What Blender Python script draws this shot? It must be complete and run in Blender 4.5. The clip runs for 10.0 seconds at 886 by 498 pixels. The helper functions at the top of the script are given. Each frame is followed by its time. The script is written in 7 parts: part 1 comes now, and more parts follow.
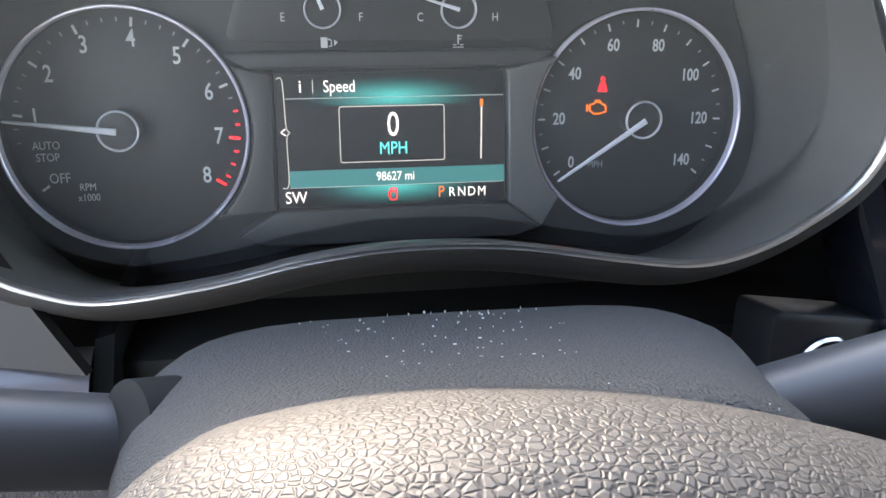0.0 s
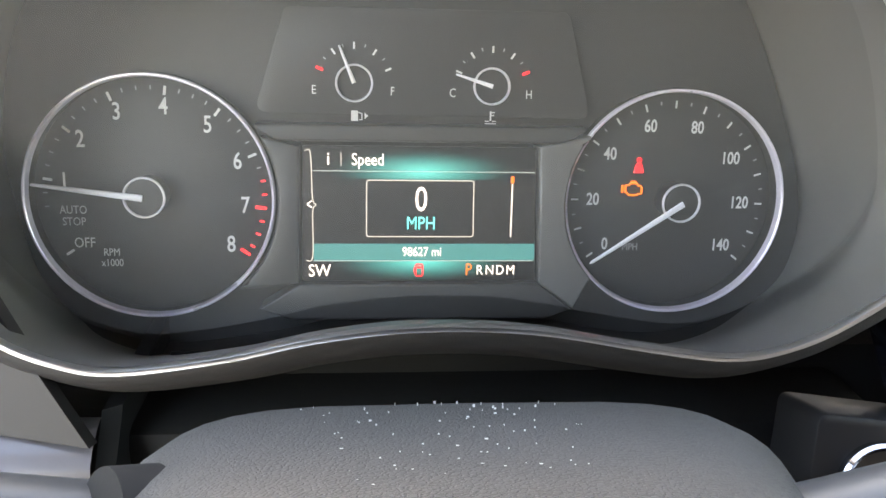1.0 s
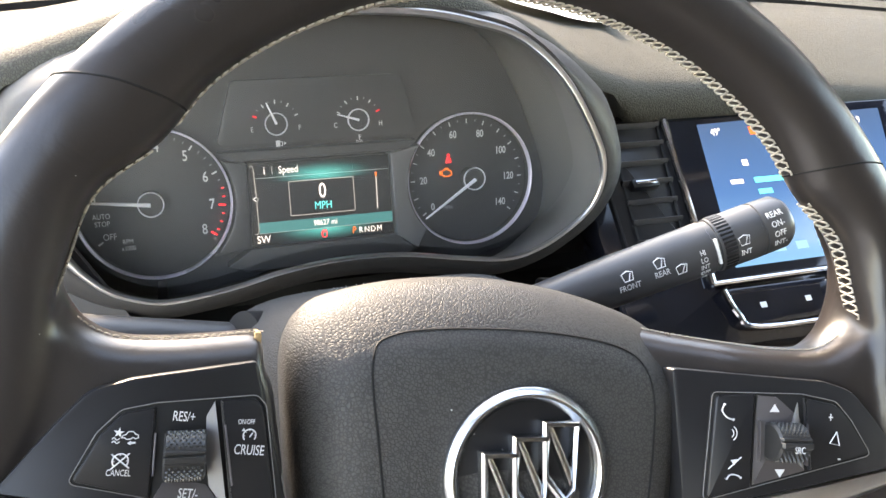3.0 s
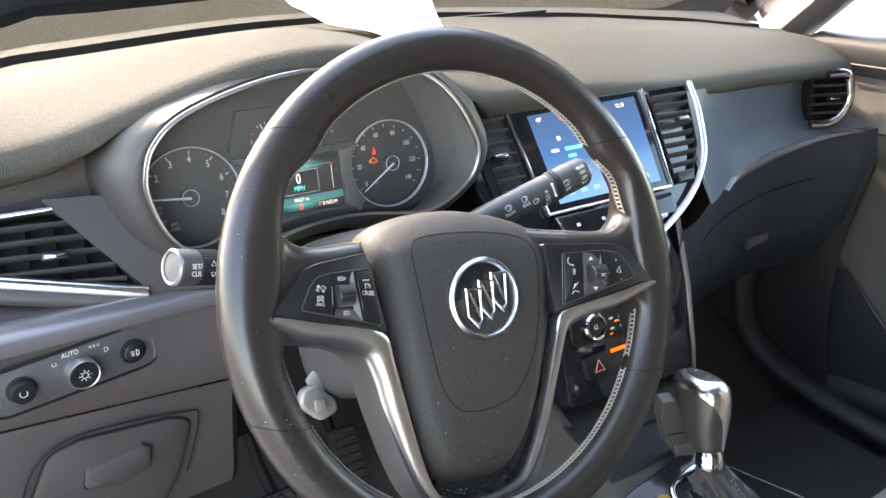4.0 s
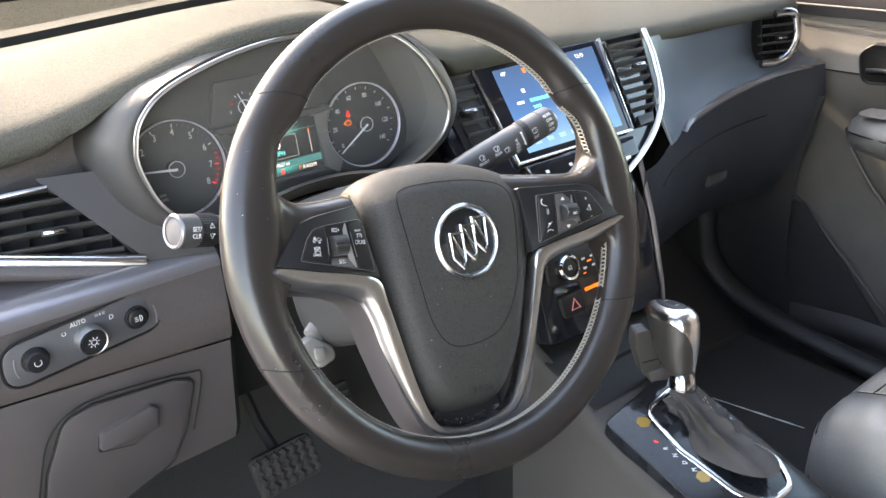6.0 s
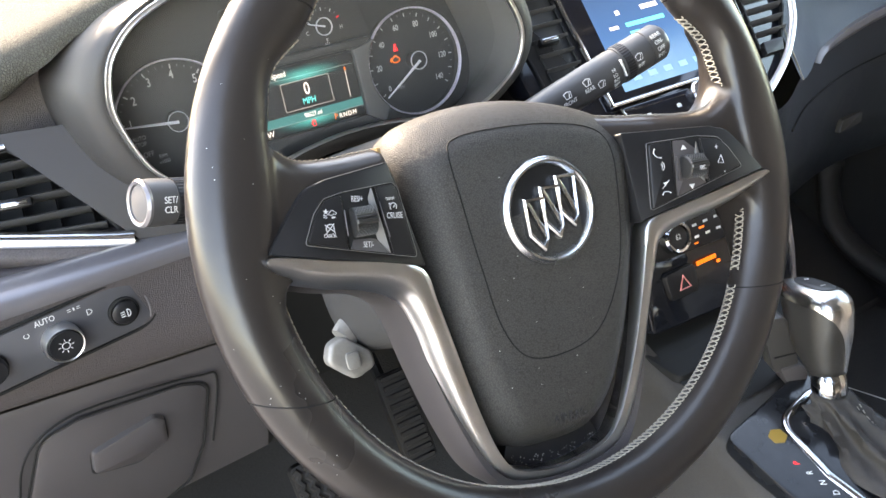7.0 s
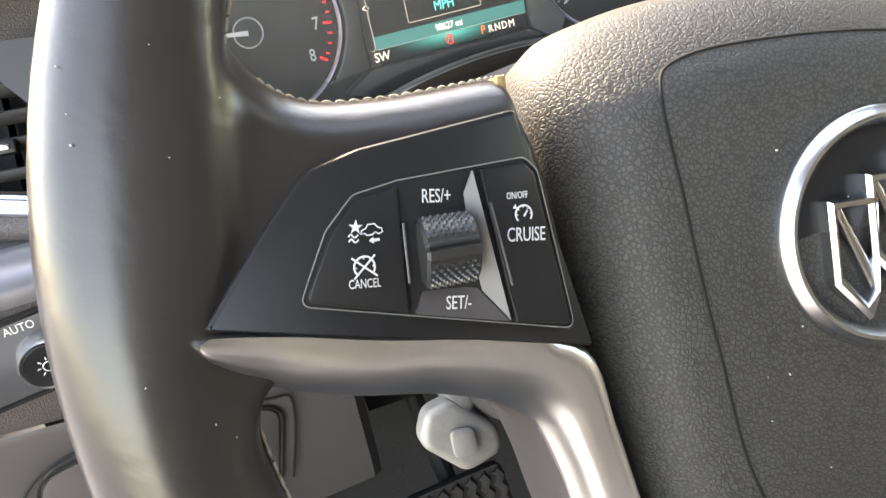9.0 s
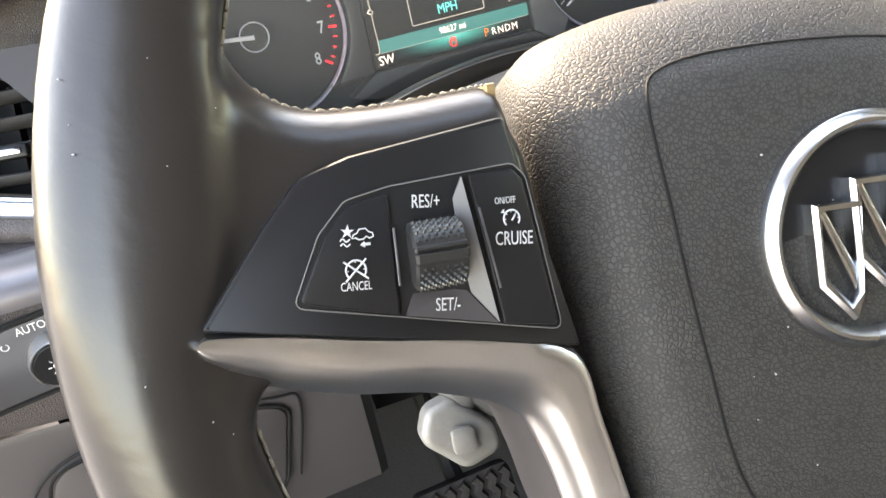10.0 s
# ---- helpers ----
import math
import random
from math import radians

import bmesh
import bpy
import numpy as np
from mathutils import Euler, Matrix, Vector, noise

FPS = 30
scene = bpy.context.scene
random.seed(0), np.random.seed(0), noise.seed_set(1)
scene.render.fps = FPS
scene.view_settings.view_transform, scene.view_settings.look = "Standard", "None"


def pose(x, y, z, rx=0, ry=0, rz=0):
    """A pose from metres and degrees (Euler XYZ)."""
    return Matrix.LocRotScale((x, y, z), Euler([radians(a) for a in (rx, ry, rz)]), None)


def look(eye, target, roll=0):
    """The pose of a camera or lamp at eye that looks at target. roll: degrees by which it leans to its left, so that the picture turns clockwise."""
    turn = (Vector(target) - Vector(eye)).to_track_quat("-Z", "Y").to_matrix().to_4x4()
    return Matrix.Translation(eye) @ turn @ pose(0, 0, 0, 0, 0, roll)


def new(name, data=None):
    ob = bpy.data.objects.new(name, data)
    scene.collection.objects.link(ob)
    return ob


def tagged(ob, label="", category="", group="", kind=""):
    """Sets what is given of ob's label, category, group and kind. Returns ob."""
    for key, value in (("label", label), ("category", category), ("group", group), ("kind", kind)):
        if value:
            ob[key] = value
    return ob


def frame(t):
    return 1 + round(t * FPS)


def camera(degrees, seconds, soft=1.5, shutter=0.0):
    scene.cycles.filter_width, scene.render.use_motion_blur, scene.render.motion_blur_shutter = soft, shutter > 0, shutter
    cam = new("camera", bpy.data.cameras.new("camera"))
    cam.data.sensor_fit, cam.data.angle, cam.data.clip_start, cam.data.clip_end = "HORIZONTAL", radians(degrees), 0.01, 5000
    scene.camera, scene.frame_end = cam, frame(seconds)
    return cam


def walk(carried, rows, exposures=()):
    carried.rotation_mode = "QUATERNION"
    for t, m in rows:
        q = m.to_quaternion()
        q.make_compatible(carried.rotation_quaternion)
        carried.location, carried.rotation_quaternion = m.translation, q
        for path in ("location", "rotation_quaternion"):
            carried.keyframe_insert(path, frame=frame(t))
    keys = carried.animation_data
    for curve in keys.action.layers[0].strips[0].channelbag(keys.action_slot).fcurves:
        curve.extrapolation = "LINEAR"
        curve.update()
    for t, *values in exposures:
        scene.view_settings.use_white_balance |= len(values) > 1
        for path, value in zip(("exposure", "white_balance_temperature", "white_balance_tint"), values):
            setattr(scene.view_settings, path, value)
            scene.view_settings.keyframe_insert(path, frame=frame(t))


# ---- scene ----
cam = camera(57.4, 10.0)
PATH = [
    (0, (-0.044, -0.017, 1.114), (0.231, 1.773, 0.267), 1.0),
    (0.5, (-0.04, -0.006, 1.108), (0.188, 1.844, 0.384), 1.5),
    (1, (-0.036, -0.006, 1.113), (0.142, 1.863, 0.423), 1.9),
    (1.5, (-0.039, -0.007, 1.111), (0.163, 1.879, 0.477), 1.7),
    (2, (-0.04, -0.009, 1.114), (0.23, 1.876, 0.5), 1.1),
    (2.5, (-0.052, -0.081, 1.152), (0.329, 1.757, 0.463), 0.7),
    (2.8, (-0.079, -0.159, 1.167), (0.447, 1.632, 0.447), 1.0),
    (3, (-0.104, -0.22, 1.18), (0.48, 1.553, 0.461), 0.4),
    (3.2, (-0.141, -0.275, 1.201), (0.546, 1.461, 0.483), 0.1),
    (4.3, (-0.354, -0.489, 1.279), (0.673, 1.043, 0.505), -1.0),
    (4.5, (-0.36, -0.5, 1.282), (0.685, 1.014, 0.5), -1.3),
    (5, (-0.364, -0.509, 1.283), (0.698, 0.983, 0.478), -2.0),
    (5.5, (-0.366, -0.51, 1.283), (0.688, 0.98, 0.465), -2.8),
    (5.7, (-0.364, -0.504, 1.281), (0.68, 0.989, 0.456), -3.1),
    (6.8, (-0.282, -0.383, 1.221), (0.606, 1.168, 0.324), -6.3),
    (7, (-0.253, -0.342, 1.201), (0.581, 1.228, 0.285), -7.1),
    (7.5, (-0.186, -0.251, 1.148), (0.511, 1.365, 0.198), -8.5),
    (8, (-0.158, -0.19, 1.129), (0.404, 1.462, 0.151), -9.6),
    (8.5, (-0.148, -0.157, 1.122), (0.301, 1.521, 0.129), -10.5),
    (9, (-0.147, -0.144, 1.118), (0.232, 1.549, 0.123), -11.0),
    (9.5, (-0.146, -0.144, 1.12), (0.201, 1.555, 0.124), -11.3),
    (10, (-0.143, -0.15, 1.121), (0.206, 1.551, 0.128), -11.6),
]
EXPOSURES = [(t, 4.0 + e, k, 18) for t, e, k in ((0.0, 0.2, 7800), (0.5, 0.60, 9200), (1.0, 0.75, 9200), (1.6, 1.0, 9300), (2.0, 1.2, 9300), (2.5, 1.7, 9200), (2.8, 1.1, 9000), (3.1, 0.25, 8800), (4.3, 0.30, 8450), (6.8, 0.40, 9000), (7.5, 0.44, 9050), (8.3, 0.56, 9700), (10.0, 0.61, 9800))]
walk(cam, [(t, look(eye, target, roll)) for t, eye, target, roll in PATH], exposures=EXPOSURES)

# ---- daylight ----
world = bpy.data.worlds.new("sky")
scene.world = world
world.use_nodes = True
SUN_EL, SUN_AZ = 32.0, -12.0          # degrees; azimuth from +y towards +x
wn = world.node_tree.nodes
sky = wn.new("ShaderNodeTexSky")
sky.sky_type, sky.sun_disc = "NISHITA", False
sky.sun_elevation, sky.sun_rotation = radians(SUN_EL), radians(SUN_AZ)
world.node_tree.links.new(sky.outputs[0], wn["Background"].inputs["Color"])
wn["Background"].inputs["Strength"].default_value = 0.15
sun_data = bpy.data.lights.new("sun", "SUN")
sun_data.energy, sun_data.angle, sun_data.color = 0.84, radians(1.5), (1.0, 0.965, 0.90)
sun = new("sun", sun_data)
sun_to = Vector((math.sin(radians(SUN_AZ)) * math.cos(radians(SUN_EL)), math.cos(radians(SUN_AZ)) * math.cos(radians(SUN_EL)), math.sin(radians(SUN_EL))))
sun.matrix_world = look(sun_to * 30, (0, 0, 0))


# ---- materials ----
def material(name, color, rough=0.5, metal=0.0, grain=0.0, scale=800.0, bump=0.2, kind="noise", wear=0.0, wear_scale=14.0, coat=0.0, spec=0.5, lump=0.0, lump_scale=90.0, rough_var=0.0):
    """A node material: grain is a fine change of colour, bump the relief of the grain, wear a broad change of colour and gloss."""
    m = bpy.data.materials.new(name)
    m.use_nodes = True
    nt = m.node_tree
    b = nt.nodes["Principled BSDF"]
    b.inputs["Base Color"].default_value = (*color, 1)
    b.inputs["Roughness"].default_value, b.inputs["Metallic"].default_value = rough, metal
    b.inputs["Coat Weight"].default_value = coat
    b.inputs["Coat Roughness"].default_value = 0.08
    b.inputs["Specular IOR Level"].default_value = spec
    tc = nt.nodes.new("ShaderNodeTexCoord")
    if kind == "pebble":
        tex = nt.nodes.new("ShaderNodeTexVoronoi")
        tex.feature = "DISTANCE_TO_EDGE"
        tex.inputs["Scale"].default_value = scale
        warp = nt.nodes.new("ShaderNodeTexNoise")
        warp.inputs["Scale"].default_value = scale * 0.55
        mix = nt.nodes.new("ShaderNodeMix")
        mix.data_type = "VECTOR"
        mix.inputs[0].default_value = 0.8 / scale
        nt.links.new(tc.outputs["Object"], warp.inputs["Vector"])
        nt.links.new(tc.outputs["Object"], mix.inputs[4])
        nt.links.new(warp.outputs["Color"], mix.inputs[5])
        nt.links.new(mix.outputs[1], tex.inputs["Vector"])
        ramp = nt.nodes.new("ShaderNodeMapRange")
        ramp.inputs["From Min"].default_value, ramp.inputs["From Max"].default_value = 0.0, 0.24
        ramp.interpolation_type = "SMOOTHERSTEP"
        nt.links.new(tex.outputs["Distance"], ramp.inputs["Value"])
        height = ramp.outputs["Result"]
    else:
        tex = nt.nodes.new("ShaderNodeTexNoise")
        tex.inputs["Scale"].default_value = scale
        tex.inputs["Detail"].default_value = 3
        nt.links.new(tc.outputs["Object"], tex.inputs["Vector"])
        height = tex.outputs["Fac"]
    big = nt.nodes.new("ShaderNodeTexNoise")
    big.inputs["Scale"].default_value = wear_scale
    big.inputs["Detail"].default_value = 5
    nt.links.new(tc.outputs["Object"], big.inputs["Vector"])
    if bump:
        bp = nt.nodes.new("ShaderNodeBump")
        bp.inputs["Strength"].default_value = bump
        bp.inputs["Distance"].default_value = 0.3 / scale
        nt.links.new(height, bp.inputs["Height"])
        nt.links.new(bp.outputs["Normal"], b.inputs["Normal"])
        if lump:
            ln = nt.nodes.new("ShaderNodeTexNoise")
            ln.inputs["Scale"].default_value = lump_scale
            ln.inputs["Detail"].default_value = 3
            ln.inputs["Distortion"].default_value = 0.6
            nt.links.new(tc.outputs["Object"], ln.inputs["Vector"])
            lb = nt.nodes.new("ShaderNodeBump")
            lb.inputs["Strength"].default_value, lb.inputs["Distance"].default_value = lump, 0.4 / lump_scale
            nt.links.new(ln.outputs["Fac"], lb.inputs["Height"])
            nt.links.new(lb.outputs["Normal"], bp.inputs["Normal"])
    if grain or wear:
        a = nt.nodes.new("ShaderNodeMapRange")
        a.inputs["To Min"].default_value, a.inputs["To Max"].default_value = 1 - grain, 1 + grain
        nt.links.new(height, a.inputs["Value"])
        c = nt.nodes.new("ShaderNodeMapRange")
        c.inputs["From Min"].default_value, c.inputs["From Max"].default_value = 0.3, 0.7
        c.inputs["To Min"].default_value, c.inputs["To Max"].default_value = 1 - wear, 1 + wear
        nt.links.new(big.outputs["Fac"], c.inputs["Value"])
        mul = nt.nodes.new("ShaderNodeMath")
        mul.operation = "MULTIPLY"
        nt.links.new(a.outputs[0], mul.inputs[0])
        nt.links.new(c.outputs[0], mul.inputs[1])
        vm = nt.nodes.new("ShaderNodeVectorMath")
        vm.operation = "SCALE"
        vm.inputs[0].default_value = color
        nt.links.new(mul.outputs[0], vm.inputs["Scale"])
        nt.links.new(vm.outputs[0], b.inputs["Base Color"])
    if wear or rough_var:
        rv = rough_var or wear * 0.4
        r = nt.nodes.new("ShaderNodeMapRange")
        r.inputs["From Min"].default_value, r.inputs["From Max"].default_value = 0.3, 0.7
        r.inputs["To Min"].default_value, r.inputs["To Max"].default_value = max(rough - rv, 0.02), min(rough + rv, 1)
        nt.links.new(big.outputs["Fac"], r.inputs["Value"])
        nt.links.new(r.outputs[0], b.inputs["Roughness"])
    return m


def glow(name, color, strength):
    m = material(name, tuple(0.3 * c for c in color), 0.4, bump=0)
    b = m.node_tree.nodes["Principled BSDF"]
    b.inputs["Emission Color"].default_value = (*color, 1)
    b.inputs["Emission Strength"].default_value = 0.13 * strength
    return m


def soft_glow(name, color, strength, c, r):
    """Light of a display that fades out from the middle c over the radii r."""
    m = glow(name, color, strength)
    nt = m.node_tree
    b = nt.nodes["Principled BSDF"]
    tc, mp, gr = (nt.nodes.new(k) for k in ("ShaderNodeTexCoord", "ShaderNodeMapping", "ShaderNodeTexGradient"))
    mp.inputs["Location"].default_value = (-c[0] / r[0], -c[1] / r[1], 0)
    mp.inputs["Scale"].default_value = (1 / r[0], 1 / r[1], 0)
    gr.gradient_type = "QUADRATIC_SPHERE"
    mu = nt.nodes.new("ShaderNodeMath")
    mu.operation = "MULTIPLY"
    mu.inputs[1].default_value = 0.13 * strength
    nt.links.new(tc.outputs["Object"], mp.inputs["Vector"])
    nt.links.new(mp.outputs[0], gr.inputs["Vector"])
    nt.links.new(gr.outputs["Fac"], mu.inputs[0])
    nt.links.new(mu.outputs[0], b.inputs["Emission Strength"])
    b.inputs["Base Color"].default_value = (0.006, 0.007, 0.008, 1)
    return m


def glass(name, color=(1, 1, 1), rough=0.0, dust_haze=0.0, ior=1.4):
    m = bpy.data.materials.new(name)
    m.use_nodes = True
    nt = m.node_tree
    nt.nodes.remove(nt.nodes["Principled BSDF"])
    t = nt.nodes.new("ShaderNodeBsdfTransparent")
    t.inputs["Color"].default_value = (*color, 1)
    g = nt.nodes.new("ShaderNodeBsdfGlossy")
    g.inputs["Roughness"].default_value = rough
    f = nt.nodes.new("ShaderNodeFresnel")
    f.inputs["IOR"].default_value = ior
    mx = nt.nodes.new("ShaderNodeMixShader")
    nt.links.new(f.outputs[0], mx.inputs[0])
    clear = t.outputs[0]
    # a pale diffuse film, put in for the veiling glare over the dials
    if dust_haze:
        d = nt.nodes.new("ShaderNodeBsdfDiffuse")
        d.inputs["Color"].default_value = (0.7, 0.69, 0.66, 1)
        film = nt.nodes.new("ShaderNodeMixShader")
        film.inputs[0].default_value = dust_haze
        nt.links.new(t.outputs[0], film.inputs[1])
        nt.links.new(d.outputs[0], film.inputs[2])
        clear = film.outputs[0]
    nt.links.new(clear, mx.inputs[1])
    nt.links.new(g.outputs[0], mx.inputs[2])
    nt.links.new(mx.outputs[0], nt.nodes["Material Output"].inputs["Surface"])
    return m


M_RIM = material("smooth_worn_leather", (0.021, 0.0178, 0.0165), 0.29, spec=0.45, grain=0.12, scale=1500, bump=0.10, wear=0.06, wear_scale=9, lump=0.05, lump_scale=60)
# M_PAD: strong grain paints the pebble creases darker, for missing relief shading.
M_PAD = material("pebbled_vinyl", (0.034, 0.0325, 0.0302), 0.54, grain=0.32, scale=740, bump=0.42, spec=0.30, kind="pebble", wear=0.08)
M_DASH = material("grained_soft_dash", (0.056, 0.0545, 0.045), 0.85, grain=0.22, scale=520, bump=0.9, spec=0.2, kind="pebble", wear=0.08, wear_scale=6)
M_PLASTIC = material("grained_grey_plastic", (0.060, 0.050, 0.051), 0.50, grain=0.22, scale=760, bump=0.9, kind="pebble", wear=0.10, wear_scale=9)
M_SHROUD = material("grained_shroud_plastic", (0.040, 0.039, 0.038), 0.62, grain=0.20, scale=900, bump=0.7, spec=0.3, kind="pebble", wear=0.08, wear_scale=12)
M_LEDGE = material("silver_violet_trim", (0.15, 0.143, 0.152), 0.32, 0.5, grain=0.05, scale=2200, bump=0.03, wear=0.08, wear_scale=14)
M_SMOOTH = material("smooth_dark_plastic", (0.050, 0.0445, 0.0455), 0.45, grain=0.06, scale=1800, bump=0.08, wear=0.10, wear_scale=12)
M_BLACK = material("satin_black_plastic", (0.011, 0.011, 0.012), 0.38, grain=0.05, scale=2500, bump=0.05, wear=0.12, wear_scale=25, spec=0.28)
M_STALK = material("satin_grey_stalk", (0.040, 0.040, 0.041), 0.42, grain=0.05, scale=2500, bump=0.05, wear=0.10, wear_scale=25)
# Near black: shade of gaps, recesses and hidden parts is in the colour.
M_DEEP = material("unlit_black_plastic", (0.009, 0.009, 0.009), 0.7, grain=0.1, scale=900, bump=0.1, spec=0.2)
M_GLOSS = material("piano_black", (0.007, 0.008, 0.011), 0.08, bump=0, wear=0.3, wear_scale=40, coat=0.1, spec=0.4, rough_var=0.04)
M_CHROME = material("chrome", (0.46, 0.47, 0.49), 0.11, 1.0, bump=0, rough_var=0.03)
M_BADGE = material("badge_chrome", (0.52, 0.53, 0.54), 0.24, 1.0, bump=0, rough_var=0.05)
M_SILVER = material("satin_silver", (0.63, 0.63, 0.63), 0.31, 1.0, grain=0.06, scale=2200, bump=0.04, wear=0.08, wear_scale=30)
M_GREYTRIM = material("grey_metallic_trim", (0.20, 0.19, 0.20), 0.34, 0.6, grain=0.06, scale=2200, bump=0.04, wear=0.10, wear_scale=18)
M_THREAD = material("cream_thread", (0.32, 0.29, 0.24), 0.8, grain=0.25, scale=1800, bump=0.4)
M_WHITE = material("white_print", (0.60, 0.60, 0.585), 0.5, bump=0)
M_GREYPRINT = material("grey_print", (0.30, 0.30, 0.31), 0.6, bump=0)
M_FACE = material("dial_face", (0.028, 0.028, 0.028), 0.5, grain=0.06, scale=2600, bump=0.03)
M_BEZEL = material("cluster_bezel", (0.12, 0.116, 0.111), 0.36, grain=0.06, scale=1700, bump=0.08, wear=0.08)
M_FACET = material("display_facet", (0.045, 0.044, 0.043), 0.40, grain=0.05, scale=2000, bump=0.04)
M_GREYFACET = material("grey_facet", (0.15, 0.145, 0.14), 0.5, grain=0.05, scale=2000, bump=0.05)
M_HUB = material("bright_ring", (0.72, 0.71, 0.75), 0.4, 0.4, bump=0)
M_CARPET = material("black_carpet", (0.018, 0.017, 0.017), 0.95, grain=0.5, scale=420, bump=0.9, wear=0.25)
M_HOOD = material("dark_hood_plastic", (0.030, 0.028, 0.027), 0.55, grain=0.08, scale=1200, bump=0.2, kind="pebble", wear=0.08)
M_RUBBER = material("pedal_rubber", (0.020, 0.018, 0.017), 0.8, spec=0.25, grain=0.2, scale=500, bump=0.3, wear=0.3, wear_scale=40)
M_SEAT = material("seat_leather", (0.100, 0.099, 0.096), 0.40, grain=0.16, scale=760, bump=0.35, kind="pebble", wear=0.15, wear_scale=10, spec=0.6, lump=0.06, lump_scale=30)
# Dark leather; the blue of the reflected sky is put into its colour.
M_SKYPAD = material("sky_tinted_leather", (0.052, 0.067, 0.086), 0.40, grain=0.10, scale=760, bump=0.30, kind="pebble", wear=0.10)
M_DOOR = material("door_panel", (0.130, 0.121, 0.111), 0.5, grain=0.10, scale=900, bump=0.35, kind="pebble", wear=0.10)
# The door panel again, darkened for the shade below the crease.
M_DOORSHADE = material("shaded_door_panel", (0.085, 0.079, 0.073), 0.55, grain=0.10, scale=900, bump=0.35, spec=0.4, kind="pebble", wear=0.10)
# Black plastic, with the shade low on the door put into its colour too.
M_LOWDOOR = material("shaded_black_door_plastic", (0.015, 0.015, 0.016), 0.55, grain=0.12, scale=900, bump=0.4, kind="pebble", wear=0.10)
# Glove box: footwell shade and a little sky blue painted into the colour.
M_DASHSHADE = material("shaded_glove_box", (0.018, 0.0225, 0.029), 0.45, grain=0.12, scale=800, bump=0.4, kind="pebble", wear=0.10)
M_PAPER = material("white_paper", (0.85, 0.85, 0.83), 0.7, grain=0.03, scale=300, bump=0.1)
M_ALU = material("grey_cast_metal", (0.22, 0.21, 0.195), 0.5, 0.3, grain=0.12, scale=600, bump=0.2, wear=0.2, wear_scale=40)
M_LINER = material("headliner", (0.36, 0.35, 0.33), 0.9, grain=0.10, scale=500, bump=0.3)
M_FOAM = material("raw_leather_edge", (0.24, 0.15, 0.065), 0.9, grain=0.4, scale=700, bump=0.6)
M_ROLLER = material("moulded_black_roller", (0.022, 0.0215, 0.021), 0.34, grain=0.12, scale=1800, bump=0.06, wear=0.1)
M_DUST = material("dust_haze", (0.55, 0.55, 0.53), 0.9, bump=0)
M_NEEDLE = material("needle", (0.80, 0.80, 0.84), 0.35, bump=0)
M_DIALRING = material("dial_ring", (0.78, 0.73, 0.84), 0.30, 0.35, bump=0, rough_var=0.05)
# The film on this lens stands in for haze from glare.
M_LENS = glass("hazy_clear_plastic", (0.97, 0.97, 0.97), 0.03, 0.075, 1.2)
M_GLASS = glass("clear_glass", (0.90, 0.95, 0.92))
M_SOFTPRINT = material("soft_white_print", (0.52, 0.52, 0.52), 0.55, bump=0)
G_WHITE = glow("lit_white", (0.95, 0.97, 1.0), 0.75)
G_RED = glow("lit_red", (1.0, 0.02, 0.03), 1.0)
G_ORANGE = glow("lit_orange", (1.0, 0.20, 0.02), 0.60)
G_CYAN = glow("lit_cyan", (0.05, 0.75, 0.80), 0.85)
G_TEAL = glow("lit_teal", (0.03, 0.20, 0.22), 0.55)
G_LCD = glow("display_black", (0.02, 0.022, 0.024), 0.25)


# ---- shapes ----
def thing(name, label, category, m=None, group="", kind=""):
    e = new(name)
    e.empty_display_size = 0.02
    if m is not None:
        e.matrix_world = m
    return tagged(e, label, category, group, kind)


def part(name, bm, mat, parent=None, label="", sharp=38, m=None):
    me = bpy.data.meshes.new(name)
    if m is not None:
        bm.transform(m)
    bmesh.ops.recalc_face_normals(bm, faces=bm.faces)
    bm.to_mesh(me)
    bm.free()
    me.shade_smooth()
    me.set_sharp_from_angle(angle=radians(sharp))
    me.materials.append(mat)
    ob = new(name, me)
    ob.parent = parent
    if label:
        ob["label"] = label
    return ob


def catmull(pts, n=8, closed=True):
    P = [Vector(p) for p in pts]
    k, out = len(P), []
    for i in range(k if closed else k - 1):
        a, b, c, d = (P[(i + j) % k] if closed else P[min(max(i + j, 0), k - 1)] for j in (-1, 0, 1, 2))
        for s in range(n):
            t = s / n
            out.append(0.5 * ((2 * b) + (c - a) * t + (2 * a - 5 * b + 4 * c - d) * t * t + (3 * b - a - 3 * c + d) * t ** 3))
    if not closed:
        out.append(P[-1])
    return out


def rounded(poly, r, n=5):
    """A closed 2D outline with its corners rounded by r (one number, or one for each corner)."""
    k, out = len(poly), []
    for i in range(k):
        p, a, c = (Vector(poly[j % k][:2]) for j in (i, i - 1, i + 1))
        rr = r[i] if isinstance(r, (list, tuple)) else r
        d1, d2 = (a - p), (c - p)
        ang = d1.angle(d2, math.pi)
        if rr <= 0 or ang > 3.1:
            out.append(p)
            continue
        cut = min(rr / math.tan(ang / 2), 0.48 * d1.length, 0.48 * d2.length)
        p1, p2 = p + d1.normalized() * cut, p + d2.normalized() * cut
        for s in range(n + 1):
            t = s / n
            out.append((1 - t) ** 2 * p1 + 2 * t * (1 - t) * p + t * t * p2)
    return out


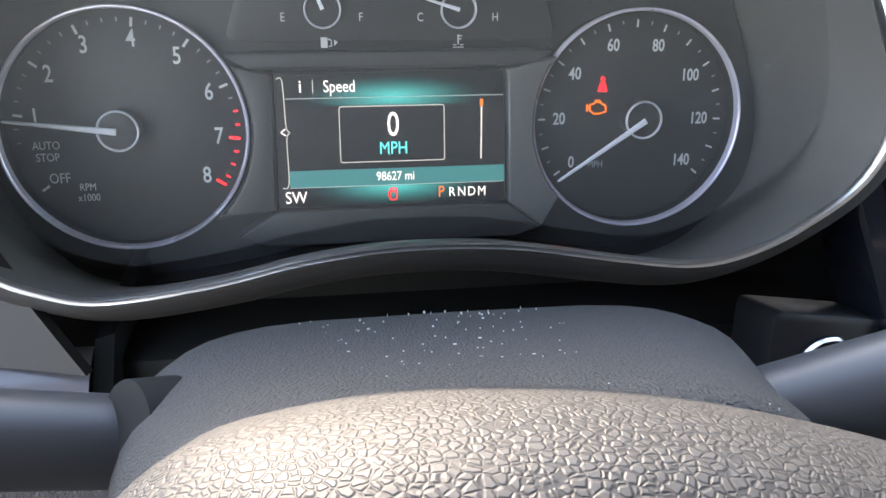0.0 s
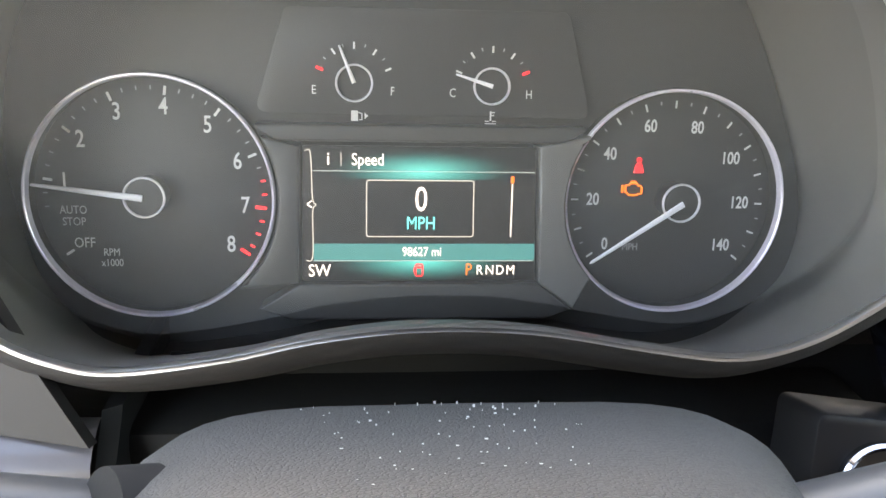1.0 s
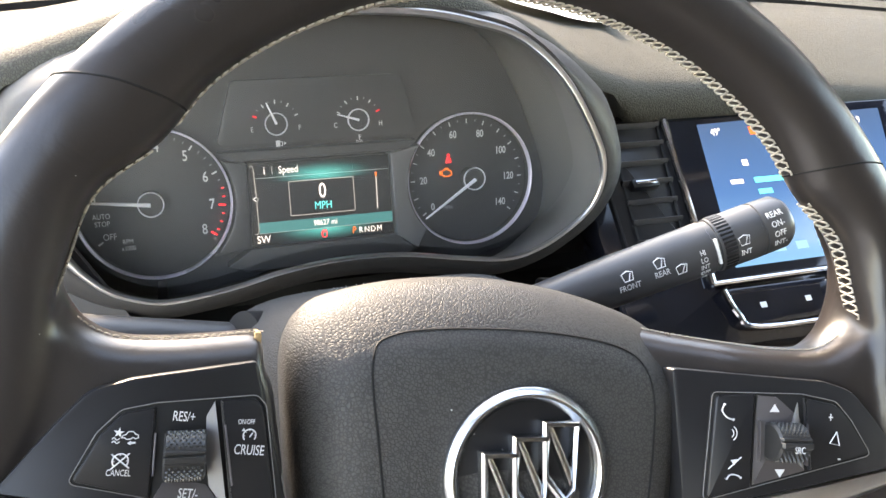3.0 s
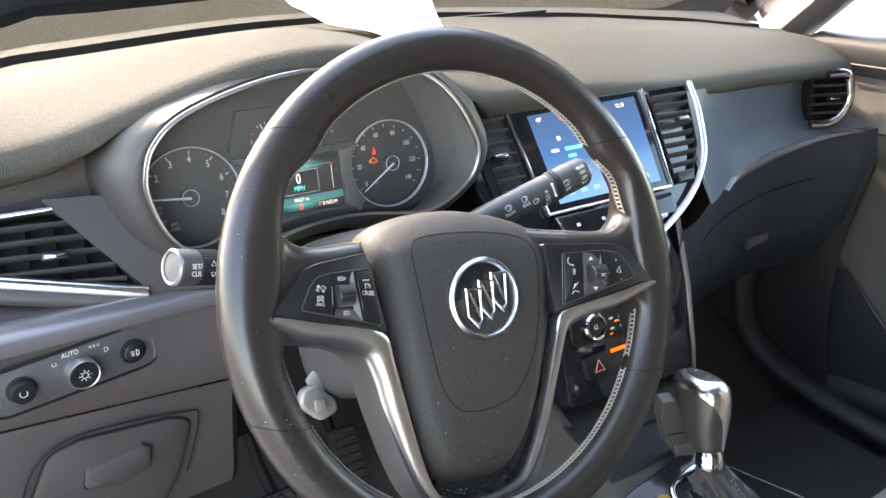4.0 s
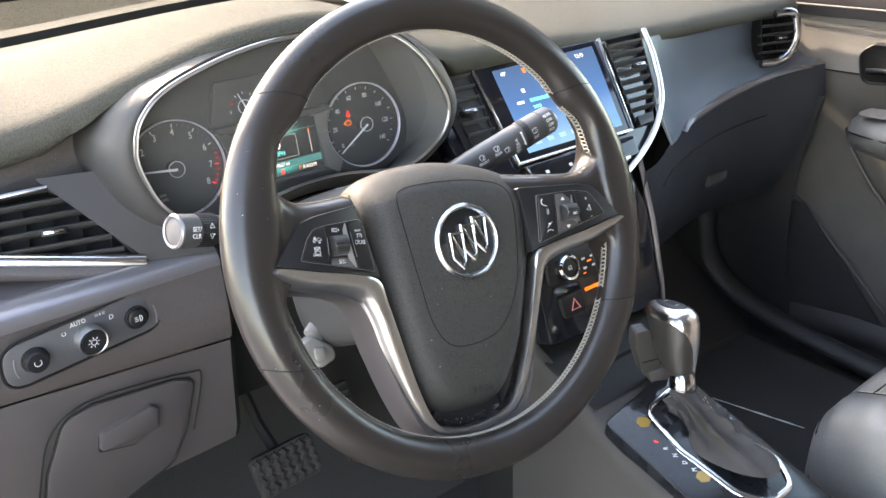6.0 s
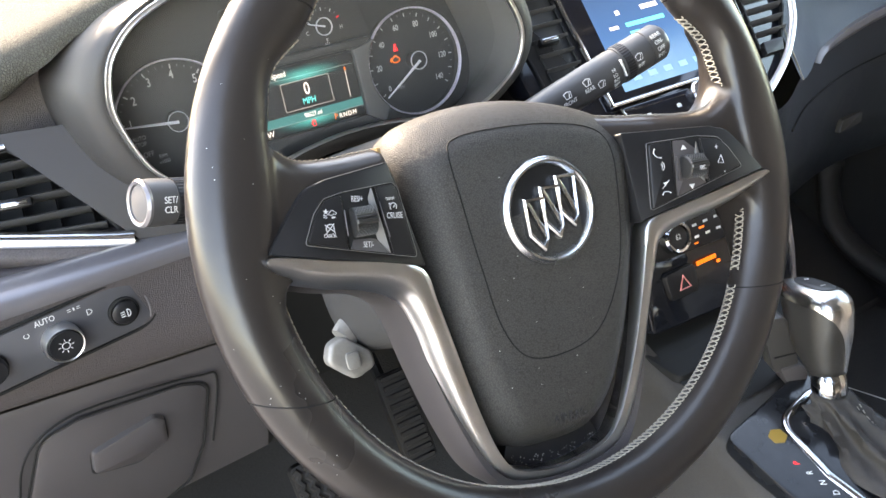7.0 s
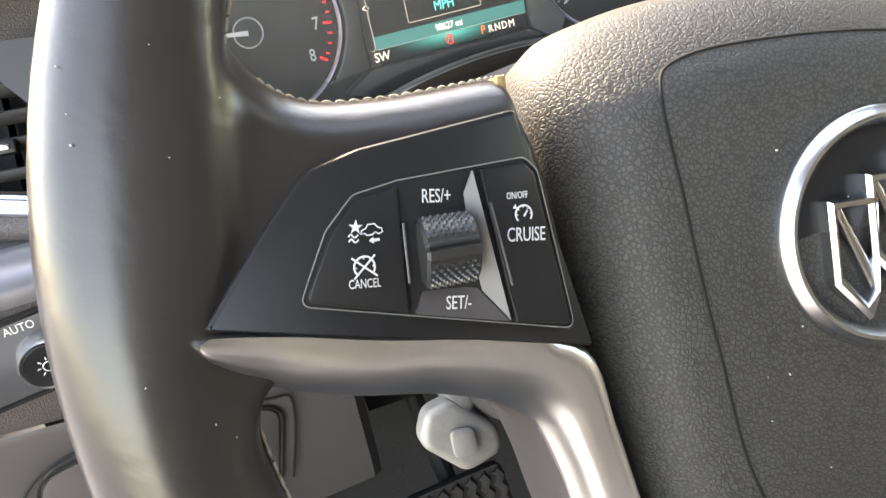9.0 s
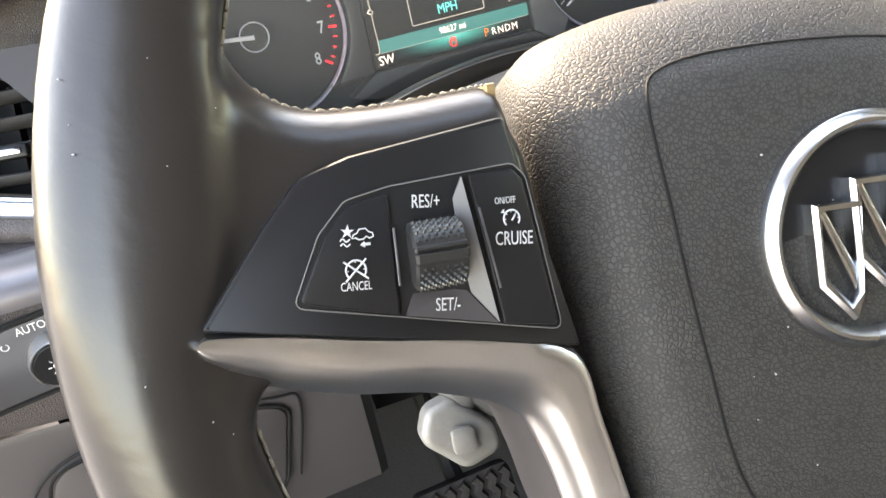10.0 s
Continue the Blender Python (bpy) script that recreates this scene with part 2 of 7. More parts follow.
def loops(rings, cap0=True, cap1=True, closed=True):
    """A skin over rings of points, each with the same count."""
    bm = bmesh.new()
    R = [[bm.verts.new(p) for p in ring] for ring in rings]
    n = len(R[0])
    for a, b in zip(R, R[1:]):
        for i in range(n if closed else n - 1):
            j = (i + 1) % n
            bm.faces.new((a[i], a[j], b[j], b[i]))
    if cap0 and closed:
        bm.faces.new(R[0][::-1])
    if cap1 and closed:
        bm.faces.new(R[-1])
    return bm


def shrink(poly, d):
    """The outline moved inwards by d."""
    k, out = len(poly), []
    area = sum(poly[i][0] * poly[(i + 1) % k][1] - poly[(i + 1) % k][0] * poly[i][1] for i in range(k))
    s = 1 if area > 0 else -1
    for i in range(k):
        a, p, c = Vector(poly[i - 1][:2]), Vector(poly[i][:2]), Vector(poly[(i + 1) % k][:2])
        t = (c - a)
        t = t.normalized() if t.length > 1e-9 else Vector((1, 0))
        out.append(p + Vector((-t.y, t.x)) * d * s)
    return out


def prism(poly, z0, z1, bevel=0.001, steps=2):
    """An outline raised from z0 to z1 with a rounded upper edge."""
    rings = [[(p[0], p[1], z0) for p in poly]]
    for i in range(steps + 1):
        a = math.pi / 2 * i / steps
        q = shrink(poly, bevel * (1 - math.cos(a))) if i else poly
        rings.append([(p[0], p[1], z1 - bevel + bevel * math.sin(a)) for p in q])
    return loops(rings)


def frame_prism(outer, inner, z0, z1, bevel=0.0006):
    """A raised frame between two outlines of the same count."""
    R = [[(p[0], p[1], z0) for p in outer], [(p[0], p[1], z1 - bevel) for p in outer],
         [(p[0], p[1], z1) for p in shrink(outer, bevel)], [(p[0], p[1], z1) for p in shrink(inner, -bevel)],
         [(p[0], p[1], z1 - bevel) for p in inner], [(p[0], p[1], z0) for p in inner]]
    R.append(R[0])
    return loops(R, False, False)


def boxb(x0, x1, y0, y1, z0, z1, bevel=0.002, seg=2):
    bm = bmesh.new()
    bmesh.ops.create_cube(bm, size=1.0, matrix=Matrix.Translation(((x0 + x1) / 2, (y0 + y1) / 2, (z0 + z1) / 2)) @ Matrix.Diagonal((x1 - x0, y1 - y0, z1 - z0, 1)))
    if bevel:
        bmesh.ops.bevel(bm, geom=bm.edges[:], offset=bevel, segments=seg, affect="EDGES", profile=0.5)
    return bm


def tube(path, r, n=8, closed=False, flat=1.0, up=(0, 0, 1)):
    """A tube along a path; r is a number or one for each point; flat squeezes it along up."""
    P = [Vector(p) for p in path]
    k, rings, up = len(P), [], Vector(up)
    for i in range(k):
        a, b = (P[i - 1], P[(i + 1) % k]) if closed else (P[max(i - 1, 0)], P[min(i + 1, k - 1)])
        t = (b - a).normalized()
        s = t.cross(up)
        s = s.normalized() if s.length > 1e-6 else t.orthogonal().normalized()
        w = s.cross(t)
        rr = r[i] if isinstance(r, (list, tuple)) else r
        rings.append([P[i] + s * rr * math.cos(2 * math.pi * j / n) + w * rr * flat * math.sin(2 * math.pi * j / n) for j in range(n)])
    if closed:
        rings.append(rings[0])
        bm = loops(rings, False, False)
        bmesh.ops.remove_doubles(bm, verts=bm.verts, dist=1e-7)
        return bm
    return loops(rings)


def lathe(profile, n=32, m=None):
    """A turned body about z from (radius, height) pairs."""
    bm = loops([[(max(r, 1e-5) * math.cos(2 * math.pi * i / n), max(r, 1e-5) * math.sin(2 * math.pi * i / n), z) for i in range(n)] for r, z in profile])
    if m is not None:
        bm.transform(m)
    return bm


def grid(fn, nu, nv):
    """A sheet of points fn(u, v), with u and v from 0 to 1."""
    return loops([[fn(i / nu, j / nv) for j in range(nv + 1)] for i in range(nu + 1)], False, False, closed=False)


def thick(bm, d):
    """Gives a sheet the thickness d."""
    bmesh.ops.recalc_face_normals(bm, faces=bm.faces)
    bmesh.ops.solidify(bm, geom=bm.faces[:], thickness=d)
    return bm


def join(*bms):
    out = bmesh.new()
    for b in bms:
        me = bpy.data.meshes.new("joined")
        b.to_mesh(me)
        b.free()
        out.from_mesh(me)
        bpy.data.meshes.remove(me)
    return out


def lettering(text, size, mat, parent, m, name="lettering", depth=0.0002, stretch=0.8, bold=0.0):
    """Printed words, centred at the pose m in the parent's space."""
    cu = bpy.data.curves.new(name, "FONT")
    cu.body, cu.size, cu.extrude, cu.align_x, cu.align_y, cu.offset = text, size, depth / 2, "CENTER", "CENTER", bold
    cu.resolution_u = 3
    ob = new(name, cu)
    bpy.context.view_layer.update()
    me = bpy.data.meshes.new_from_object(ob.evaluated_get(bpy.context.evaluated_depsgraph_get()))
    bpy.data.objects.remove(ob)
    bpy.data.curves.remove(cu)
    me.transform(m @ Matrix.Diagonal((stretch, 1, 1, 1)))
    me.materials.clear()
    me.materials.append(mat)
    o = new(name, me)
    o.parent = parent
    return o


def at(x, y, z=0.0, turn=0.0):
    return pose(x, y, z, 0, 0, turn)


def basis(o, x, y, z):
    m = Matrix.Identity(4)
    for i, v in enumerate((x, y, z, o)):
        m.col[i][:3] = v
    return m


def disc(r, n=32):
    return [(r * math.cos(2 * math.pi * i / n), r * math.sin(2 * math.pi * i / n)) for i in range(n)]


def shift(poly, x, y):
    return [(p[0] + x, p[1] + y) for p in poly]


def bars(rects, z, h):
    """Small raised bars (x0, x1, y0, y1) in one print."""
    return join(*[boxb(a, b, c, d, z, z + h, 0) for a, b, c, d in rects])

# ---- steering wheel and column ----
from mathutils.bvhtree import BVHTree

TAU, PHI = radians(22), radians(9)
HUB = Vector((0, 0, 1.0))
AXIS = Vector((0, -math.cos(TAU), math.sin(TAU)))
UP0 = Vector((0, math.sin(TAU), math.cos(TAU)))
XW = Vector((1, 0, 0)) * math.cos(PHI) - UP0 * math.sin(PHI)
UW = Vector((1, 0, 0)) * math.sin(PHI) + UP0 * math.cos(PHI)
WHEEL = basis(HUB, XW, UW, AXIS)
COLUMN = basis(HUB, Vector((1, 0, 0)), UP0, AXIS)
CX, CY, RX, RY = -0.006, 0.009, 0.1770, 0.1810


def lift(bm, k=0.17, x0=0.075):
    """The switch fields rise outwards from the hub to the rim."""
    for v in bm.verts:
        v.co.z += k * max(0, abs(v.co.x - CX) - x0) - (0.15 * max(0, 0.084 - abs(v.co.x - CX)) if x0 < 0.08 else 0)
    return bm


def rise(x):
    return 0.17 * max(0, abs(x - CX) - 0.075) - 0.15 * max(0, 0.084 - abs(x - CX))


def bell(a, c, width):
    """A smooth bump of 1 at the angle c."""
    e = (a - c + 180) % 360 - 180
    return math.exp(-(e / width) ** 2)


def rim_half(a, inner=False):
    """Half the rim's width at the angle a (degrees from the right, upwards), outwards or inwards of its middle line."""
    w = 0.0165 + 0.0012 * (bell(a, 180, 30) + bell(a, 0, 30))
    if inner:
        w += 0.0036 * (bell(a, 141, 5.5) + bell(a, 39, 5.5)) - 0.0030 * (bell(a, 151, 5) + bell(a, 29, 5)) + 0.0015 * (bell(a, 200, 20) + bell(a, -20, 20))
    return w


def rim_point(a, q, grow=0.0):
    """A point of the rim's skin: a round the wheel, q round the section (0 outwards, 90 to the driver), in degrees."""
    c, s = math.cos(radians(a)), math.sin(radians(a))
    cq, sq = math.cos(radians(q)), math.sin(radians(q))
    k = bell(a, 172, 13) + bell(a, 8, 13)
    w = rim_half(a, cq < 0) + grow
    r = w * cq * (1 + 0.85 * k * max(0, sq) * (cq < 0))
    z = (0.0165 + grow) * math.copysign(abs(sq) ** (1 - 0.42 * k * (cq < 0 < sq)), sq)
    return Vector((CX + (RX + r) * c, CY + (RY + r) * s, z))


def spline(rows):
    """A function that glides through rows of (x, values...)."""
    xs = [r[0] for r in rows]

    def f(x):
        x = min(max(x, xs[0]), xs[-1])
        i = max(j for j in range(len(xs) - 1) if xs[j] <= x)
        t = (x - xs[i]) / (xs[i + 1] - xs[i])
        a, b, c, d = (rows[min(max(j, 0), len(rows) - 1)] for j in (i - 1, i, i + 1, i + 2))
        return [0.5 * (2 * q + (r - p) * t + (2 * p - 5 * q + 4 * r - s) * t * t + (3 * q - p - 3 * r + s) * t ** 3) for p, q, r, s in zip(a[1:], b[1:], c[1:], d[1:])]
    return f


def spoke_edge(s):
    """The seam along the upper edge of a spoke, from the hub to the rim."""
    pts = catmull([(0.0875, 0.0492) if s < 0 else (0.0560, 0.0545), (0.0930, 0.0490) if s < 0 else (0.0800, 0.0505), (0.1050, 0.0478), (0.1200, 0.0468), (0.1350, 0.0476), (0.1452, 0.0535), (0.1510, 0.0630), (0.1540, 0.0760), (0.1535, 0.0920)], 5, False)
    return [Vector((CX + s * p[0], p[1])) for p in pts]


def steering_wheel():
    w = thing("steering_wheel", "black leather steering wheel with silver spokes, turned slightly", "steering wheel", WHEEL)
    # the leather skin: ring and spoke arms fused into one
    ring = loops([[rim_point(a, q) for q in range(0, 360, 15)] for a in range(0, 363, 3)], False, False)
    arms = []
    for s in (-1, 1):
        poly = [(0.166, -0.066), (0.174, -0.030), (0.177, 0.009), (0.174, 0.044), (0.165, 0.080), (0.152, 0.106), (0.1480, 0.104), (0.1590, 0.080), (0.1555, 0.061), (0.1400, 0.0405), (0.118, 0.0370), (0.085 + 0.018 * (s > 0), 0.0375), (0.078 + 0.022 * (s > 0), -0.004), (0.120, -0.006), (0.153, -0.012), (0.1600, -0.044), (0.163, -0.064)]
        poly = [(CX + s * x, y) for x, y in poly]
        if s < 0:
            poly = poly[::-1]
        edge = spoke_edge(s)
        rows = []
        for k, p in enumerate(edge):
            a, b = edge[max(k - 1, 0)], edge[min(k + 1, len(edge) - 1)]
            n = Vector((-(b - a).y, (b - a).x)).normalized()
            n = n if n.y - 0.6 * s * n.x > 0 else -n
            up = 0.13 * max(0, abs(p.x - CX) - 0.085) - 0.40 * max(0, 0.092 - abs(p.x - CX)) * (s > 0)
            rows.append([(p.x + n.x * o, p.y + n.y * o, z + up) for o, z in ((0.0, -0.0125), (-0.0010, -0.0085), (-0.0034, -0.0040), (-0.0070, -0.0008), (-0.0115, 0.0008), (-0.0180, 0.0010), (-0.0180, -0.034), (-0.0040, -0.034), (0.0004, -0.020))])
        arms.append(loops(rows))
        arms.append(lift(prism(rounded(poly, 0.008, 4), -0.034, 0.0006, 0.0040, 3), 0.13, 0.085))
    skin = part("rim", join(ring, *arms), M_RIM, w, sharp=180)
    rm = skin.modifiers.new("fuse", "REMESH")
    rm.mode, rm.voxel_size, rm.use_smooth_shade = "VOXEL", 0.0019, True
    sm = skin.modifiers.new("soften", "SMOOTH")
    sm.factor, sm.iterations = 0.5, 14
    # seams across the rim, level rather than radial
    for a, da in ((140.4, 3.3), (38.6, -3.3), (206.0, -4.0), (-26.5, 2.6)):
        part("seam", tube([rim_point(a + da * math.cos(radians(q)), q, -0.0003) for q in range(-40, 231, 6)], 0.00042, 6), M_DEEP, w)
    # lacing on the inner side of the rim: two strands that cross
    for a0, a1 in ((17, 37), (42, 139), (143, 162), (-150, -29), (-25, -9), (-205, -156)):
        zig = [[], []]
        a, k = a0, 0
        while a < a1:
            for side in (0, 1):
                q = 188 + (13 if (k + side) % 2 else -13)
                zig[side].append(rim_point(a, q, 0.0004))
                zig[side].append(rim_point(a + 0.55, q, 0.0004))
            a, k = a + 1.30, k + 1
        part("stitching", join(*[tube(z, 0.00046, 5) for z in zig]), M_THREAD, w, "cream laced thread")
    for a0, a1 in ((189, 205), (-25, -9)):
        part("stitching", join(*[tube([rim_point(a + d, 176, 0.0004) for d in (0, 0.35, 0.7)], 0.00028, 5) for a in [a0 + 1.0 * i for i in range(int(a1 - a0))]]), M_THREAD, w, "cream thread")
    for s in (-1, 1):
        path = [Vector((p.x, p.y - 0.0006, -0.0108 + 0.13 * max(0, abs(p.x - CX) - 0.085) - 0.40 * max(0, 0.092 - abs(p.x - CX)) * (s > 0))) for p in spoke_edge(s)[:26]]
        stitches = []
        for p, q in zip(path, path[1:]):
            n = max(1, round((q - p).length / 0.0023))
            for i in range(n):
                stitches.append(tube([p.lerp(q, (i + 0.12) / n) + Vector((0, 0.0003, 0)), p.lerp(q, (i + 0.5) / n) + Vector((0, 0.0006, 0.0005)), p.lerp(q, (i + 0.80) / n) + Vector((0, 0.0003, 0.0006))], 0.00027, 5))
        part("stitching", join(*stitches), M_THREAD, w, "cream thread")
        if s < 0:
            part("leather_edge", boxb(CX + s * 0.0895 - 0.0012, CX + s * 0.0895 + 0.0012, 0.038, 0.0490, -0.024, -0.006, 0.0008), M_FOAM, w, "frayed tan leather edge")

    # hub cover
    half = [(0.0, 0.0640), (0.030, 0.0625), (0.055, 0.0570), (0.0715, 0.0465), (0.0770, 0.0310), (0.0765, 0.0100), (0.0735, -0.0150), (0.0685, -0.0450), (0.0615, -0.0780), (0.0525, -0.1060), (0.0420, -0.1270), (0.0260, -0.1390)]
    droop = {0.030: 0.0018, 0.055: 0.0026, 0.0715: 0.0026, 0.054: 0.0030, 0.0705: 0.0032, 0.0785: 0.0016}     # the right shoulder lies lower
    wider = spline([(-0.1415, 0.0), (-0.127, 0.0012), (-0.106, 0.0040), (-0.060, 0.0070), (0.035, 0.0070), (0.0485, 0.0034), (0.060, 0.0008), (0.072, 0.0)])     # and reaches to the trim
    outline = catmull([(CX + x + wider(y)[0], y - droop.get(x, 0) * (y > 0.03)) for x, y in half] + [(CX, -0.1415)] + [(CX - x, y) for x, y in half[:0:-1]], 5)
    O = [(p[0], p[1]) for p in outline]
    rear = [(0.0, 0.0708), (0.030, 0.0692), (0.054, 0.0645), (0.0705, 0.0575), (0.0785, 0.0420)] + half[5:]
    behind = catmull([(CX + x + wider(y)[0], y - droop.get(x, 0) * (y > 0.03)) for x, y in rear] + [(CX, -0.1415)] + [(CX - x, y) for x, y in rear[:0:-1]], 5)
    fall = lambda y: 0.055 * max(0, -y - 0.03)
    rings = []
    for d, h, f in ((0.001, -0.060, 0.8), (0, -0.043, 1), (0, -0.037, 0.98), (0.0002, -0.032, 0.88), (0.0005, -0.027, 0.72), (0.0010, -0.0235, 0.60), (0.0026, -0.0196, 0.46), (0.0050, -0.0158, 0.34), (0.0080, -0.0118, 0.22), (0.0110, -0.0086, 0.12), (0.0142, -0.0058, 0.04), (0.0168, -0.0040, 0)):
        q = [Vector((a[0] + (b[0] - a[0]) * f, a[1] + (b[1] - a[1]) * f)) for a, b in zip(O, behind)]
        q = shrink(q, d) if d else q
        rings.append([(p[0], p[1], h - fall(p[1])) for p in q])
    c = Vector((CX, -0.03))
    last = rings[-1]
    for f, h in ((0.95, 0.0012), (0.90, 0.0020), (0.80, 0.0027), (0.55, 0.0031), (0.28, 0.0033), (0.02, 0.0034)):
        rings.append([(c.x + (p[0] - c.x) * f, c.y + (p[1] - c.y) * f, p[2] + fall(p[1]) - fall(c.y + (p[1] - c.y) * f) + h) for p in last])
    cover = loops(rings)
    skin = BVHTree.FromBMesh(cover)
    part("airbag_cover", cover, M_PAD, w, "pebbled black vinyl hub cover", sharp=50)
    line = catmull([(-0.0565, 0.0395), (-0.0480, 0.0490), (-0.0200, 0.0517), (0.0150, 0.0505), (0.0425, 0.0452), (0.0520, 0.0350), (0.0530, 0.0100), (0.0495, -0.0250), (0.0415, -0.0520), (0.0240, -0.0760), (-0.0020, -0.0835), (-0.0260, -0.0800), (-0.0400, -0.0600), (-0.0480, -0.0250), (-0.0535, 0.0100)], 6)
    on_skin = [skin.ray_cast(Vector((p[0], p[1], 0.05)), Vector((0, 0, -1)))[0] for p in line]
    part("cover_seam", tube([p - Vector((0, 0, 0.00005)) for p in on_skin], 0.00050, 6, True), M_DEEP, w)
    skin_z = lambda x, y: skin.ray_cast(Vector((x, y, 0.05)), Vector((0, 0, -1)))[0].z
    lettering("AIRBAG", 0.0085, M_HOOD, w, at(-0.001, -0.1225, skin_z(0, -0.119) + 0.0001), "airbag_lettering", 0.0008)
    part("airbag_sign", bars([(-0.005, -0.004, -0.111, -0.104), (-0.0015, 0.004, -0.1075, -0.1060), (-0.0015, 0.004, -0.111, -0.1095)], skin_z(0, -0.1075) + 0.0001, 0.0006), M_HOOD, w)

    # badge
    badge = part("badge", lathe([(0.0316, -0.004), (0.0316, 0.0010), (0.0312, 0.0019), (0.0290, 0.0036), (0.0280, 0.0035), (0.0262, 0.0016), (0.0257, -0.002)], 72, at(0.0006, 0.0006)), M_BADGE, w, "chrome ring with three shields")
    part("badge_field", prism(shift(disc(0.0262, 48), 0.0006, 0.0006), -0.003, -0.0008, 0.0002), M_BLACK, badge)
    for x, y in ((-0.0106, 0.0094), (0.0008, 0.0150), (0.0122, 0.0200)):
        sh = [(-0.0074, 0.0), (0.0074, 0.0), (0.0066, -0.0254), (0.0030, -0.0316), (-0.0066, -0.0214)]
        inner = [(-0.0048, -0.0024), (0.0052, -0.0024), (0.0046, -0.0240), (0.0024, -0.0272), (-0.0042, -0.0192)]
        part("shield", frame_prism(shift(sh[::-1], x, y), shift(inner[::-1], x, y), -0.0015, 0.0042, 0.0011), M_BADGE, badge)
        part("shield_bar", prism(shift([(-0.0056, -0.0016), (-0.0030, -0.0016), (0.0052, -0.0180), (0.0048, -0.0246)][::-1], x, y), -0.0015, 0.0026, 0.0009), M_BADGE, badge)
    # silver trim: two arms and the bow under the hub
    inn = catmull([(-0.1690, 0.0014), (-0.1655, 0.0024), (-0.1500, -0.0003), (-0.1320, -0.0045), (-0.1050, -0.0100), (-0.0830, -0.0180), (-0.0765, -0.0380), (-0.0700, -0.0620), (-0.0580, -0.1060), (-0.0460, -0.1370), (-0.0330, -0.1475), (-0.0060, -0.1515), (0.0220, -0.1465), (0.0360, -0.1350), (0.0490, -0.1050), (0.0590, -0.0700), (0.0660, -0.0360), (0.0710, -0.0170), (0.0930, -0.0105), (0.1200, -0.0050), (0.1400, -0.0003), (0.1545, 0.0028), (0.1592, 0.0014)], 5, False)
    out = catmull([(-0.1696, -0.0008), (-0.1680, -0.0050), (-0.1590, -0.0118), (-0.1400, -0.0185), (-0.1180, -0.0235), (-0.0985, -0.0330), (-0.0900, -0.0500), (-0.0835, -0.0750), (-0.0700, -0.1160), (-0.0560, -0.1450), (-0.0380, -0.1580), (-0.0060, -0.1635), (0.0300, -0.1575), (0.0460, -0.1440), (0.0600, -0.1120), (0.0700, -0.0750), (0.0780, -0.0450), (0.0850, -0.0300), (0.1020, -0.0225), (0.1250, -0.0175), (0.1450, -0.0110), (0.1578, -0.0040), (0.1596, 0.0000)], 5, False)
    rows = []
    for a, b in zip(inn, out):
        h = 0.17 * max(0, abs(a.x - CX) - 0.075) + 0.10 * max(0, abs(a.x - CX) - 0.145) - 0.003 - 0.0011 * max(0, -a.y - 0.02) / 0.01
        rows.append([(a.x, a.y, h - 0.010)] + [(*(a.lerp(b, v)), h + 0.0034 * min(1, v / 0.07) ** 0.5 - 0.0085 * max(0, (v - 0.42) / 0.58) ** 2.2) for v in (0, 0.03, 0.07, 0.22, 0.42, 0.56, 0.68, 0.79, 0.88, 0.95, 1)] + [(b.x, b.y, h - 0.024)])
    part("silver_trim", loops(rows, closed=True), M_SILVER, w, "satin silver spoke trim", sharp=60)
    part("bow_insert", prism(rounded([(-0.036, -0.130), (0.024, -0.130), (0.030, -0.146), (0.012, -0.156), (-0.024, -0.156), (-0.042, -0.146)], 0.006), -0.036, -0.026, 0.002), M_BLACK, w, "dusty black insert")
    rng = random.Random(5)
    for i in range(60):
        x = rng.uniform(-0.036, 0.026)
        y = -0.1425 - 0.006 * (1 - ((x + 0.005) / 0.034) ** 2) + rng.uniform(-0.003, 0.003)
        r = rng.choice((0.0001, 0.00016, 0.00025))
        part("dust_speck", boxb(x - r, x + r, y - r, y + r, -0.0262, -0.0256, 0), M_DUST, w)
    # grey back cover behind the arms
    back = []
    for a, b in list(zip(inn, out))[4:-4]:
        o = b + (b - a).normalized() * 0.003
        back.append([(a.x, a.y, -0.016), (*b, -0.012), (*o, -0.022), (o.x, o.y, -0.050), (a.x, a.y, -0.050)])
    part("back_cover", loops(back), M_SMOOTH, w, "grey plastic back cover")

    # switch fields
    for s in (-1, 1):
        poly = [(0.1625, 0.0036), (0.1475, 0.0225), (0.1390, 0.0320), (0.1270, 0.0355), (0.0900 - 0.024 * (s > 0), 0.0405 - 0.0015 * (s > 0)), (0.0755 - 0.003 * (s > 0), -0.0172)]
        poly = [(CX + s * x, y) for x, y in poly]
        poly = poly if s > 0 else poly[::-1]
        rr = [0.001, 0.008, 0.012, 0.008, 0.002, 0.001]
        field = part("switch_panel", lift(prism(rounded(poly, rr if s > 0 else rr[::-1], 5), -0.022, 0.0012, 0.0012)), M_BLACK, w, "satin black switch panel")
        switches(field, s)
    rng = random.Random(11)
    for i in range(46):
        r = rng.choice((0.00008, 0.00012, 0.00018))
        if i % 2:
            p = rim_point(rng.uniform(150, 235), rng.uniform(40, 140), 0.0002)
        else:
            p = Vector((rng.uniform(-0.044, 0.036), rng.uniform(-0.10, 0.030), -0.0010))
            p.z -= 0.00055 * max(0, -p.y - 0.03) / 0.01
        part("dust_speck", boxb(p.x - r, p.x + r, p.y - r, p.y + r, p.z - 0.0003, p.z + 0.0004, 0), M_DUST, w)
    return w


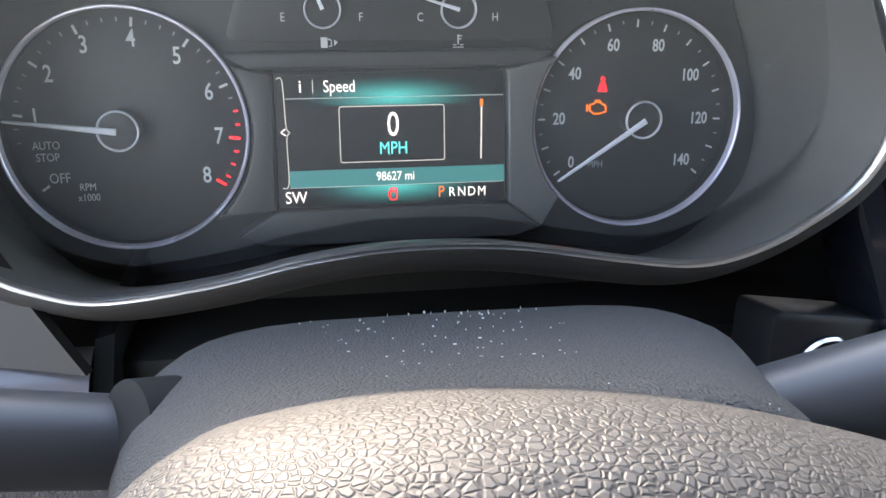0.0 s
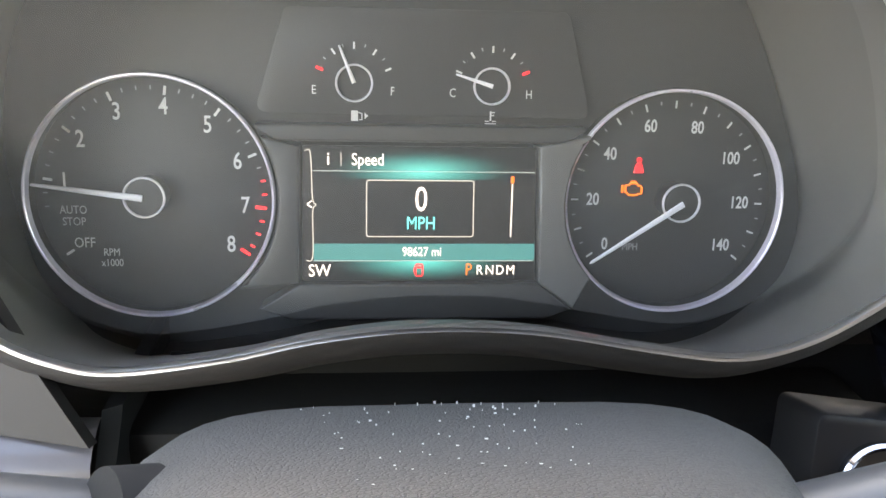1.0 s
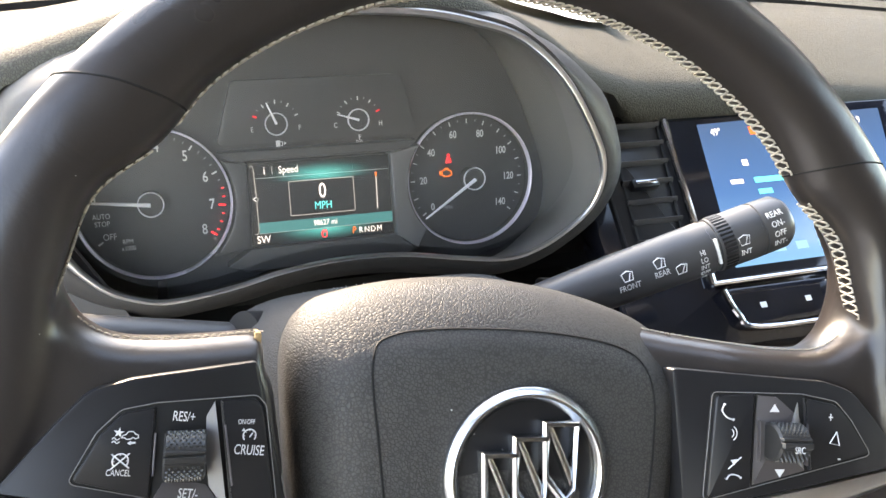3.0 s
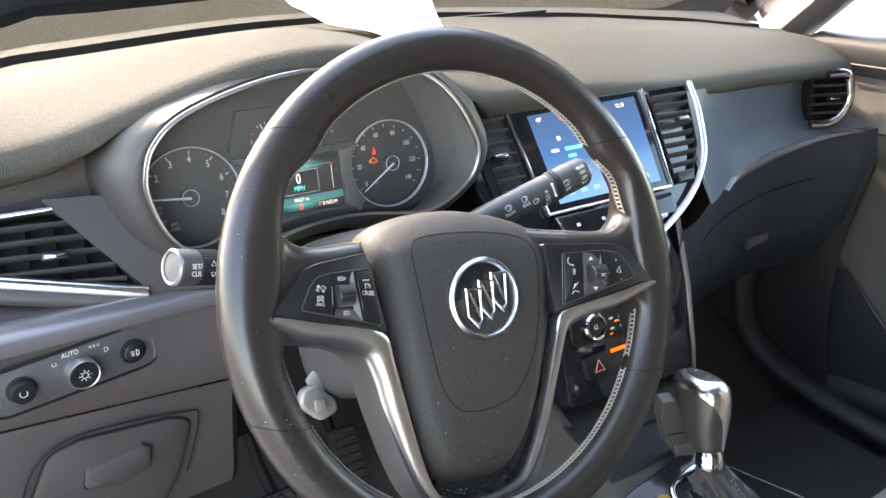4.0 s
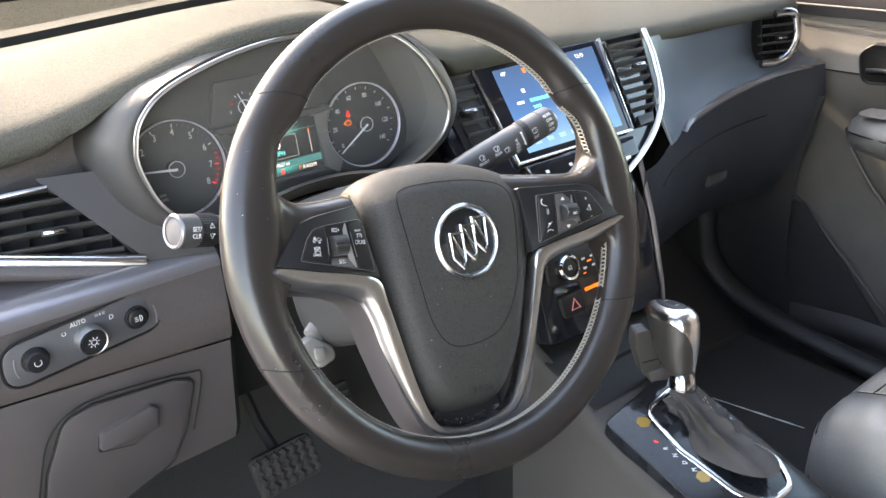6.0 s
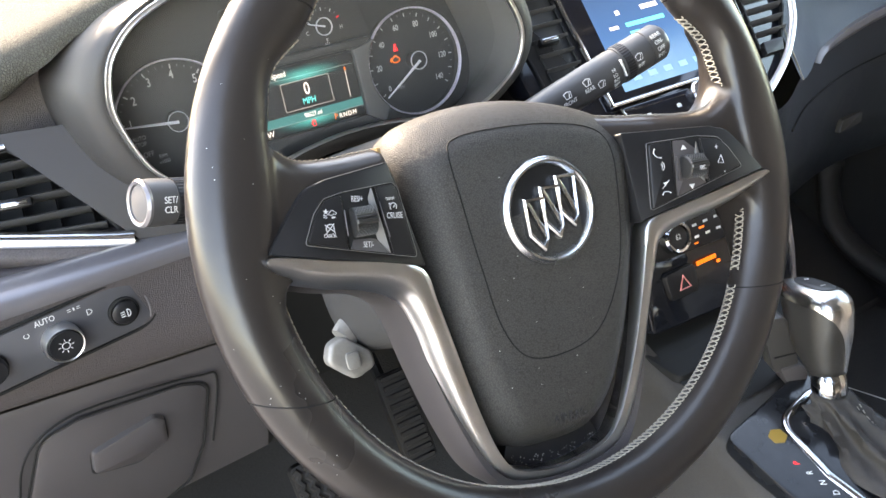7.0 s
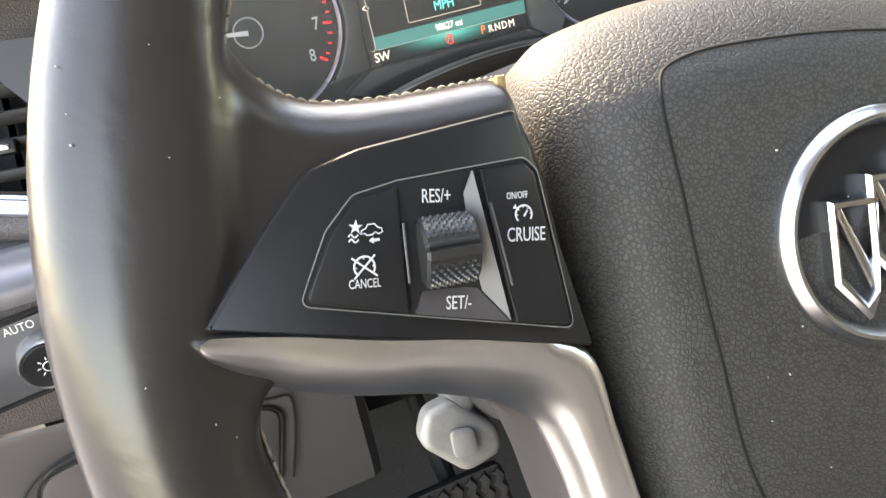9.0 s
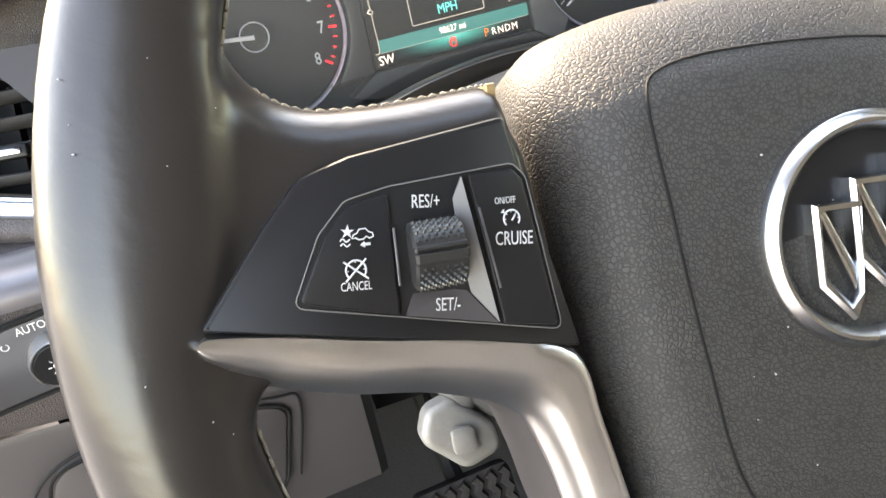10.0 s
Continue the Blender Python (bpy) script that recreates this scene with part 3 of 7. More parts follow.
def switches(field, s):
    def b(poly, r, name, z=0.0028, mat=M_BLACK, bev=0.0007):
        return part(name, lift(prism(rounded(poly if s > 0 else poly, r, 4), -0.002, z, bev)), mat, field)

    def t(text, x, y, size, turn=0.0, z=0.0030):
        o = lettering(text, size, M_SOFTPRINT, field, at(x, y, z + rise(x), turn), "lettering", 0.0002, 0.66)
        for v in o.data.vertices:
            v.co.z += 0.17 * s * (v.co.x - x)
        return o

    def mark(bm, x, z=0.0028):
        for v in bm.verts:
            v.co.z += rise(v.co.x) + z
        return part("symbol", bm, M_SOFTPRINT, field)

    if s < 0:
        # thin grey outline, put in for the highlight on the button edges
        part("edge_highlight", lift(tube([(p[0], p[1], 0.0018) for p in rounded([(-0.1492, 0.0052), (-0.0868, -0.0114), (-0.0925, 0.0262), (-0.0955, 0.0296), (-0.1255, 0.0280), (-0.1355, 0.0262), (-0.1420, 0.0196)], [0.002, 0.002, 0.004, 0.003, 0.002, 0.004, 0.006], 4)], 0.00017, 5, True)), M_GREYFACET, field)
        part("switch_gap", lift(prism(rounded([(-0.1492, 0.0052), (-0.0868, -0.0114), (-0.0925, 0.0262), (-0.0955, 0.0296), (-0.1255, 0.0280), (-0.1355, 0.0262), (-0.1420, 0.0196)], [0.002, 0.002, 0.004, 0.003, 0.002, 0.004, 0.006], 4), -0.002, 0.0017, 0.0003)), M_DEEP, field)
        part("rocker_facet", lift(loops([[(-0.1086, 0.0280, -0.001), (-0.1034, -0.0062, -0.001), (-0.1110, 0.0040, -0.001), (-0.1118, 0.0218, -0.001)], [(-0.1086, 0.0280, 0.0032), (-0.1034, -0.0062, 0.0032), (-0.1110, 0.0040, 0.0012), (-0.1118, 0.0218, 0.0012)]])), M_GREYFACET, field, "light grey facet")
        part("rocker_facet", lift(loops([[(-0.1252, -0.0006, -0.001), (-0.1225, 0.0045, -0.001), (-0.1112, 0.0036, -0.001), (-0.1038, -0.0062, -0.001)], [(-0.1252, -0.0006, 0.0034), (-0.1225, 0.0045, 0.0014), (-0.1112, 0.0036, 0.0014), (-0.1038, -0.0062, 0.0034)]])), M_SMOOTH, field, "grey facet")
        part("edge_strip", lift(tube([(-0.1256, 0.0190, 0.0030), (-0.1258, 0.0062, 0.0030)], 0.00030, 6)), M_GREYTRIM, field, "thin silver strip")
        part("edge_strip", lift(tube([(-0.1052, 0.0206, 0.0030), (-0.1022, 0.0016, 0.0030)], 0.00030, 6)), M_GREYTRIM, field, "thin silver strip")
        b([(-0.1480, 0.0060), (-0.1262, -0.0006), (-0.1258, 0.0268), (-0.1350, 0.0252), (-0.1410, 0.0190)], [0.0015, 0.0005, 0.0005, 0.004, 0.006], "button")
        b([(-0.1250, -0.0012), (-0.1032, -0.0066), (-0.1080, 0.0280), (-0.1246, 0.0270)], 0.0006, "rocker_bed", 0.0016, M_SMOOTH)
        b([(-0.1022, -0.0070), (-0.0880, -0.0100), (-0.0935, 0.0255), (-0.0960, 0.0285), (-0.1070, 0.0283)], [0.0005, 0.0012, 0.003, 0.002, 0.0005], "button")
        t("RES/+", -0.1176, 0.0236, 0.0042, -6)
        t("SET/-", -0.1153, 0.0000, 0.0042, -8)
        t("CRUISE", -0.0974, 0.0123, 0.0045, -6)
        t("ON/OFF", -0.0986, 0.0213, 0.0022, -3)
        t("CANCEL", -0.1354, 0.0077, 0.0027, -5)
        mark(tube([(-0.0975 + 0.0020 * math.cos(radians(a)), 0.0170 + 0.0020 * math.sin(radians(a)), 0.0003) for a in range(-40, 221, 20)], 0.00022, 4), -0.0975)
        mark(tube([(-0.0975, 0.0165, 0.0003), (-0.0965, 0.0178, 0.0003)], 0.00022, 4), -0.0975)
        mark(tube([(-0.1350 + 0.0022 * math.cos(radians(a)), 0.0112 + 0.0022 * math.sin(radians(a)), 0.0003) for a in range(-40, 221, 20)], 0.00022, 4), -0.135)
        mark(join(tube([(-0.1375, 0.0090, 0.0003), (-0.1325, 0.0134, 0.0003)], 0.00022, 4), tube([(-0.1325, 0.0090, 0.0003), (-0.1375, 0.0134, 0.0003)], 0.00022, 4)), -0.135)
        for gx, gy, gr in ((-0.0975, 0.0170, 0.0020), (-0.1350, 0.0112, 0.0022)):
            mark(join(*[tube([(gx + q * gr * math.cos(radians(a)), gy + q * gr * math.sin(radians(a)), 0.0003) for q in (0.72, 1.0)], 0.00014, 4) for a in (0, 45, 90, 135, 180)]), gx)
        mark(prism([(-0.1000, 0.0186), (-0.0990, 0.0184), (-0.0992, 0.0194)], 0, 0.0003, 0.0001, 1), -0.099)
        car = [(-0.1350, 0.0180), (-0.1346, 0.0188), (-0.1338, 0.0190), (-0.1332, 0.0198), (-0.1318, 0.0198), (-0.1312, 0.0190), (-0.1304, 0.0187), (-0.1303, 0.0179), (-0.1312, 0.0176), (-0.1318, 0.0181), (-0.1325, 0.0176), (-0.1336, 0.0176), (-0.1342, 0.0181)]
        mark(tube([(x, y, 0.0003) for x, y in car], 0.00016, 4, True), -0.133)
        mark(prism([(-0.1334, 0.0164), (-0.1324, 0.0157), (-0.1324, 0.0161), (-0.1311, 0.0161), (-0.1311, 0.0167), (-0.1324, 0.0167), (-0.1324, 0.0171)], 0, 0.0003, 0.0001, 1), -0.132)
        star = [((0.0016 if k % 2 == 0 else 0.0006) * math.cos(radians(36 * k + 80)) - 0.1358, (0.0016 if k % 2 == 0 else 0.0006) * math.sin(radians(36 * k + 80)) + 0.0196) for k in range(10)]
        mark(prism(star, 0, 0.0003, 0.0001, 1), -0.136)
        for y in (0.0178, 0.0168):
            mark(tube(catmull([(-0.1376, y, 0.0003), (-0.1370, y + 0.0005, 0.0003), (-0.1363, y - 0.0003, 0.0003), (-0.1355, y + 0.0002, 0.0003)], 3, False), 0.00017, 4), -0.136)
        xs, tag = -0.1167, ""
    else:
        # same painted edge highlight round the right-hand buttons
        part("edge_highlight", lift(tube([(p[0], p[1], 0.0018) for p in rounded([(0.0755, 0.0304), (0.0728, -0.0110), (0.1405, 0.0072), (0.1320, 0.0206), (0.1255, 0.0278), (0.1110, 0.0304)], [0.002, 0.002, 0.002, 0.005, 0.005, 0.002], 4)], 0.00017, 5, True)), M_GREYFACET, field)
        part("switch_gap", lift(prism(rounded([(0.0755, 0.0304), (0.0728, -0.0110), (0.1405, 0.0072), (0.1320, 0.0206), (0.1255, 0.0278), (0.1110, 0.0304)], [0.002, 0.002, 0.002, 0.005, 0.005, 0.002], 4), -0.002, 0.0017, 0.0003)), M_DEEP, field)
        part("rocker_facet", lift(prism([(0.1095, 0.0270), (0.1122, 0.0020), (0.1085, 0.0050), (0.1075, 0.0190)][::-1], 0.0010, 0.0026, 0.0006)), M_GREYFACET, field, "light grey facet")
        b([(0.0765, 0.0292), (0.0740, -0.0096), (0.0910, -0.0056), (0.0920, 0.0300)], [0.002, 0.0008, 0.0005, 0.0005], "button")
        b([(0.0930, 0.0300), (0.0920, -0.0052), (0.1135, 0.0006), (0.1105, 0.0292)], 0.0006, "rocker_bed", 0.0016, M_SMOOTH)
        b([(0.1115, 0.0290), (0.1145, 0.0010), (0.1390, 0.0080), (0.1310, 0.0200), (0.1250, 0.0265)], [0.0005, 0.0005, 0.0015, 0.004, 0.005], "button")
        t("+", 0.1225, 0.0215, 0.0055)
        t("-", 0.1262, 0.0062, 0.0065)
        mark(tube([(0.1222, 0.0118, 0.0003), (0.1262, 0.0110, 0.0003), (0.1250, 0.0162, 0.0003)], 0.0003, 4, True), 0.1245)
        mark(prism([(0.0985, 0.0232), (0.1025, 0.0232), (0.1005, 0.0262)], 0, 0.0003, 0.0001, 1), 0.1005, 0.0016)
        mark(prism([(0.1010, 0.0012), (0.1050, 0.0012), (0.1030, -0.0018)][::-1], 0, 0.0003, 0.0001, 1), 0.103, 0.0016)
        mark(tube(catmull([(0.0795, 0.0262, 0.0003), (0.0785, 0.0235, 0.0003), (0.0805, 0.0210, 0.0003), (0.0832, 0.0202, 0.0003)], 4, False), [0.0006] + [0.0003] * 11 + [0.0006], 5), 0.081)
        mark(join(*[tube([(0.0815 + r * math.cos(radians(a)), 0.0150 + r * math.sin(radians(a)), 0.0003) for a in range(-55, 56, 11)], 0.00022, 4) for r in (0.0018, 0.0031)]), 0.081)
        mark(join(tube([(0.0815, 0.0015, 0.0003), (0.0865, 0.0060, 0.0003)], 0.00025, 4), prism([(0.0825, 0.0048), (0.0838, 0.0028), (0.0852, 0.0052)], 0, 0.0003, 0.0001, 1)), 0.083)
        mark(tube(catmull([(0.0808, -0.0025, 0.0003), (0.0822, -0.0008, 0.0003), (0.0848, -0.0008, 0.0003), (0.0865, -0.0018, 0.0003)], 4, False), [0.0006] + [0.0003] * 11 + [0.0006], 5), 0.083)
        xs, tag = 0.1030, "SRC"
    # thumb roller: a smooth double ridge across the middle, fine studs above and below it
    def ridge(a):
        return 0.0011 if 84 <= a <= 98 else 0.0004 if 98 < a < 104 else 0.0007 if 70 <= a < 80 else 0.0

    rings = []
    for dx, r in ((-0.0062, 0.0064), (-0.0056, 0.0074), (0.0056, 0.0074), (0.0062, 0.0064)):
        rings.append([(xs + dx, 0.0122 + (r + ridge(4 * k)) * math.cos(radians(4 * k)), 0.0040 + (r + ridge(4 * k)) * math.sin(radians(4 * k))) for k in range(90)])
    roller = part("thumb_roller", lift(loops(rings)), M_ROLLER, field, "black thumb roller with studs and a ridge", sharp=25)
    studs = bmesh.new()
    for row, a in enumerate([12, 20, 28, 36, 44, 52, 60, 110, 118, 126, 134, 142, 150, 158, 166]):
        for c in range(7 - row % 2):
            x = xs + (c - 3 + 0.5 * (row % 2)) * 0.00165
            ring = []
            for du, da in ((-0.0007, 0), (0, -4.4), (0.0007, 0), (0, 4.4)):
                ring.append(studs.verts.new((x + du, 0.0122 + 0.0073 * math.cos(radians(a + da)), 0.0040 + 0.0073 * math.sin(radians(a + da)))))
            tip = studs.verts.new((x, 0.0122 + 0.0081 * math.cos(radians(a)), 0.0040 + 0.0081 * math.sin(radians(a))))
            for k in range(4):
                studs.faces.new((ring[k], ring[(k + 1) % 4], tip))
    bmesh.ops.recalc_face_normals(studs, faces=studs.faces[:])
    part("studs", lift(studs), M_ROLLER, roller, sharp=10)
    if s > 0:
        part("roller_frame", lift(boxb(xs + 0.0098, xs + 0.0105, 0.0030, 0.0190, 0.001, 0.0034, 0.0002)), M_SMOOTH, field)
        part("roller_frame", lift(boxb(xs - 0.0092, xs - 0.0084, 0.0045, 0.0200, 0.001, 0.0034, 0.0002)), M_SMOOTH, field)
    if tag:
        t(tag, xs, 0.0105, 0.0036, 0, 0.0128)


steering_wheel()


def column():
    c = thing("steering_column", "grained black plastic steering column shroud behind the wheel", "column", COLUMN)

    def sec(d, wt, top, low, x0=-0.018, p=3.2):
        pts = []
        for i in range(48):
            a = 2 * math.pi * i / 48
            ca, sa = math.cos(a), math.sin(a)
            x = wt * math.copysign(abs(ca) ** (2 / p), ca)
            y = (top if sa > 0 else low) * math.copysign(abs(sa) ** (2 / p), sa)
            pts.append((x0 + x, y, -d))
        return pts
    up = [sec(0.062, 0.040, 0.046, 0.05, p=4), sec(0.060, 0.050, 0.0580, 0.062, p=4), sec(0.055, 0.054, 0.0640, 0.066, p=4), sec(0.0535, 0.0560, 0.0672, 0.066, p=4), sec(0.0550, 0.0580, 0.0694, 0.067, p=4), sec(0.060, 0.0605, 0.0706, 0.068, p=4), sec(0.070, 0.065, 0.0708, 0.070, p=4), sec(0.090, 0.0715, 0.0706, 0.071, p=4), sec(0.115, 0.078, 0.0704, 0.072, -0.016, 4.4), sec(0.140, 0.084, 0.0704, 0.074, -0.014, 4.8), sec(0.156, 0.085, 0.0698, 0.074, -0.013, 4.8), sec(0.166, 0.083, 0.0680, 0.074, -0.013, 4.6), sec(0.172, 0.078, 0.0640, 0.074, -0.013, 4.4), sec(0.176, 0.070, 0.0560, 0.070, -0.013, 4), sec(0.23, 0.05, 0.04, 0.07)]
    part("upper_shroud", loops(up), M_SHROUD, c, "dusty grained plastic shroud", sharp=60)
    # dark disc on the near side, put in for the shade of the stalk's hole
    for s, y in ((-1, 0.054),):
        n = Vector((s * 0.78, 0.16, 0.60)).normalized()
        o = Vector((-0.018 + s * 0.0690, y, -0.112))
        t1 = n.cross(Vector((0, 1, 0))).normalized()
        m = basis(o, t1, n.cross(t1), n)
        part("slot_shade", lathe([(0.0125, -0.010), (0.0118, 0.0004), (0.001, 0.0008)], 32, m), M_DEEP, c)
    rng = random.Random(4)
    specks = []
    for i in range(150):
        x, d = rng.uniform(-0.060, 0.026), rng.uniform(0.056, 0.155)
        r = rng.choice((0.00006, 0.00008, 0.00010, 0.00016))
        u = 0.0706 * (1 - abs((x + 0.018) / (0.058 + 0.19 * (d - 0.056))) ** 4) ** 0.25
        specks.append(boxb(x - r, x + r * rng.uniform(1, 3), u - 0.0006, u + 0.00005, -d - r, -d + r, 0))
    part("dust_specks", join(*specks), M_DUST, c)
    # tilt lever under the column
    lev = catmull([(-0.070, -0.050, -0.145), (-0.088, -0.046, -0.140), (-0.100, -0.052, -0.136)], 5, False)
    part("tilt_lever_arm", tube(lev, 0.010, 10, flat=0.6), M_ALU, c)
    part("tilt_lever", prism(rounded([(-0.118, -0.063), (-0.112, -0.051), (-0.101, -0.049), (-0.085, -0.066), (-0.085, -0.077), (-0.102, -0.081)], 0.008, 7), -0.140, -0.129, 0.0035, 4), M_ALU, c, "worn grey metal tilt lever")
    part("tilt_lever_rib", prism(rounded([(-0.106, -0.072), (-0.096, -0.073), (-0.095, -0.062), (-0.105, -0.060)], 0.003), -0.128, -0.126, 0.001), M_ALU, c)
    return c


column()


def stalk(name, label, a, b, radii):
    """A stalk from a to b; radii are (share of the way, radius) pairs. Its own z runs along it, its x to the driver."""
    a, b = Vector(a), Vector(b)
    z = (b - a).normalized()
    x = (Vector((0, -1, 0.25)) - z * z.dot(Vector((0, -1, 0.25)))).normalized()
    s = thing(name, label, "stalk", basis(a, x, z.cross(x), z))
    L = (b - a).length
    part("arm", lathe([(r, L * f) for f, r in radii], 36), M_STALK, s, sharp=35)
    return s, L


def on_stalk(s, L, text, f, r, size, ang=0.0, turn=90.0, mat=None):
    """Words on a stalk's skin, f along it, ang degrees round it from the side that faces the driver."""
    m = pose(0, 0, 0, 0, 0, ang) @ basis(Vector((r, 0, L * f)), Vector((0, 1, 0)), Vector((0, 0, 1)), Vector((1, 0, 0))) @ pose(0, 0, 0, 0, 0, turn)
    return lettering(text, size, mat or M_WHITE, s, m, "lettering", 0.0003)


sl, LL = stalk("turn_signal_stalk", "black turn signal stalk with a grey end button", (-0.070, 0.138, 0.994), (-0.200, 0.104, 1.0365), [(0, 0.010), (0.60, 0.0105), (0.72, 0.0112), (0.75, 0.0122), (0.885, 0.0128), (0.888, 0.0132), (0.97, 0.0136), (1.0, 0.0132), (1.0, 0.005)])
part("root", lathe([(0.0095, -0.045), (0.0099, 0.001)], 28), M_STALK, sl)
part("knurled_ring", loops([[((0.0131 + 0.0004 * (i % 2)) * math.cos(2 * math.pi * i / 72), (0.0131 + 0.0004 * (i % 2)) * math.sin(2 * math.pi * i / 72), LL * f) for i in range(72)] for f in (0.765, 0.88)]), M_BLACK, sl, sharp=20)
part("end_ring", lathe([(0.0132, LL - 0.001), (0.0137, LL + 0.0010), (0.0125, LL + 0.0026), (0.0108, LL + 0.0020), (0.0105, LL)], 40), M_GREYTRIM, sl, "grey metallic ring")
part("end_button", lathe([(0.0106, LL - 0.002), (0.0103, LL + 0.0012), (0.0060, LL + 0.0022), (0.0001, LL + 0.0024)], 36), material("taupe_button", (0.085, 0.078, 0.075), 0.6, bump=0, spec=0.3), sl, "taupe end button")
on_stalk(sl, LL, "SET/\nCLR", 0.925, 0.0138, 0.0054, -4, -90)
for d in (1, -1):
    m = basis(Vector((0.0139, 0, LL * 0.825)), Vector((0, 1, 0)), Vector((0, 0, 1)), Vector((1, 0, 0)))
    part("arrow", tube([(0.0024 * math.cos(radians(a + 0)), 0.0024 * math.sin(radians(a)), 0) for a in (0, 120, 240)], 0.0003, 4, True), M_WHITE, sl, m=pose(0, 0, 0, 0, 0, 15 * d) @ m @ pose(0, 0, 0, 0, 0, 90 - 90 * d))

sr, LR = stalk("wiper_stalk", "black wiper stalk with white printed symbols", (0.030, 0.125, 0.994), (0.189, 0.106, 1.043), [(0, 0.011), (0.25, 0.0125), (0.42, 0.0134), (0.74, 0.0140), (0.742, 0.0134), (0.76, 0.0134), (0.762, 0.0142), (0.90, 0.0144), (0.902, 0.0137), (0.91, 0.0137), (0.912, 0.0143), (0.985, 0.0140), (1.0, 0.0124), (1.0, 0.002)])
part("cap", lathe([(0.0120, LR), (0.0110, LR + 0.0016), (0.0060, LR + 0.0024), (0.0001, LR + 0.0025)], 32), M_GREYTRIM, sr, "grey end cap")
part("grip_ribs", loops([[((0.0142 + 0.0004 * (i % 2)) * math.cos(2 * math.pi * i / 80), (0.0142 + 0.0004 * (i % 2)) * math.sin(2 * math.pi * i / 80), LR * f) for i in range(80)] for f in (0.77, 0.81)]), M_BLACK, sr, sharp=20)
on_stalk(sr, LR, "FRONT", 0.46, 0.0136, 0.0044, 8, 90)
on_stalk(sr, LR, "REAR", 0.565, 0.0137, 0.0044, 4, 90)
for i, tx in enumerate(("HI", "LO", "INT", "OFF", "1x")):
    on_stalk(sr, LR, tx, 0.700, 0.0142, 0.0038, -8 + 16 * i, 90)
on_stalk(sr, LR, "INT", 0.835, 0.0146, 0.0044, 22, 90)
for i, tx in enumerate(("REAR", "ON-", "OFF", "INT-")):
    on_stalk(sr, LR, tx, 0.95, 0.0144, 0.0046, -34 + 21 * i, 90)
for f, ang in ((0.46, -14), (0.565, -17), (0.625, 10), (0.835, -2)):
    m = pose(0, 0, 0, 0, 0, ang) @ basis(Vector((0.0141, 0, LR * f)), Vector((0, 1, 0)), Vector((0, 0, 1)), Vector((1, 0, 0))) @ pose(0, 0, 0, 0, 0, 90)
    part("symbol", join(tube([(-0.003, 0.0022, 0), (-0.0022, -0.0018, 0), (0.0022, -0.0018, 0), (0.003, 0.0022, 0), (0, 0.0032, 0)], 0.0003, 4, True), tube([(0, -0.0018, 0), (0.0018, 0.002, 0)], 0.0003, 4)), M_WHITE, sr, m=m)
part("mark_line", boxb(0.0122, 0.0144, -0.0065, 0.0065, LR * 0.744, LR * 0.752, 0), M_WHITE, sr)

# ---- instrument cluster ----
FACE = basis(Vector((0, 0.320, 1.0)), Vector((1, 0, 0)), Vector((0, 0.14, 0.99)), Vector((0, -0.99, 0.14)))
RING = catmull([(-0.012, 1.1405), (0.030, 1.1390), (0.062, 1.1335), (0.094, 1.1230), (0.123, 1.0990), (0.145, 1.0660), (0.1555, 1.0390), (0.1490, 1.0150), (0.128, 0.9970), (0.108, 0.9875), (0.088, 0.9845), (0.059, 0.9885), (0.019, 0.9955), (-0.020, 0.9968), (-0.054, 0.9930), (-0.083, 0.9865), (-0.118, 0.9820), (-0.137, 0.9850), (-0.156, 0.9950), (-0.173, 1.0170), (-0.1825, 1.0500), (-0.1815, 1.0710), (-0.173, 1.0920), (-0.150, 1.1120), (-0.106, 1.1280), (-0.060, 1.1375)], 5)
RING = [(p[0], p[1]) for p in RING]


def ring_at(d, y):
    """The cluster's outline moved outwards by d at the depth y; behind the chrome its lower side falls away."""
    sag = 0.036 * max(0, y - 0.236) / 0.085
    return [(p[0], y, p[1] - sag * min(1, max(0, (1.11 - p[1]) / 0.09))) for p in shrink(RING, -d)]


FLOOR = -0.0096      # the dial faces lie behind the display


def dial_marks(k, mat, c, r0, r1, w, angles, z=FLOOR + 0.0008):
    for a in angles:
        part("dial_mark", boxb(r0, r1, -w / 2, w / 2, z, z + 0.0003, 0), mat, k, m=at(c[0], c[1], 0, a))


def needle(name, k, c, ang, length, w, z=0.006, tail=0.0):
    bm = prism([(-tail, -w / 2), (length * 0.98, -w * 0.22), (length, 0), (length * 0.98, w * 0.22), (-tail, w / 2)], 0, 0.0012, 0.0004, 1)
    return part(name, bm, M_NEEDLE, k, "pale needle", m=at(c[0], c[1], z, ang))


def ringpart(name, k, c, r, w, z0, z1, mat, label="", n=72):
    prof = [(r + w, z0), (r + w, z1 - w * 0.5), (r + w * 0.5, z1), (r, z1), (r - w * 0.6, z1 - w * 0.6), (r - w, z0), (r + w, z0)]
    return part(name, loops([[(p[0], p[1], z) for p in shift(disc(q, n), c[0], c[1])] for q, z in prof], False, False), mat, k, label)


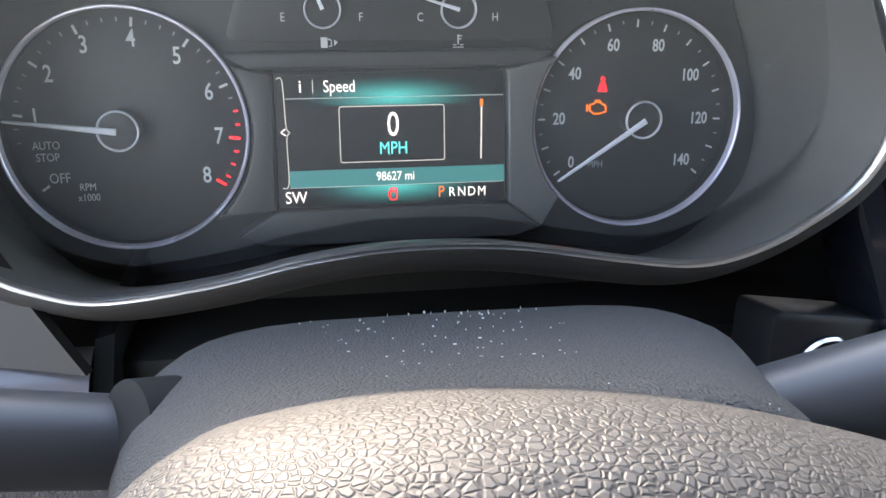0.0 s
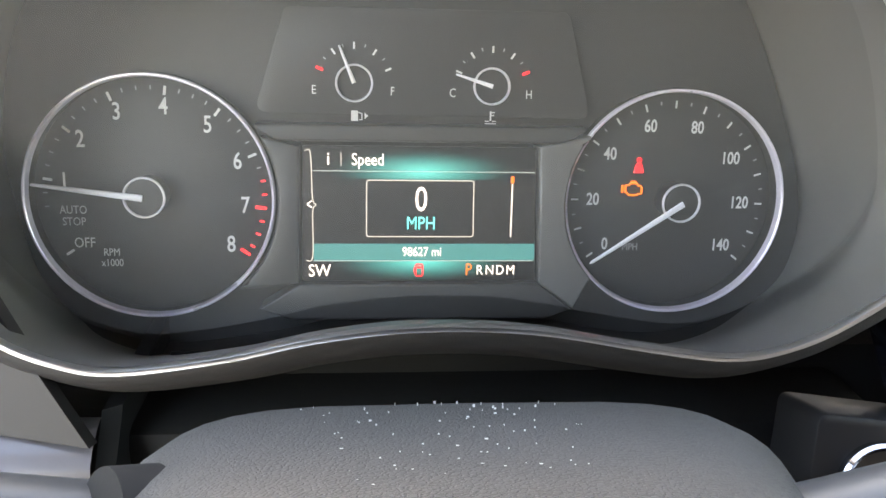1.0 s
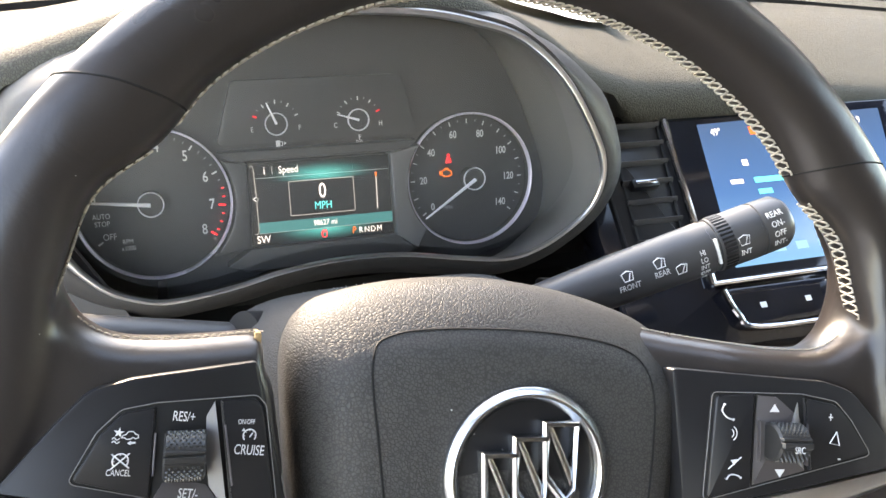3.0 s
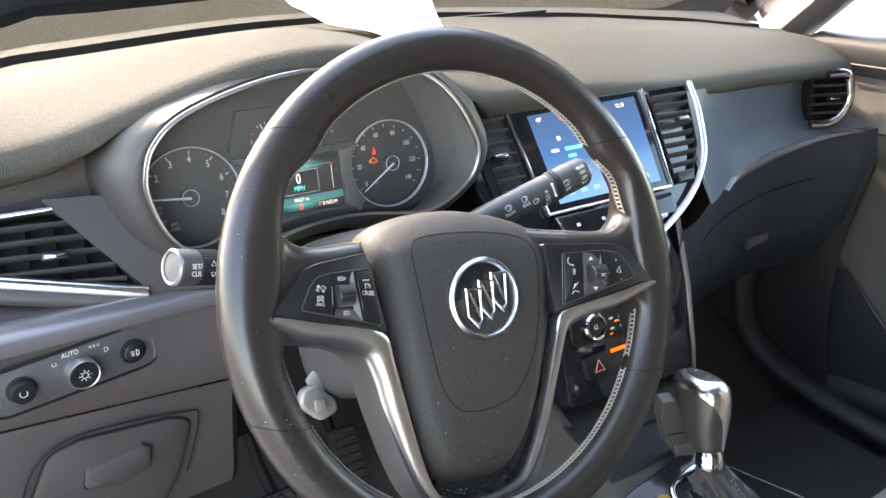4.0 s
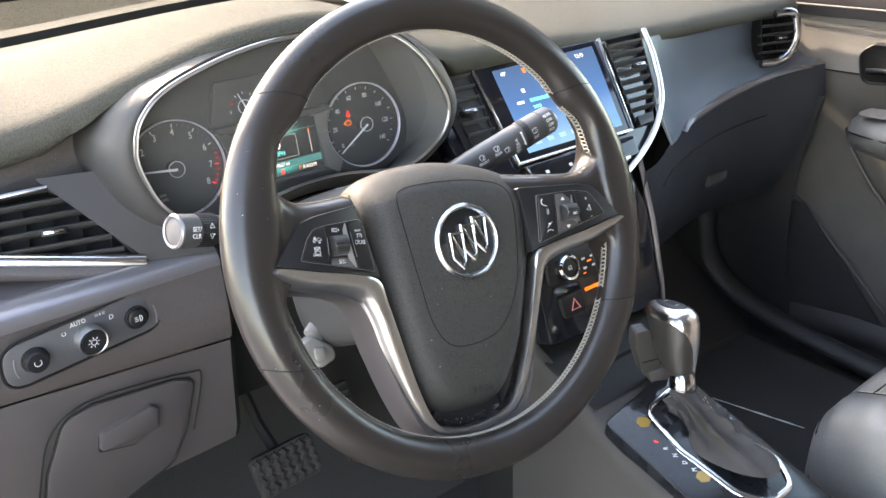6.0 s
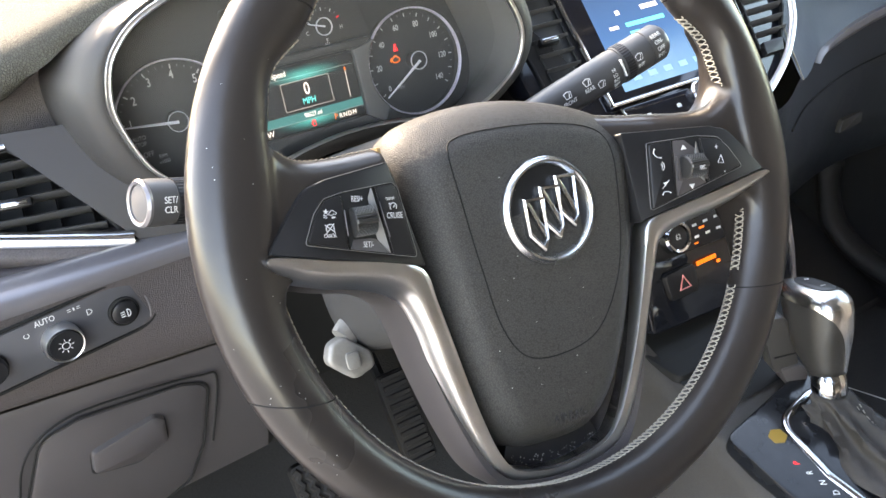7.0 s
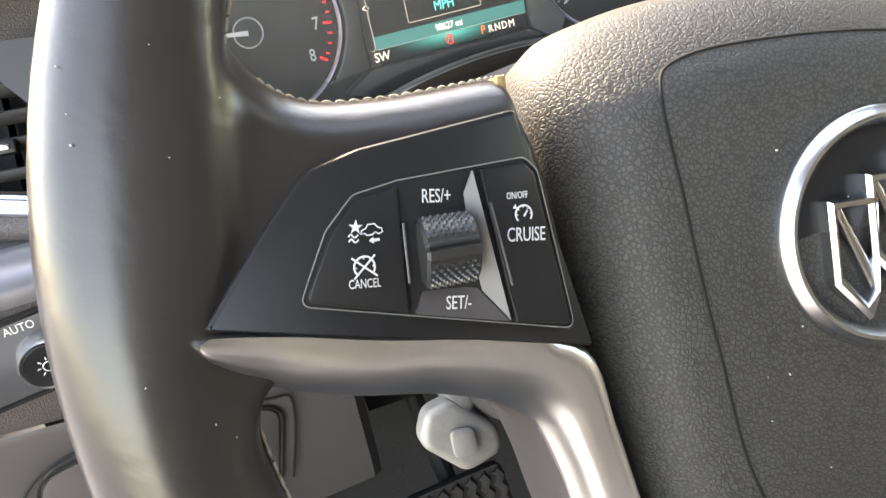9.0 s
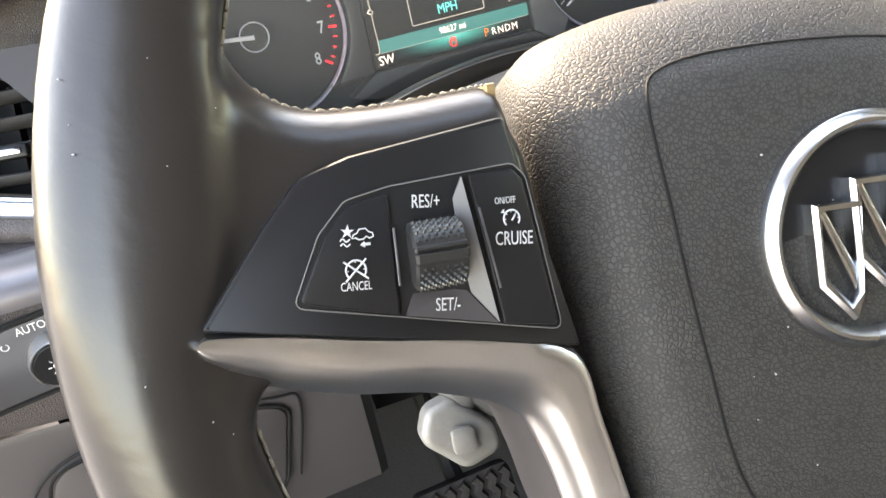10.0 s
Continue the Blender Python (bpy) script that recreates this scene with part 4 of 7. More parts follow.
def cluster():
    k = thing("instrument_cluster", "instrument cluster with two round dials and a lit display", "instrument cluster", FACE)
    inv = FACE.inverted()
    # bowl from the chrome surround down to the face
    rows = [ring_at(0.0, 0.236), ring_at(-0.0005, 0.243), ring_at(-0.0006, 0.262), ring_at(0.0005, 0.285), ring_at(0.002, 0.305), ring_at(0.004, 0.340), ring_at(0.004, 0.360)]
    part("bowl", loops(rows, False, True), M_BEZEL, k, "dark plastic bowl", m=inv, sharp=60)
    rows = []
    for d, y in ((0.0, 0.2385), (0.0019, 0.2375), (0.0024, 0.2356), (0.0019, 0.2342), (0.0011, 0.2346), (0.0002, 0.2341), (-0.0006, 0.2362)):
        rows.append([(p[0] + (q[0] - p[0]) * k, y, p[1] + (q[2] - p[1]) * k) for p, q in zip(RING, ring_at(d, y)) for k in (1 + 0.7 * min(1, max(0, (p[1] - 1.0) / 0.05)),)])
    part("chrome_surround", loops(rows + rows[:1], False, False), M_SILVER, k, "polished chrome surround", m=inv, sharp=60)
    edge = [ring_at(0.0034, 0.331 + 0.14 * (p[1] - 0.02 - 1.0))[i] for i, p in enumerate(RING)]
    part("face", loops([[(p[0], (p[2] - 1.0) * 1.01, FLOOR - 0.0012) for p in edge]], True, False), M_FACE, k, "black dial face")
    # facets beside and above the display; the right one's grey sheen is put into its colour
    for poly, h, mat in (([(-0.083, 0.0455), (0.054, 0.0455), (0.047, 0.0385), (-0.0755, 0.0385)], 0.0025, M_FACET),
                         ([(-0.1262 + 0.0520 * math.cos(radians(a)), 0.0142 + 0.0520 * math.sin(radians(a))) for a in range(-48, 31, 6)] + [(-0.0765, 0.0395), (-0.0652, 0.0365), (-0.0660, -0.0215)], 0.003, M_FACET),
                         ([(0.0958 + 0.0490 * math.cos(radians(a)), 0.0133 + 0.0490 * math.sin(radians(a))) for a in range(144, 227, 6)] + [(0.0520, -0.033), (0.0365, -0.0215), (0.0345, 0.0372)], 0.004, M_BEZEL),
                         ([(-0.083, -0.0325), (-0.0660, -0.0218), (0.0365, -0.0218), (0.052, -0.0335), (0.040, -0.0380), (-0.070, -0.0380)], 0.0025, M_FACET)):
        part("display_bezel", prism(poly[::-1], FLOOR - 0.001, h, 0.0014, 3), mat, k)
    part("top_plate", prism(rounded([(-0.083, 0.050), (-0.070, 0.092), (0.045, 0.092), (0.056, 0.049)][::-1], 0.004), FLOOR - 0.001, 0.0005, 0.0003), M_FACE, k)

    # engine speed dial
    c = (-0.1262, 0.0142)
    part("dial_floor", prism(shift(disc(0.0500, 64), *c), FLOOR - 0.002, FLOOR + 0.0004, 0.0002), M_FACE, k)
    part("dial_wall", loops([[(p[0], p[1], z) for p in shift(disc(0.0498 - d, 64), *c)] for d, z in ((-0.0006, FLOOR), (-0.0006, -0.0020), (0.0003, -0.0020), (0.0006, FLOOR))], False, False), M_FACE, k)
    ringpart("dial_ring", k, c, 0.0498, 0.0008, FLOOR + 0.0068, 0.0012, M_DIALRING, "pale lilac metal dial ring")
    ang = lambda v: 171.5 - 29.7 * (v - 1)
    dial_marks(k, M_WHITE, c, 0.0420, 0.0458, 0.0011, [ang(v) for v in range(1, 7)] + [214])
    dial_marks(k, M_GREYPRINT, c, 0.0438, 0.0456, 0.0005, [ang(1 + i / 4) for i in range(-2, 22) if i % 4])
    dial_marks(k, G_RED, c, 0.0415, 0.0462, 0.0012, [ang(7), ang(8) + 2.5])
    dial_marks(k, G_RED, c, 0.0442, 0.0462, 0.0008, [ang(6.5), ang(6.75), ang(7.25), ang(7.5), ang(7.75)])
    for v in range(1, 9):
        a = radians(ang(v) + (1.5 if v == 8 else 0))
        lettering(str(v), 0.0100, M_WHITE, k, at(c[0] + 0.0372 * math.cos(a), c[1] + 0.0372 * math.sin(a), FLOOR + 0.0009), "numeral", stretch=0.76, bold=0.00012)
    lettering("AUTO\nSTOP", 0.0050, M_WHITE, k, at(-0.1602, 0.0052, FLOOR + 0.0009), "lettering")
    lettering("OFF", 0.0062, M_WHITE, k, at(-0.1565, -0.0064, FLOOR + 0.0009), "lettering")
    lettering("RPM\nx1000", 0.0046, M_WHITE, k, at(-0.1457, -0.0128, FLOOR + 0.0009), "lettering")
    h = (c[0] - 0.0020, c[1] + 0.0006)
    ringpart("hub_ring", k, h, 0.0080, 0.0005, 0.0016, 0.0030, M_HUB, "chrome hub ring")
    part("hub_boss", lathe([(0.0079, FLOOR), (0.0079, 0.0020), (0.0070, 0.0022), (0.0001, 0.0022)], 36, at(*h)), M_FACE, k)
    needle("needle", k, h, 172.8, 0.0438, 0.0028, 0.0045)

    # road speed dial
    c = (0.0958, 0.0133)
    part("dial_floor", prism(shift(disc(0.0470, 64), *c), FLOOR - 0.002, FLOOR + 0.0004, 0.0002), M_FACE, k)
    part("dial_wall", loops([[(p[0], p[1], z) for p in shift(disc(0.0482 - d, 64), *c)] for d, z in ((-0.0006, FLOOR), (-0.0006, -0.0020), (0.0003, -0.0020), (0.0006, FLOOR))], False, False), M_FACE, k)
    ringpart("dial_ring", k, c, 0.0482, 0.0008, FLOOR + 0.0068, 0.0012, M_DIALRING, "pale lilac metal dial ring")
    sp = lambda v: 216 - 1.815 * v
    dial_marks(k, M_WHITE, c, 0.0405, 0.0438, 0.0008, [sp(v) for v in range(0, 141, 10)])
    dial_marks(k, M_GREYPRINT, c, 0.0420, 0.0436, 0.0005, [sp(v) for v in range(5, 140, 10)])
    for v in range(0, 141, 20):
        a = radians(sp(v))
        r = 0.0340 if v < 100 else 0.0332
        lettering(str(v), 0.0076, M_WHITE, k, at(c[0] + r * math.cos(a), c[1] + r * math.sin(a), FLOOR + 0.0009), "numeral", stretch=0.76, bold=0.00012)
    lettering("MPH", 0.0046, M_GREYPRINT, k, at(0.0800, -0.0080, FLOOR + 0.0009), "lettering")
    h = (c[0] + 0.0022, c[1] + 0.0004)
    ringpart("hub_ring", k, h, 0.0080, 0.0005, 0.0016, 0.0030, M_HUB, "chrome hub ring")
    part("hub_boss", lathe([(0.0079, FLOOR), (0.0079, 0.0020), (0.0070, 0.0022), (0.0001, 0.0022)], 36, at(*h)), M_FACE, k)
    needle("needle", k, h, 213.4, 0.0476, 0.0026, 0.0045)
    # warning lamps
    bx, by = 0.0796, 0.0184
    part("engine_lamp", tube([(bx + x, by + y, FLOOR + 0.0012) for x, y in ((-0.0034, 0.0016), (-0.0018, 0.0016), (-0.0012, 0.0025), (0.0016, 0.0025), (0.0022, 0.0014), (0.0034, 0.0014), (0.0040, 0.0004), (0.0040, -0.0022), (0.0026, -0.0022), (0.0018, -0.0028), (-0.0018, -0.0028), (-0.0028, -0.0016), (-0.0034, -0.0016))], 0.00045, 5, True), G_ORANGE, k, "lit orange engine lamp")
    part("engine_lamp", bars([(bx - 0.0052, bx - 0.0044, by - 0.0018, by + 0.0016), (bx - 0.0044, bx - 0.0034, by - 0.0003, by + 0.0004), (bx - 0.0012, bx + 0.0014, by + 0.0030, by + 0.0036)], FLOOR + 0.0009, 0.0004), G_ORANGE, k)
    part("belt_lamp", join(prism(shift(disc(0.0011, 12), 0.0818, 0.0312), FLOOR, FLOOR + 0.0012, 0.0001, 1), prism([(0.0796, 0.0255), (0.0840, 0.0255), (0.0832, 0.0289), (0.0818, 0.0303), (0.0804, 0.0289)], FLOOR, FLOOR + 0.0012, 0.0001, 1)), G_RED, k, "lit red seat belt lamp")

    # fuel and temperature gauges
    for c, a0, a1, nang, lab, red in (((-0.0427, 0.0622), 196, -6, 112, "EF", 0), ((0.0138, 0.0618), 196, -6, 163, "CH", 4)):
        n = 5
        aa = [158 - 34 * i for i in range(n)]
        dial_marks(k, M_WHITE, c, 0.0135, 0.0162, 0.0008, [a for i, a in enumerate(aa) if i != red], 0.0018)
        dial_marks(k, G_RED, c, 0.0135, 0.0165, 0.0010, [aa[red]], 0.0018)
        dial_marks(k, M_GREYPRINT, c, 0.0146, 0.0160, 0.0004, [141 - 34 * i for i in range(n - 1)], 0.0018)
        ringpart("hub_ring", k, c, 0.0072, 0.0005, -0.002, 0.0026, M_HUB, "chrome hub ring", 48)
        needle("needle", k, c, nang, 0.0160, 0.0018, 0.0035)
        lettering(lab[0], 0.0050, M_WHITE, k, at(c[0] - 0.0163, c[1] - 0.0030, 0.0018), "lettering")
        lettering(lab[1], 0.0050, M_WHITE, k, at(c[0] + 0.0155, c[1] - 0.0032, 0.0018), "lettering")
    part("pump_symbol", join(boxb(-0.0440, -0.0412, 0.0470, 0.0512, 0.0016, 0.0020, 0), tube([(-0.0410, 0.0505, 0.0018), (-0.0396, 0.0500, 0.0018), (-0.0396, 0.0476, 0.0018), (-0.0407, 0.0476, 0.0018)], 0.0003, 4), prism([(-0.0385, 0.0478), (-0.0370, 0.0491), (-0.0385, 0.0504)], 0.0016, 0.0020, 0.0001, 1)), M_WHITE, k)
    part("thermometer_symbol", bars([(0.0132, 0.0138, 0.0478, 0.0518), (0.0138, 0.0152, 0.0510, 0.0514), (0.0138, 0.0150, 0.0498, 0.0502), (0.0112, 0.0158, 0.0464, 0.0468), (0.0112, 0.0128, 0.0474, 0.0478), (0.0142, 0.0158, 0.0474, 0.0478)], 0.0016, 0.0003), M_WHITE, k)

    # display
    d = part("display", prism([(-0.0650, -0.0208), (0.0352, -0.0208), (0.0335, 0.0367), (-0.0640, 0.0367)], -0.001, 0.0010, 0.0002, 1), G_LCD, k, "lit display showing zero speed")
    z = 0.0011
    part("display_band", boxb(-0.0600, 0.0345, -0.0118, -0.0045, z, z + 0.0001, 0), G_TEAL, d, "teal band")
    part("display_line", bars([(-0.0600, 0.0335, 0.0262, 0.0265), (-0.0600, 0.0340, -0.0121, -0.0118)], z, 0.0002), glow("lit_grey", (0.35, 0.45, 0.47), 0.5), d)
    for x0, x1, y0, y1, c in ((-0.060, 0.033, 0.0266, 0.0362, 0.0266), (-0.060, 0.033, 0.0230, 0.0261, 0.0262), (-0.060, 0.034, -0.0205, -0.0122, -0.0122)):
        part("display_glow", boxb(x0, x1, y0, y1, z - 0.0001, z + 0.00005, 0), soft_glow("lit_glow", (0.05, 0.75, 0.80), 0.5, (-0.0145, c), (0.042, 0.0095)), d)
    box = rounded([(-0.0378, -0.0014), (0.0076, -0.0014), (0.0074, 0.0226), (-0.0377, 0.0226)], 0.0012, 3)
    part("display_frame", tube([(p[0], p[1], z + 0.0002) for p in box], 0.00022, 4, True), glow("lit_dim_white", (0.5, 0.52, 0.52), 0.6), d)
    part("display_frame", tube(catmull([(-0.0632, 0.0345, z), (-0.0608, 0.0335, z), (-0.0602, 0.0150, z), (-0.0588, 0.0120, z), (-0.0602, 0.0090, z), (-0.0604, -0.0100, z), (-0.0632, -0.0118, z)], 5, False), 0.00022, 4), glow("lit_dim_edge", (0.5, 0.52, 0.52), 0.6), d)
    for text, size, mat, x, y, st in (("0", 0.0150, G_WHITE, -0.0148, 0.0142, 0.75), ("MPH", 0.0078, G_CYAN, -0.0148, 0.0042, 0.8), ("98627 mi", 0.0056, G_WHITE, -0.0142, -0.0081, 0.8), ("SW", 0.0075, G_WHITE, -0.0576, -0.0164, 0.85), ("Speed", 0.0072, G_WHITE, -0.0372, 0.0310, 0.78), ("i", 0.0075, G_WHITE, -0.0535, 0.0312, 1.1), ("<", 0.0070, G_WHITE, -0.0615, 0.0120, 0.6), ("P", 0.0074, G_ORANGE, 0.0060, -0.0160, 0.8), ("R", 0.0060, G_WHITE, 0.0108, -0.0162, 0.85), ("N", 0.0060, G_WHITE, 0.0152, -0.0162, 0.85), ("D", 0.0060, G_WHITE, 0.0197, -0.0162, 0.85), ("M", 0.0060, G_WHITE, 0.0243, -0.0162, 0.85)):
        lettering(text, size, mat, d, at(x, y, z + 0.0004), "lettering", stretch=st)
    part("display_line", bars([(-0.0484, -0.0481, 0.0285, 0.0340), (0.0236, 0.0242, -0.0015, 0.0215)], z, 0.0003), glow("lit_bar", (0.7, 0.72, 0.72), 0.6), d)
    part("display_mark", boxb(0.0232, 0.0246, 0.0218, 0.0246, z, z + 0.0003, 0), G_ORANGE, d)
    part("door_lamp", join(tube([(p[0], p[1], z + 0.0003) for p in rounded([(-0.0168, -0.0186), (-0.0138, -0.0186), (-0.0138, -0.0134), (-0.0168, -0.0134)], 0.0009, 3)], 0.0003, 4, True), bars([(-0.0176, -0.0171, -0.0172, -0.0148), (-0.0164, -0.0142, -0.0152, -0.0144)], z, 0.0003)), G_RED, d, "lit red door lamp")
    rows = [[(p[0], 0.2435 + 0.048 * (1.141 - p[1]) / 0.16, p[1] - 0.016 * max(0, (1.06 - p[1]) / 0.08)) for p in shrink(RING, 0.001)]]
    lens = part("lens", loops(rows, True, False), M_LENS, k, "clear plastic lens", m=inv)
    lens.visible_shadow = False
    return k


cluster()

# ---- dashboard ----
# front lip (y, z) and rear edge (y, z) of the padded top
LIP = spline([(-0.46, 0.335, 1.050), (-0.36, 0.320, 1.073), (-0.285, 0.300, 1.088), (-0.24, 0.280, 1.099), (-0.19, 0.262, 1.117), (-0.142, 0.250, 1.134), (-0.079, 0.240, 1.151), (0.0, 0.234, 1.157), (0.065, 0.240, 1.147), (0.12, 0.255, 1.124), (0.17, 0.280, 1.096), (0.22, 0.298, 1.080), (0.357, 0.306, 1.071), (0.587, 0.332, 1.049), (0.80, 0.342, 1.044), (0.93, 0.346, 1.040), (1.0, 0.350, 1.036)])
REAR = spline([(-0.46, 0.47, 1.095), (-0.30, 0.56, 1.112), (-0.234, 0.60, 1.118), (0.088, 0.66, 1.128), (0.40, 0.70, 1.118), (0.70, 0.68, 1.100), (0.90, 0.60, 1.085), (1.0, 0.50, 1.075)])
X0, X1 = -0.46, 1.0


def top_point(u, v):
    x = X0 + (X1 - X0) * u
    (yf, zf), (yr, zr) = LIP(x), REAR(x)
    lip = [(0.050, -0.040), (0.026, -0.036), (0.008, -0.030), (0.0, -0.020), (0.0, -0.010), (0.005, -0.002), (0.014, 0.003)]
    n = len(lip)
    k = v * 26
    if k < n - 0.5:
        dy, dz = lip[int(round(k))]
        low = -0.012 - 0.028 * min(1, max(0, (-0.19 - x) / 0.09, (x - 0.19) / 0.03)) + 0.016 * min(1, max(0, (x - 0.30) / 0.30))
        dz = max(dz, low)
        return (x, yf + dy, zf + dz)
    s = (k - n + 1) / (26 - n + 1)
    z0 = zf + 0.003
    bulge = 0.012 * math.sin(math.pi * min(1, s * 1.15)) * (1 if x < 0.25 else 0.6)
    return (x, yf + 0.014 + (yr - yf - 0.014) * s, z0 + (zr - z0) * s ** 0.85 + bulge)


dash = thing("dashboard", "dark grained dashboard with a padded top", "dashboard")
part("padded_top", grid(top_point, 146, 26), M_DASH, dash, "sunlit grained soft padding", sharp=70)
# trough and rear strip under the windscreen
for dy0, dz0, dy1, dz1, mat in ((0.0, 0.0, 0.006, -0.014, M_DEEP), (0.006, -0.014, 0.040, -0.010, M_DEEP), (0.040, -0.010, 0.046, 0.004, M_DEEP), (0.046, 0.004, 0.100, 0.012, M_DASH), (0.100, 0.012, 0.130, 0.016, M_DEEP)):
    part("rear_strip", grid(lambda u, v: (X0 + (X1 - X0) * u, REAR(X0 + (X1 - X0) * u)[0] + dy0 + (dy1 - dy0) * v, REAR(X0 + (X1 - X0) * u)[1] + dz0 + (dz1 - dz0) * v), 80, 2), mat, dash)
part("defrost_slot", boxb(-0.15, 0.62, 0.70, 0.712, 1.112, 1.116, 0.001), M_DEEP, dash)

# hood round the instruments
rows = []
for d, y in ((0.0016, 0.2386), (0.0026, 0.2372), (0.0062, 0.2366), (0.012, 0.2385), (0.020, 0.246), (0.028, 0.262), (0.033, 0.285), (0.036, 0.33)):
    ring = []
    for p, q in zip(RING, shrink(RING, -d)):
        k = 1 - 0.55 * min(1, max(0, (p[1] - 1.070) / 0.045)) * (d > 0.01)
        ring.append((p[0] + (q[0] - p[0]) * k, y + 0.02 * max(0, (1.03 - q[1]) / 0.08) * (d / 0.036), max(p[1] + (q[1] - p[1]) * k, 0.945)))
    rows.append(ring)
part("instrument_hood", loops(rows, False, False), M_HOOD, dash, "smooth dark hood", sharp=80)
# near black, for the shade under the chrome
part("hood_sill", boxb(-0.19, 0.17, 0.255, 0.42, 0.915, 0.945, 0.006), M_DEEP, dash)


# left end: upper panel, ledge and lower panel
def left_panel(rows, mat, name, label="", x0=-0.46, x1=-0.130, n=24, sharp=30):
    """rows: (y, z) at x0 and (y, z) at x1 for each line of the panel."""
    return part(name, grid(lambda u, v: (x0 + (x1 - x0) * u, *[a + (b - a) * u for a, b in zip(rows[round(v * (len(rows) - 1))][:2], rows[round(v * (len(rows) - 1))][2:])]), n, len(rows) - 1), mat, dash, label, sharp)


left_panel([(0.37, 1.03, 0.32, 1.10), (0.360, 1.03, 0.315, 1.080), (0.358, 1.005, 0.330, 1.020), (0.345, 0.985, 0.320, 0.978), (0.300, 0.974, 0.290, 0.960), (0.240, 0.970, 0.2490, 0.9560)], M_PLASTIC, "upper_panel", "grained plastic", x1=-0.200, sharp=60)
left_panel([(0.241, 0.969, 0.2495, 0.9555), (0.236, 0.9695, 0.247, 0.9560), (0.226, 0.971, 0.243, 0.9545), (0.212, 0.972, 0.236, 0.9500), (0.196, 0.969, 0.2325, 0.9465), (0.190, 0.962, 0.2315, 0.9420), (0.192, 0.953, 0.2320, 0.9390)], M_LEDGE, "ledge", "silvery grey metallic ledge", sharp=60)
left_panel([(0.192, 0.9525, 0.2330, 0.9388), (0.197, 0.944, 0.2330, 0.9320), (0.203, 0.915, 0.2330, 0.9050), (0.207, 0.905, 0.2335, 0.8850), (0.214, 0.890, 0.2390, 0.8560), (0.224, 0.884, 0.2500, 0.8470), (0.232, 0.8835, 0.2570, 0.8455)], M_PLASTIC, "lower_panel", "grained plastic panel", sharp=60)
left_panel([(0.222, 0.8828, 0.2500, 0.8450), (0.219, 0.878, 0.2500, 0.8400), (0.228, 0.820, 0.2650, 0.7900), (0.240, 0.760, 0.2850, 0.7150), (0.265, 0.70, 0.300, 0.690), (0.40, 0.69, 0.42, 0.685)], M_SMOOTH, "knee_panel", "smooth grey knee panel", sharp=45)
# near black, for the shaded gap beside the column
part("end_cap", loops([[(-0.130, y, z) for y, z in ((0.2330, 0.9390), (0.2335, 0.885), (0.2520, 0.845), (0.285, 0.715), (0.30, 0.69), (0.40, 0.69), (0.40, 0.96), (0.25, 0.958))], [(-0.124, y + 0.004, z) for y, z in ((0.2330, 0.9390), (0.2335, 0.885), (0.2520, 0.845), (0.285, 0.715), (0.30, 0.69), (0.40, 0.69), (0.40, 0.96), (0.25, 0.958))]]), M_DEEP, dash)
part("corner_panel", thick(grid(lambda u, v: Vector((-0.262, 0.3000, 1.046)).lerp(Vector((-0.192, 0.2820, 1.044)), u).lerp(Vector((-0.192, 0.2500, 0.9590)).lerp(Vector((-0.130, 0.2400, 0.9530)), u), v) + Vector((0.0, -0.006 - 0.004 * math.sin(math.pi * v), 0)), 6, 10), 0.006), material("corner_plastic", (0.021, 0.0185, 0.019), 0.55, grain=0.08, scale=1800, bump=0.1, spec=0.35, wear=0.1), dash, "smooth dark corner panel", sharp=60)
# bulkhead behind the column and the footwell, its shade put into the near-black colour
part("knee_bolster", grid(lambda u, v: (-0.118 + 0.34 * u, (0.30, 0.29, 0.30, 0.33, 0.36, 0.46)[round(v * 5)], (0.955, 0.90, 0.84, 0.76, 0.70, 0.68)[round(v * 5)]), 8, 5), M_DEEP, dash)


